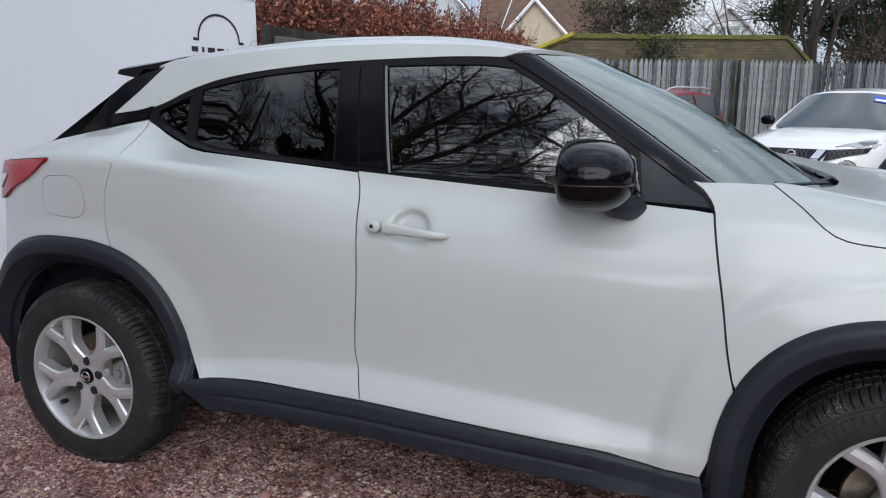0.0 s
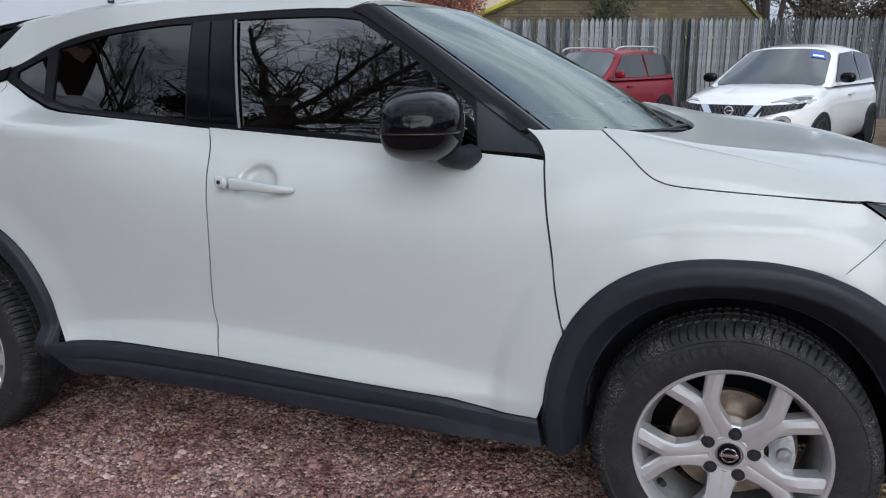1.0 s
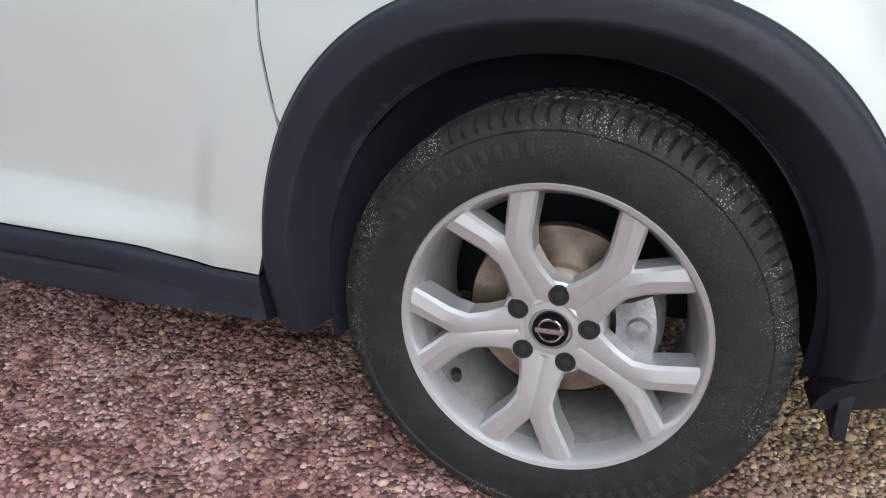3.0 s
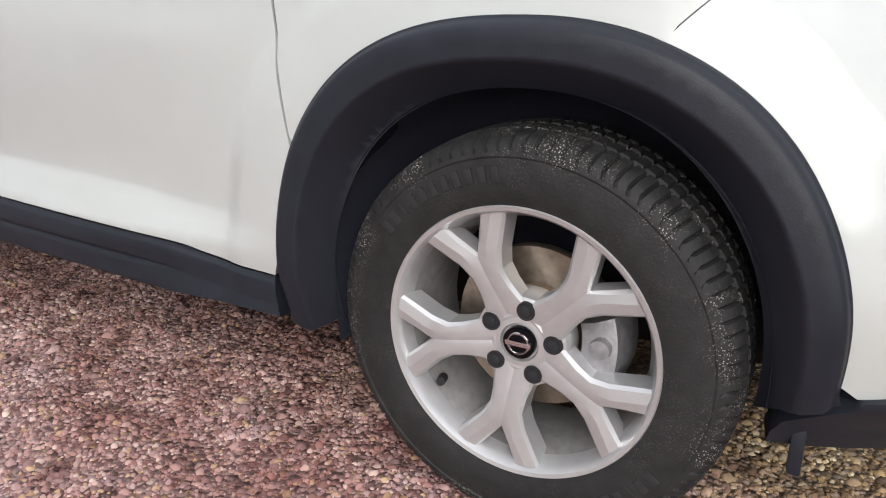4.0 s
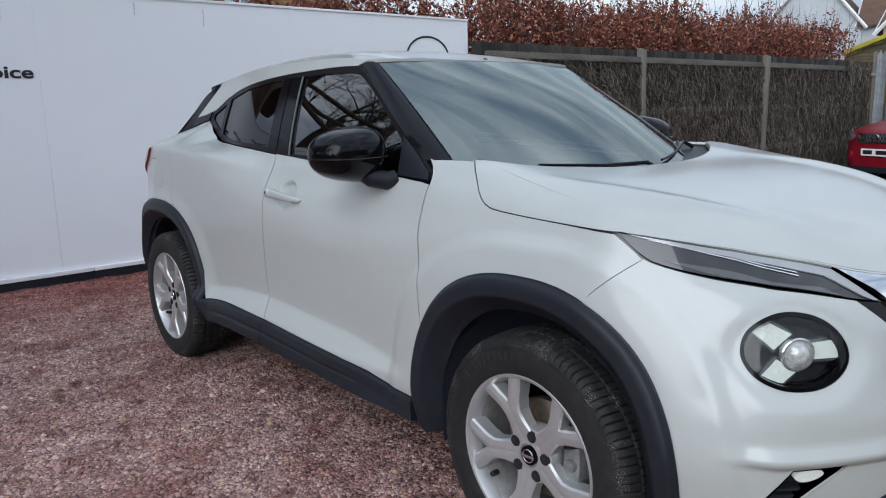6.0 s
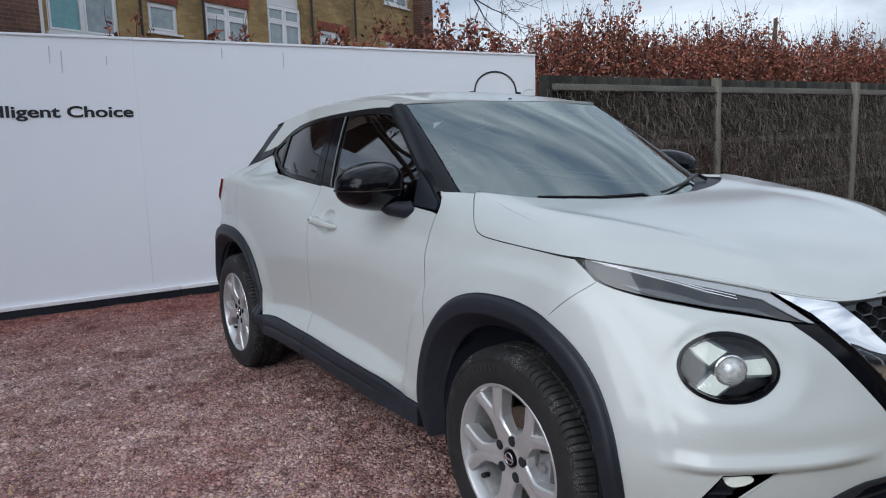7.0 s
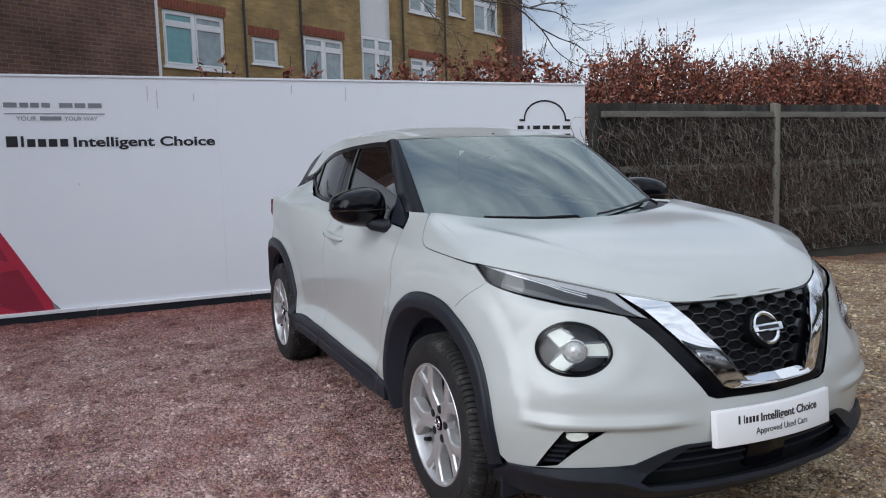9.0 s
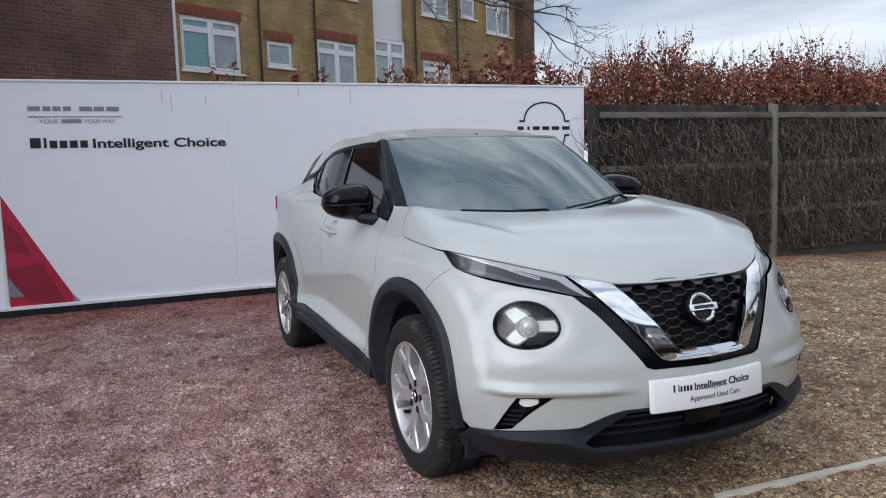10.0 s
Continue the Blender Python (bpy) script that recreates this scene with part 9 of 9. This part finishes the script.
CAR_PANE = mat("dark car window", (0.035, 0.042, 0.045), 0.04, 0, 0.2, 2, coat=1.0)
SIDE_PANE = mat("dark side window", (0.012, 0.014, 0.016), 0.12, 0, 0.2, 2)
GRILLE_GREY = mat("grille mesh", (0.10, 0.10, 0.105), 0.4, 0.2, 0.1, 20)
LAMP_CLEAR = mat("clear lamp cover over grey bowl", (0.40, 0.41, 0.42), 0.15, 0.4, 0.15, 18, coat=1.0)
BLUE = mat("blue sticker", (0.05, 0.10, 0.45), 0.5, 0, 0.1, 10)
RED_PAINT = mat("deep red car paint", (0.17, 0.004, 0.013), 0.45, 0.0, 0.05, 3, coat=0.2, spec=0.25)
WHITE_PAINT = mat("plain white car paint", (0.74, 0.74, 0.73), 0.35, 0, 0.02, 3, coat=1.0)
GREY_PAINT = mat("grey car paint", (0.24, 0.23, 0.22), 0.3, 0.6, 0.05, 3, coat=1.0)
small_suv = dict(rear=2.03, front=2.10, width=1.765, height=1.62, base=2.53, hood=1.02, belt=1.08, scr0=0.95, scr1=0.12, roof1=-1.35, lamps="round", clad=True, mirror=GLOSS)
big_suv = dict(rear=2.16, front=2.22, width=1.806, height=1.64, base=2.646, hood=1.05, belt=1.08, scr0=1.05, scr1=0.20, roof1=-1.5, lamps="slim", clad=True, rails=True)


def facing(nose_at, heading, front, z=-0.12):
    """The pose of a car whose nose stands at a place and points along heading (degrees from +x)."""
    a = radians(heading)
    return pose(nose_at[0] - front * math.cos(a), nose_at[1] - front * math.sin(a), z, 0, 0, heading)


parked_car("white compact crossover with round lamps and a price sticker", facing((1.58, 7.58), 246.5, 2.10, -0.09), WHITE_PAINT, dict(small_suv, sticker=True))
parked_car("deep red family crossover with roof rails, parked by the palisade", facing((-1.70, 10.28), 246.3, 2.22, -0.07), RED_PAINT, big_suv)
parked_car("deep red family crossover parked before the showroom", facing((8.6, -3.6), 172, 2.22, 0.0), RED_PAINT, big_suv)
# this hatchback is out of view, added only to be mirrored in the front
parked_car("unseen grey compact hatchback added for reflections in the car's front", facing((9.0, 0.4), 176, 2.0, 0.0), GREY_PAINT, dict(small_suv, lamps="slim", front=2.0, rear=2.0, clad=False))
parked_car("grey compact hatchback parked among other cars", facing((4.9, 11.3), 236, 2.0), GREY_PAINT, dict(small_suv, lamps="slim", front=2.0, rear=2.0, clad=False))
parked_car("white crossover with slim lamps parked in the yard", facing((4.1, 7.4), 232, 2.22), WHITE_PAINT, dict(big_suv, rails=False))
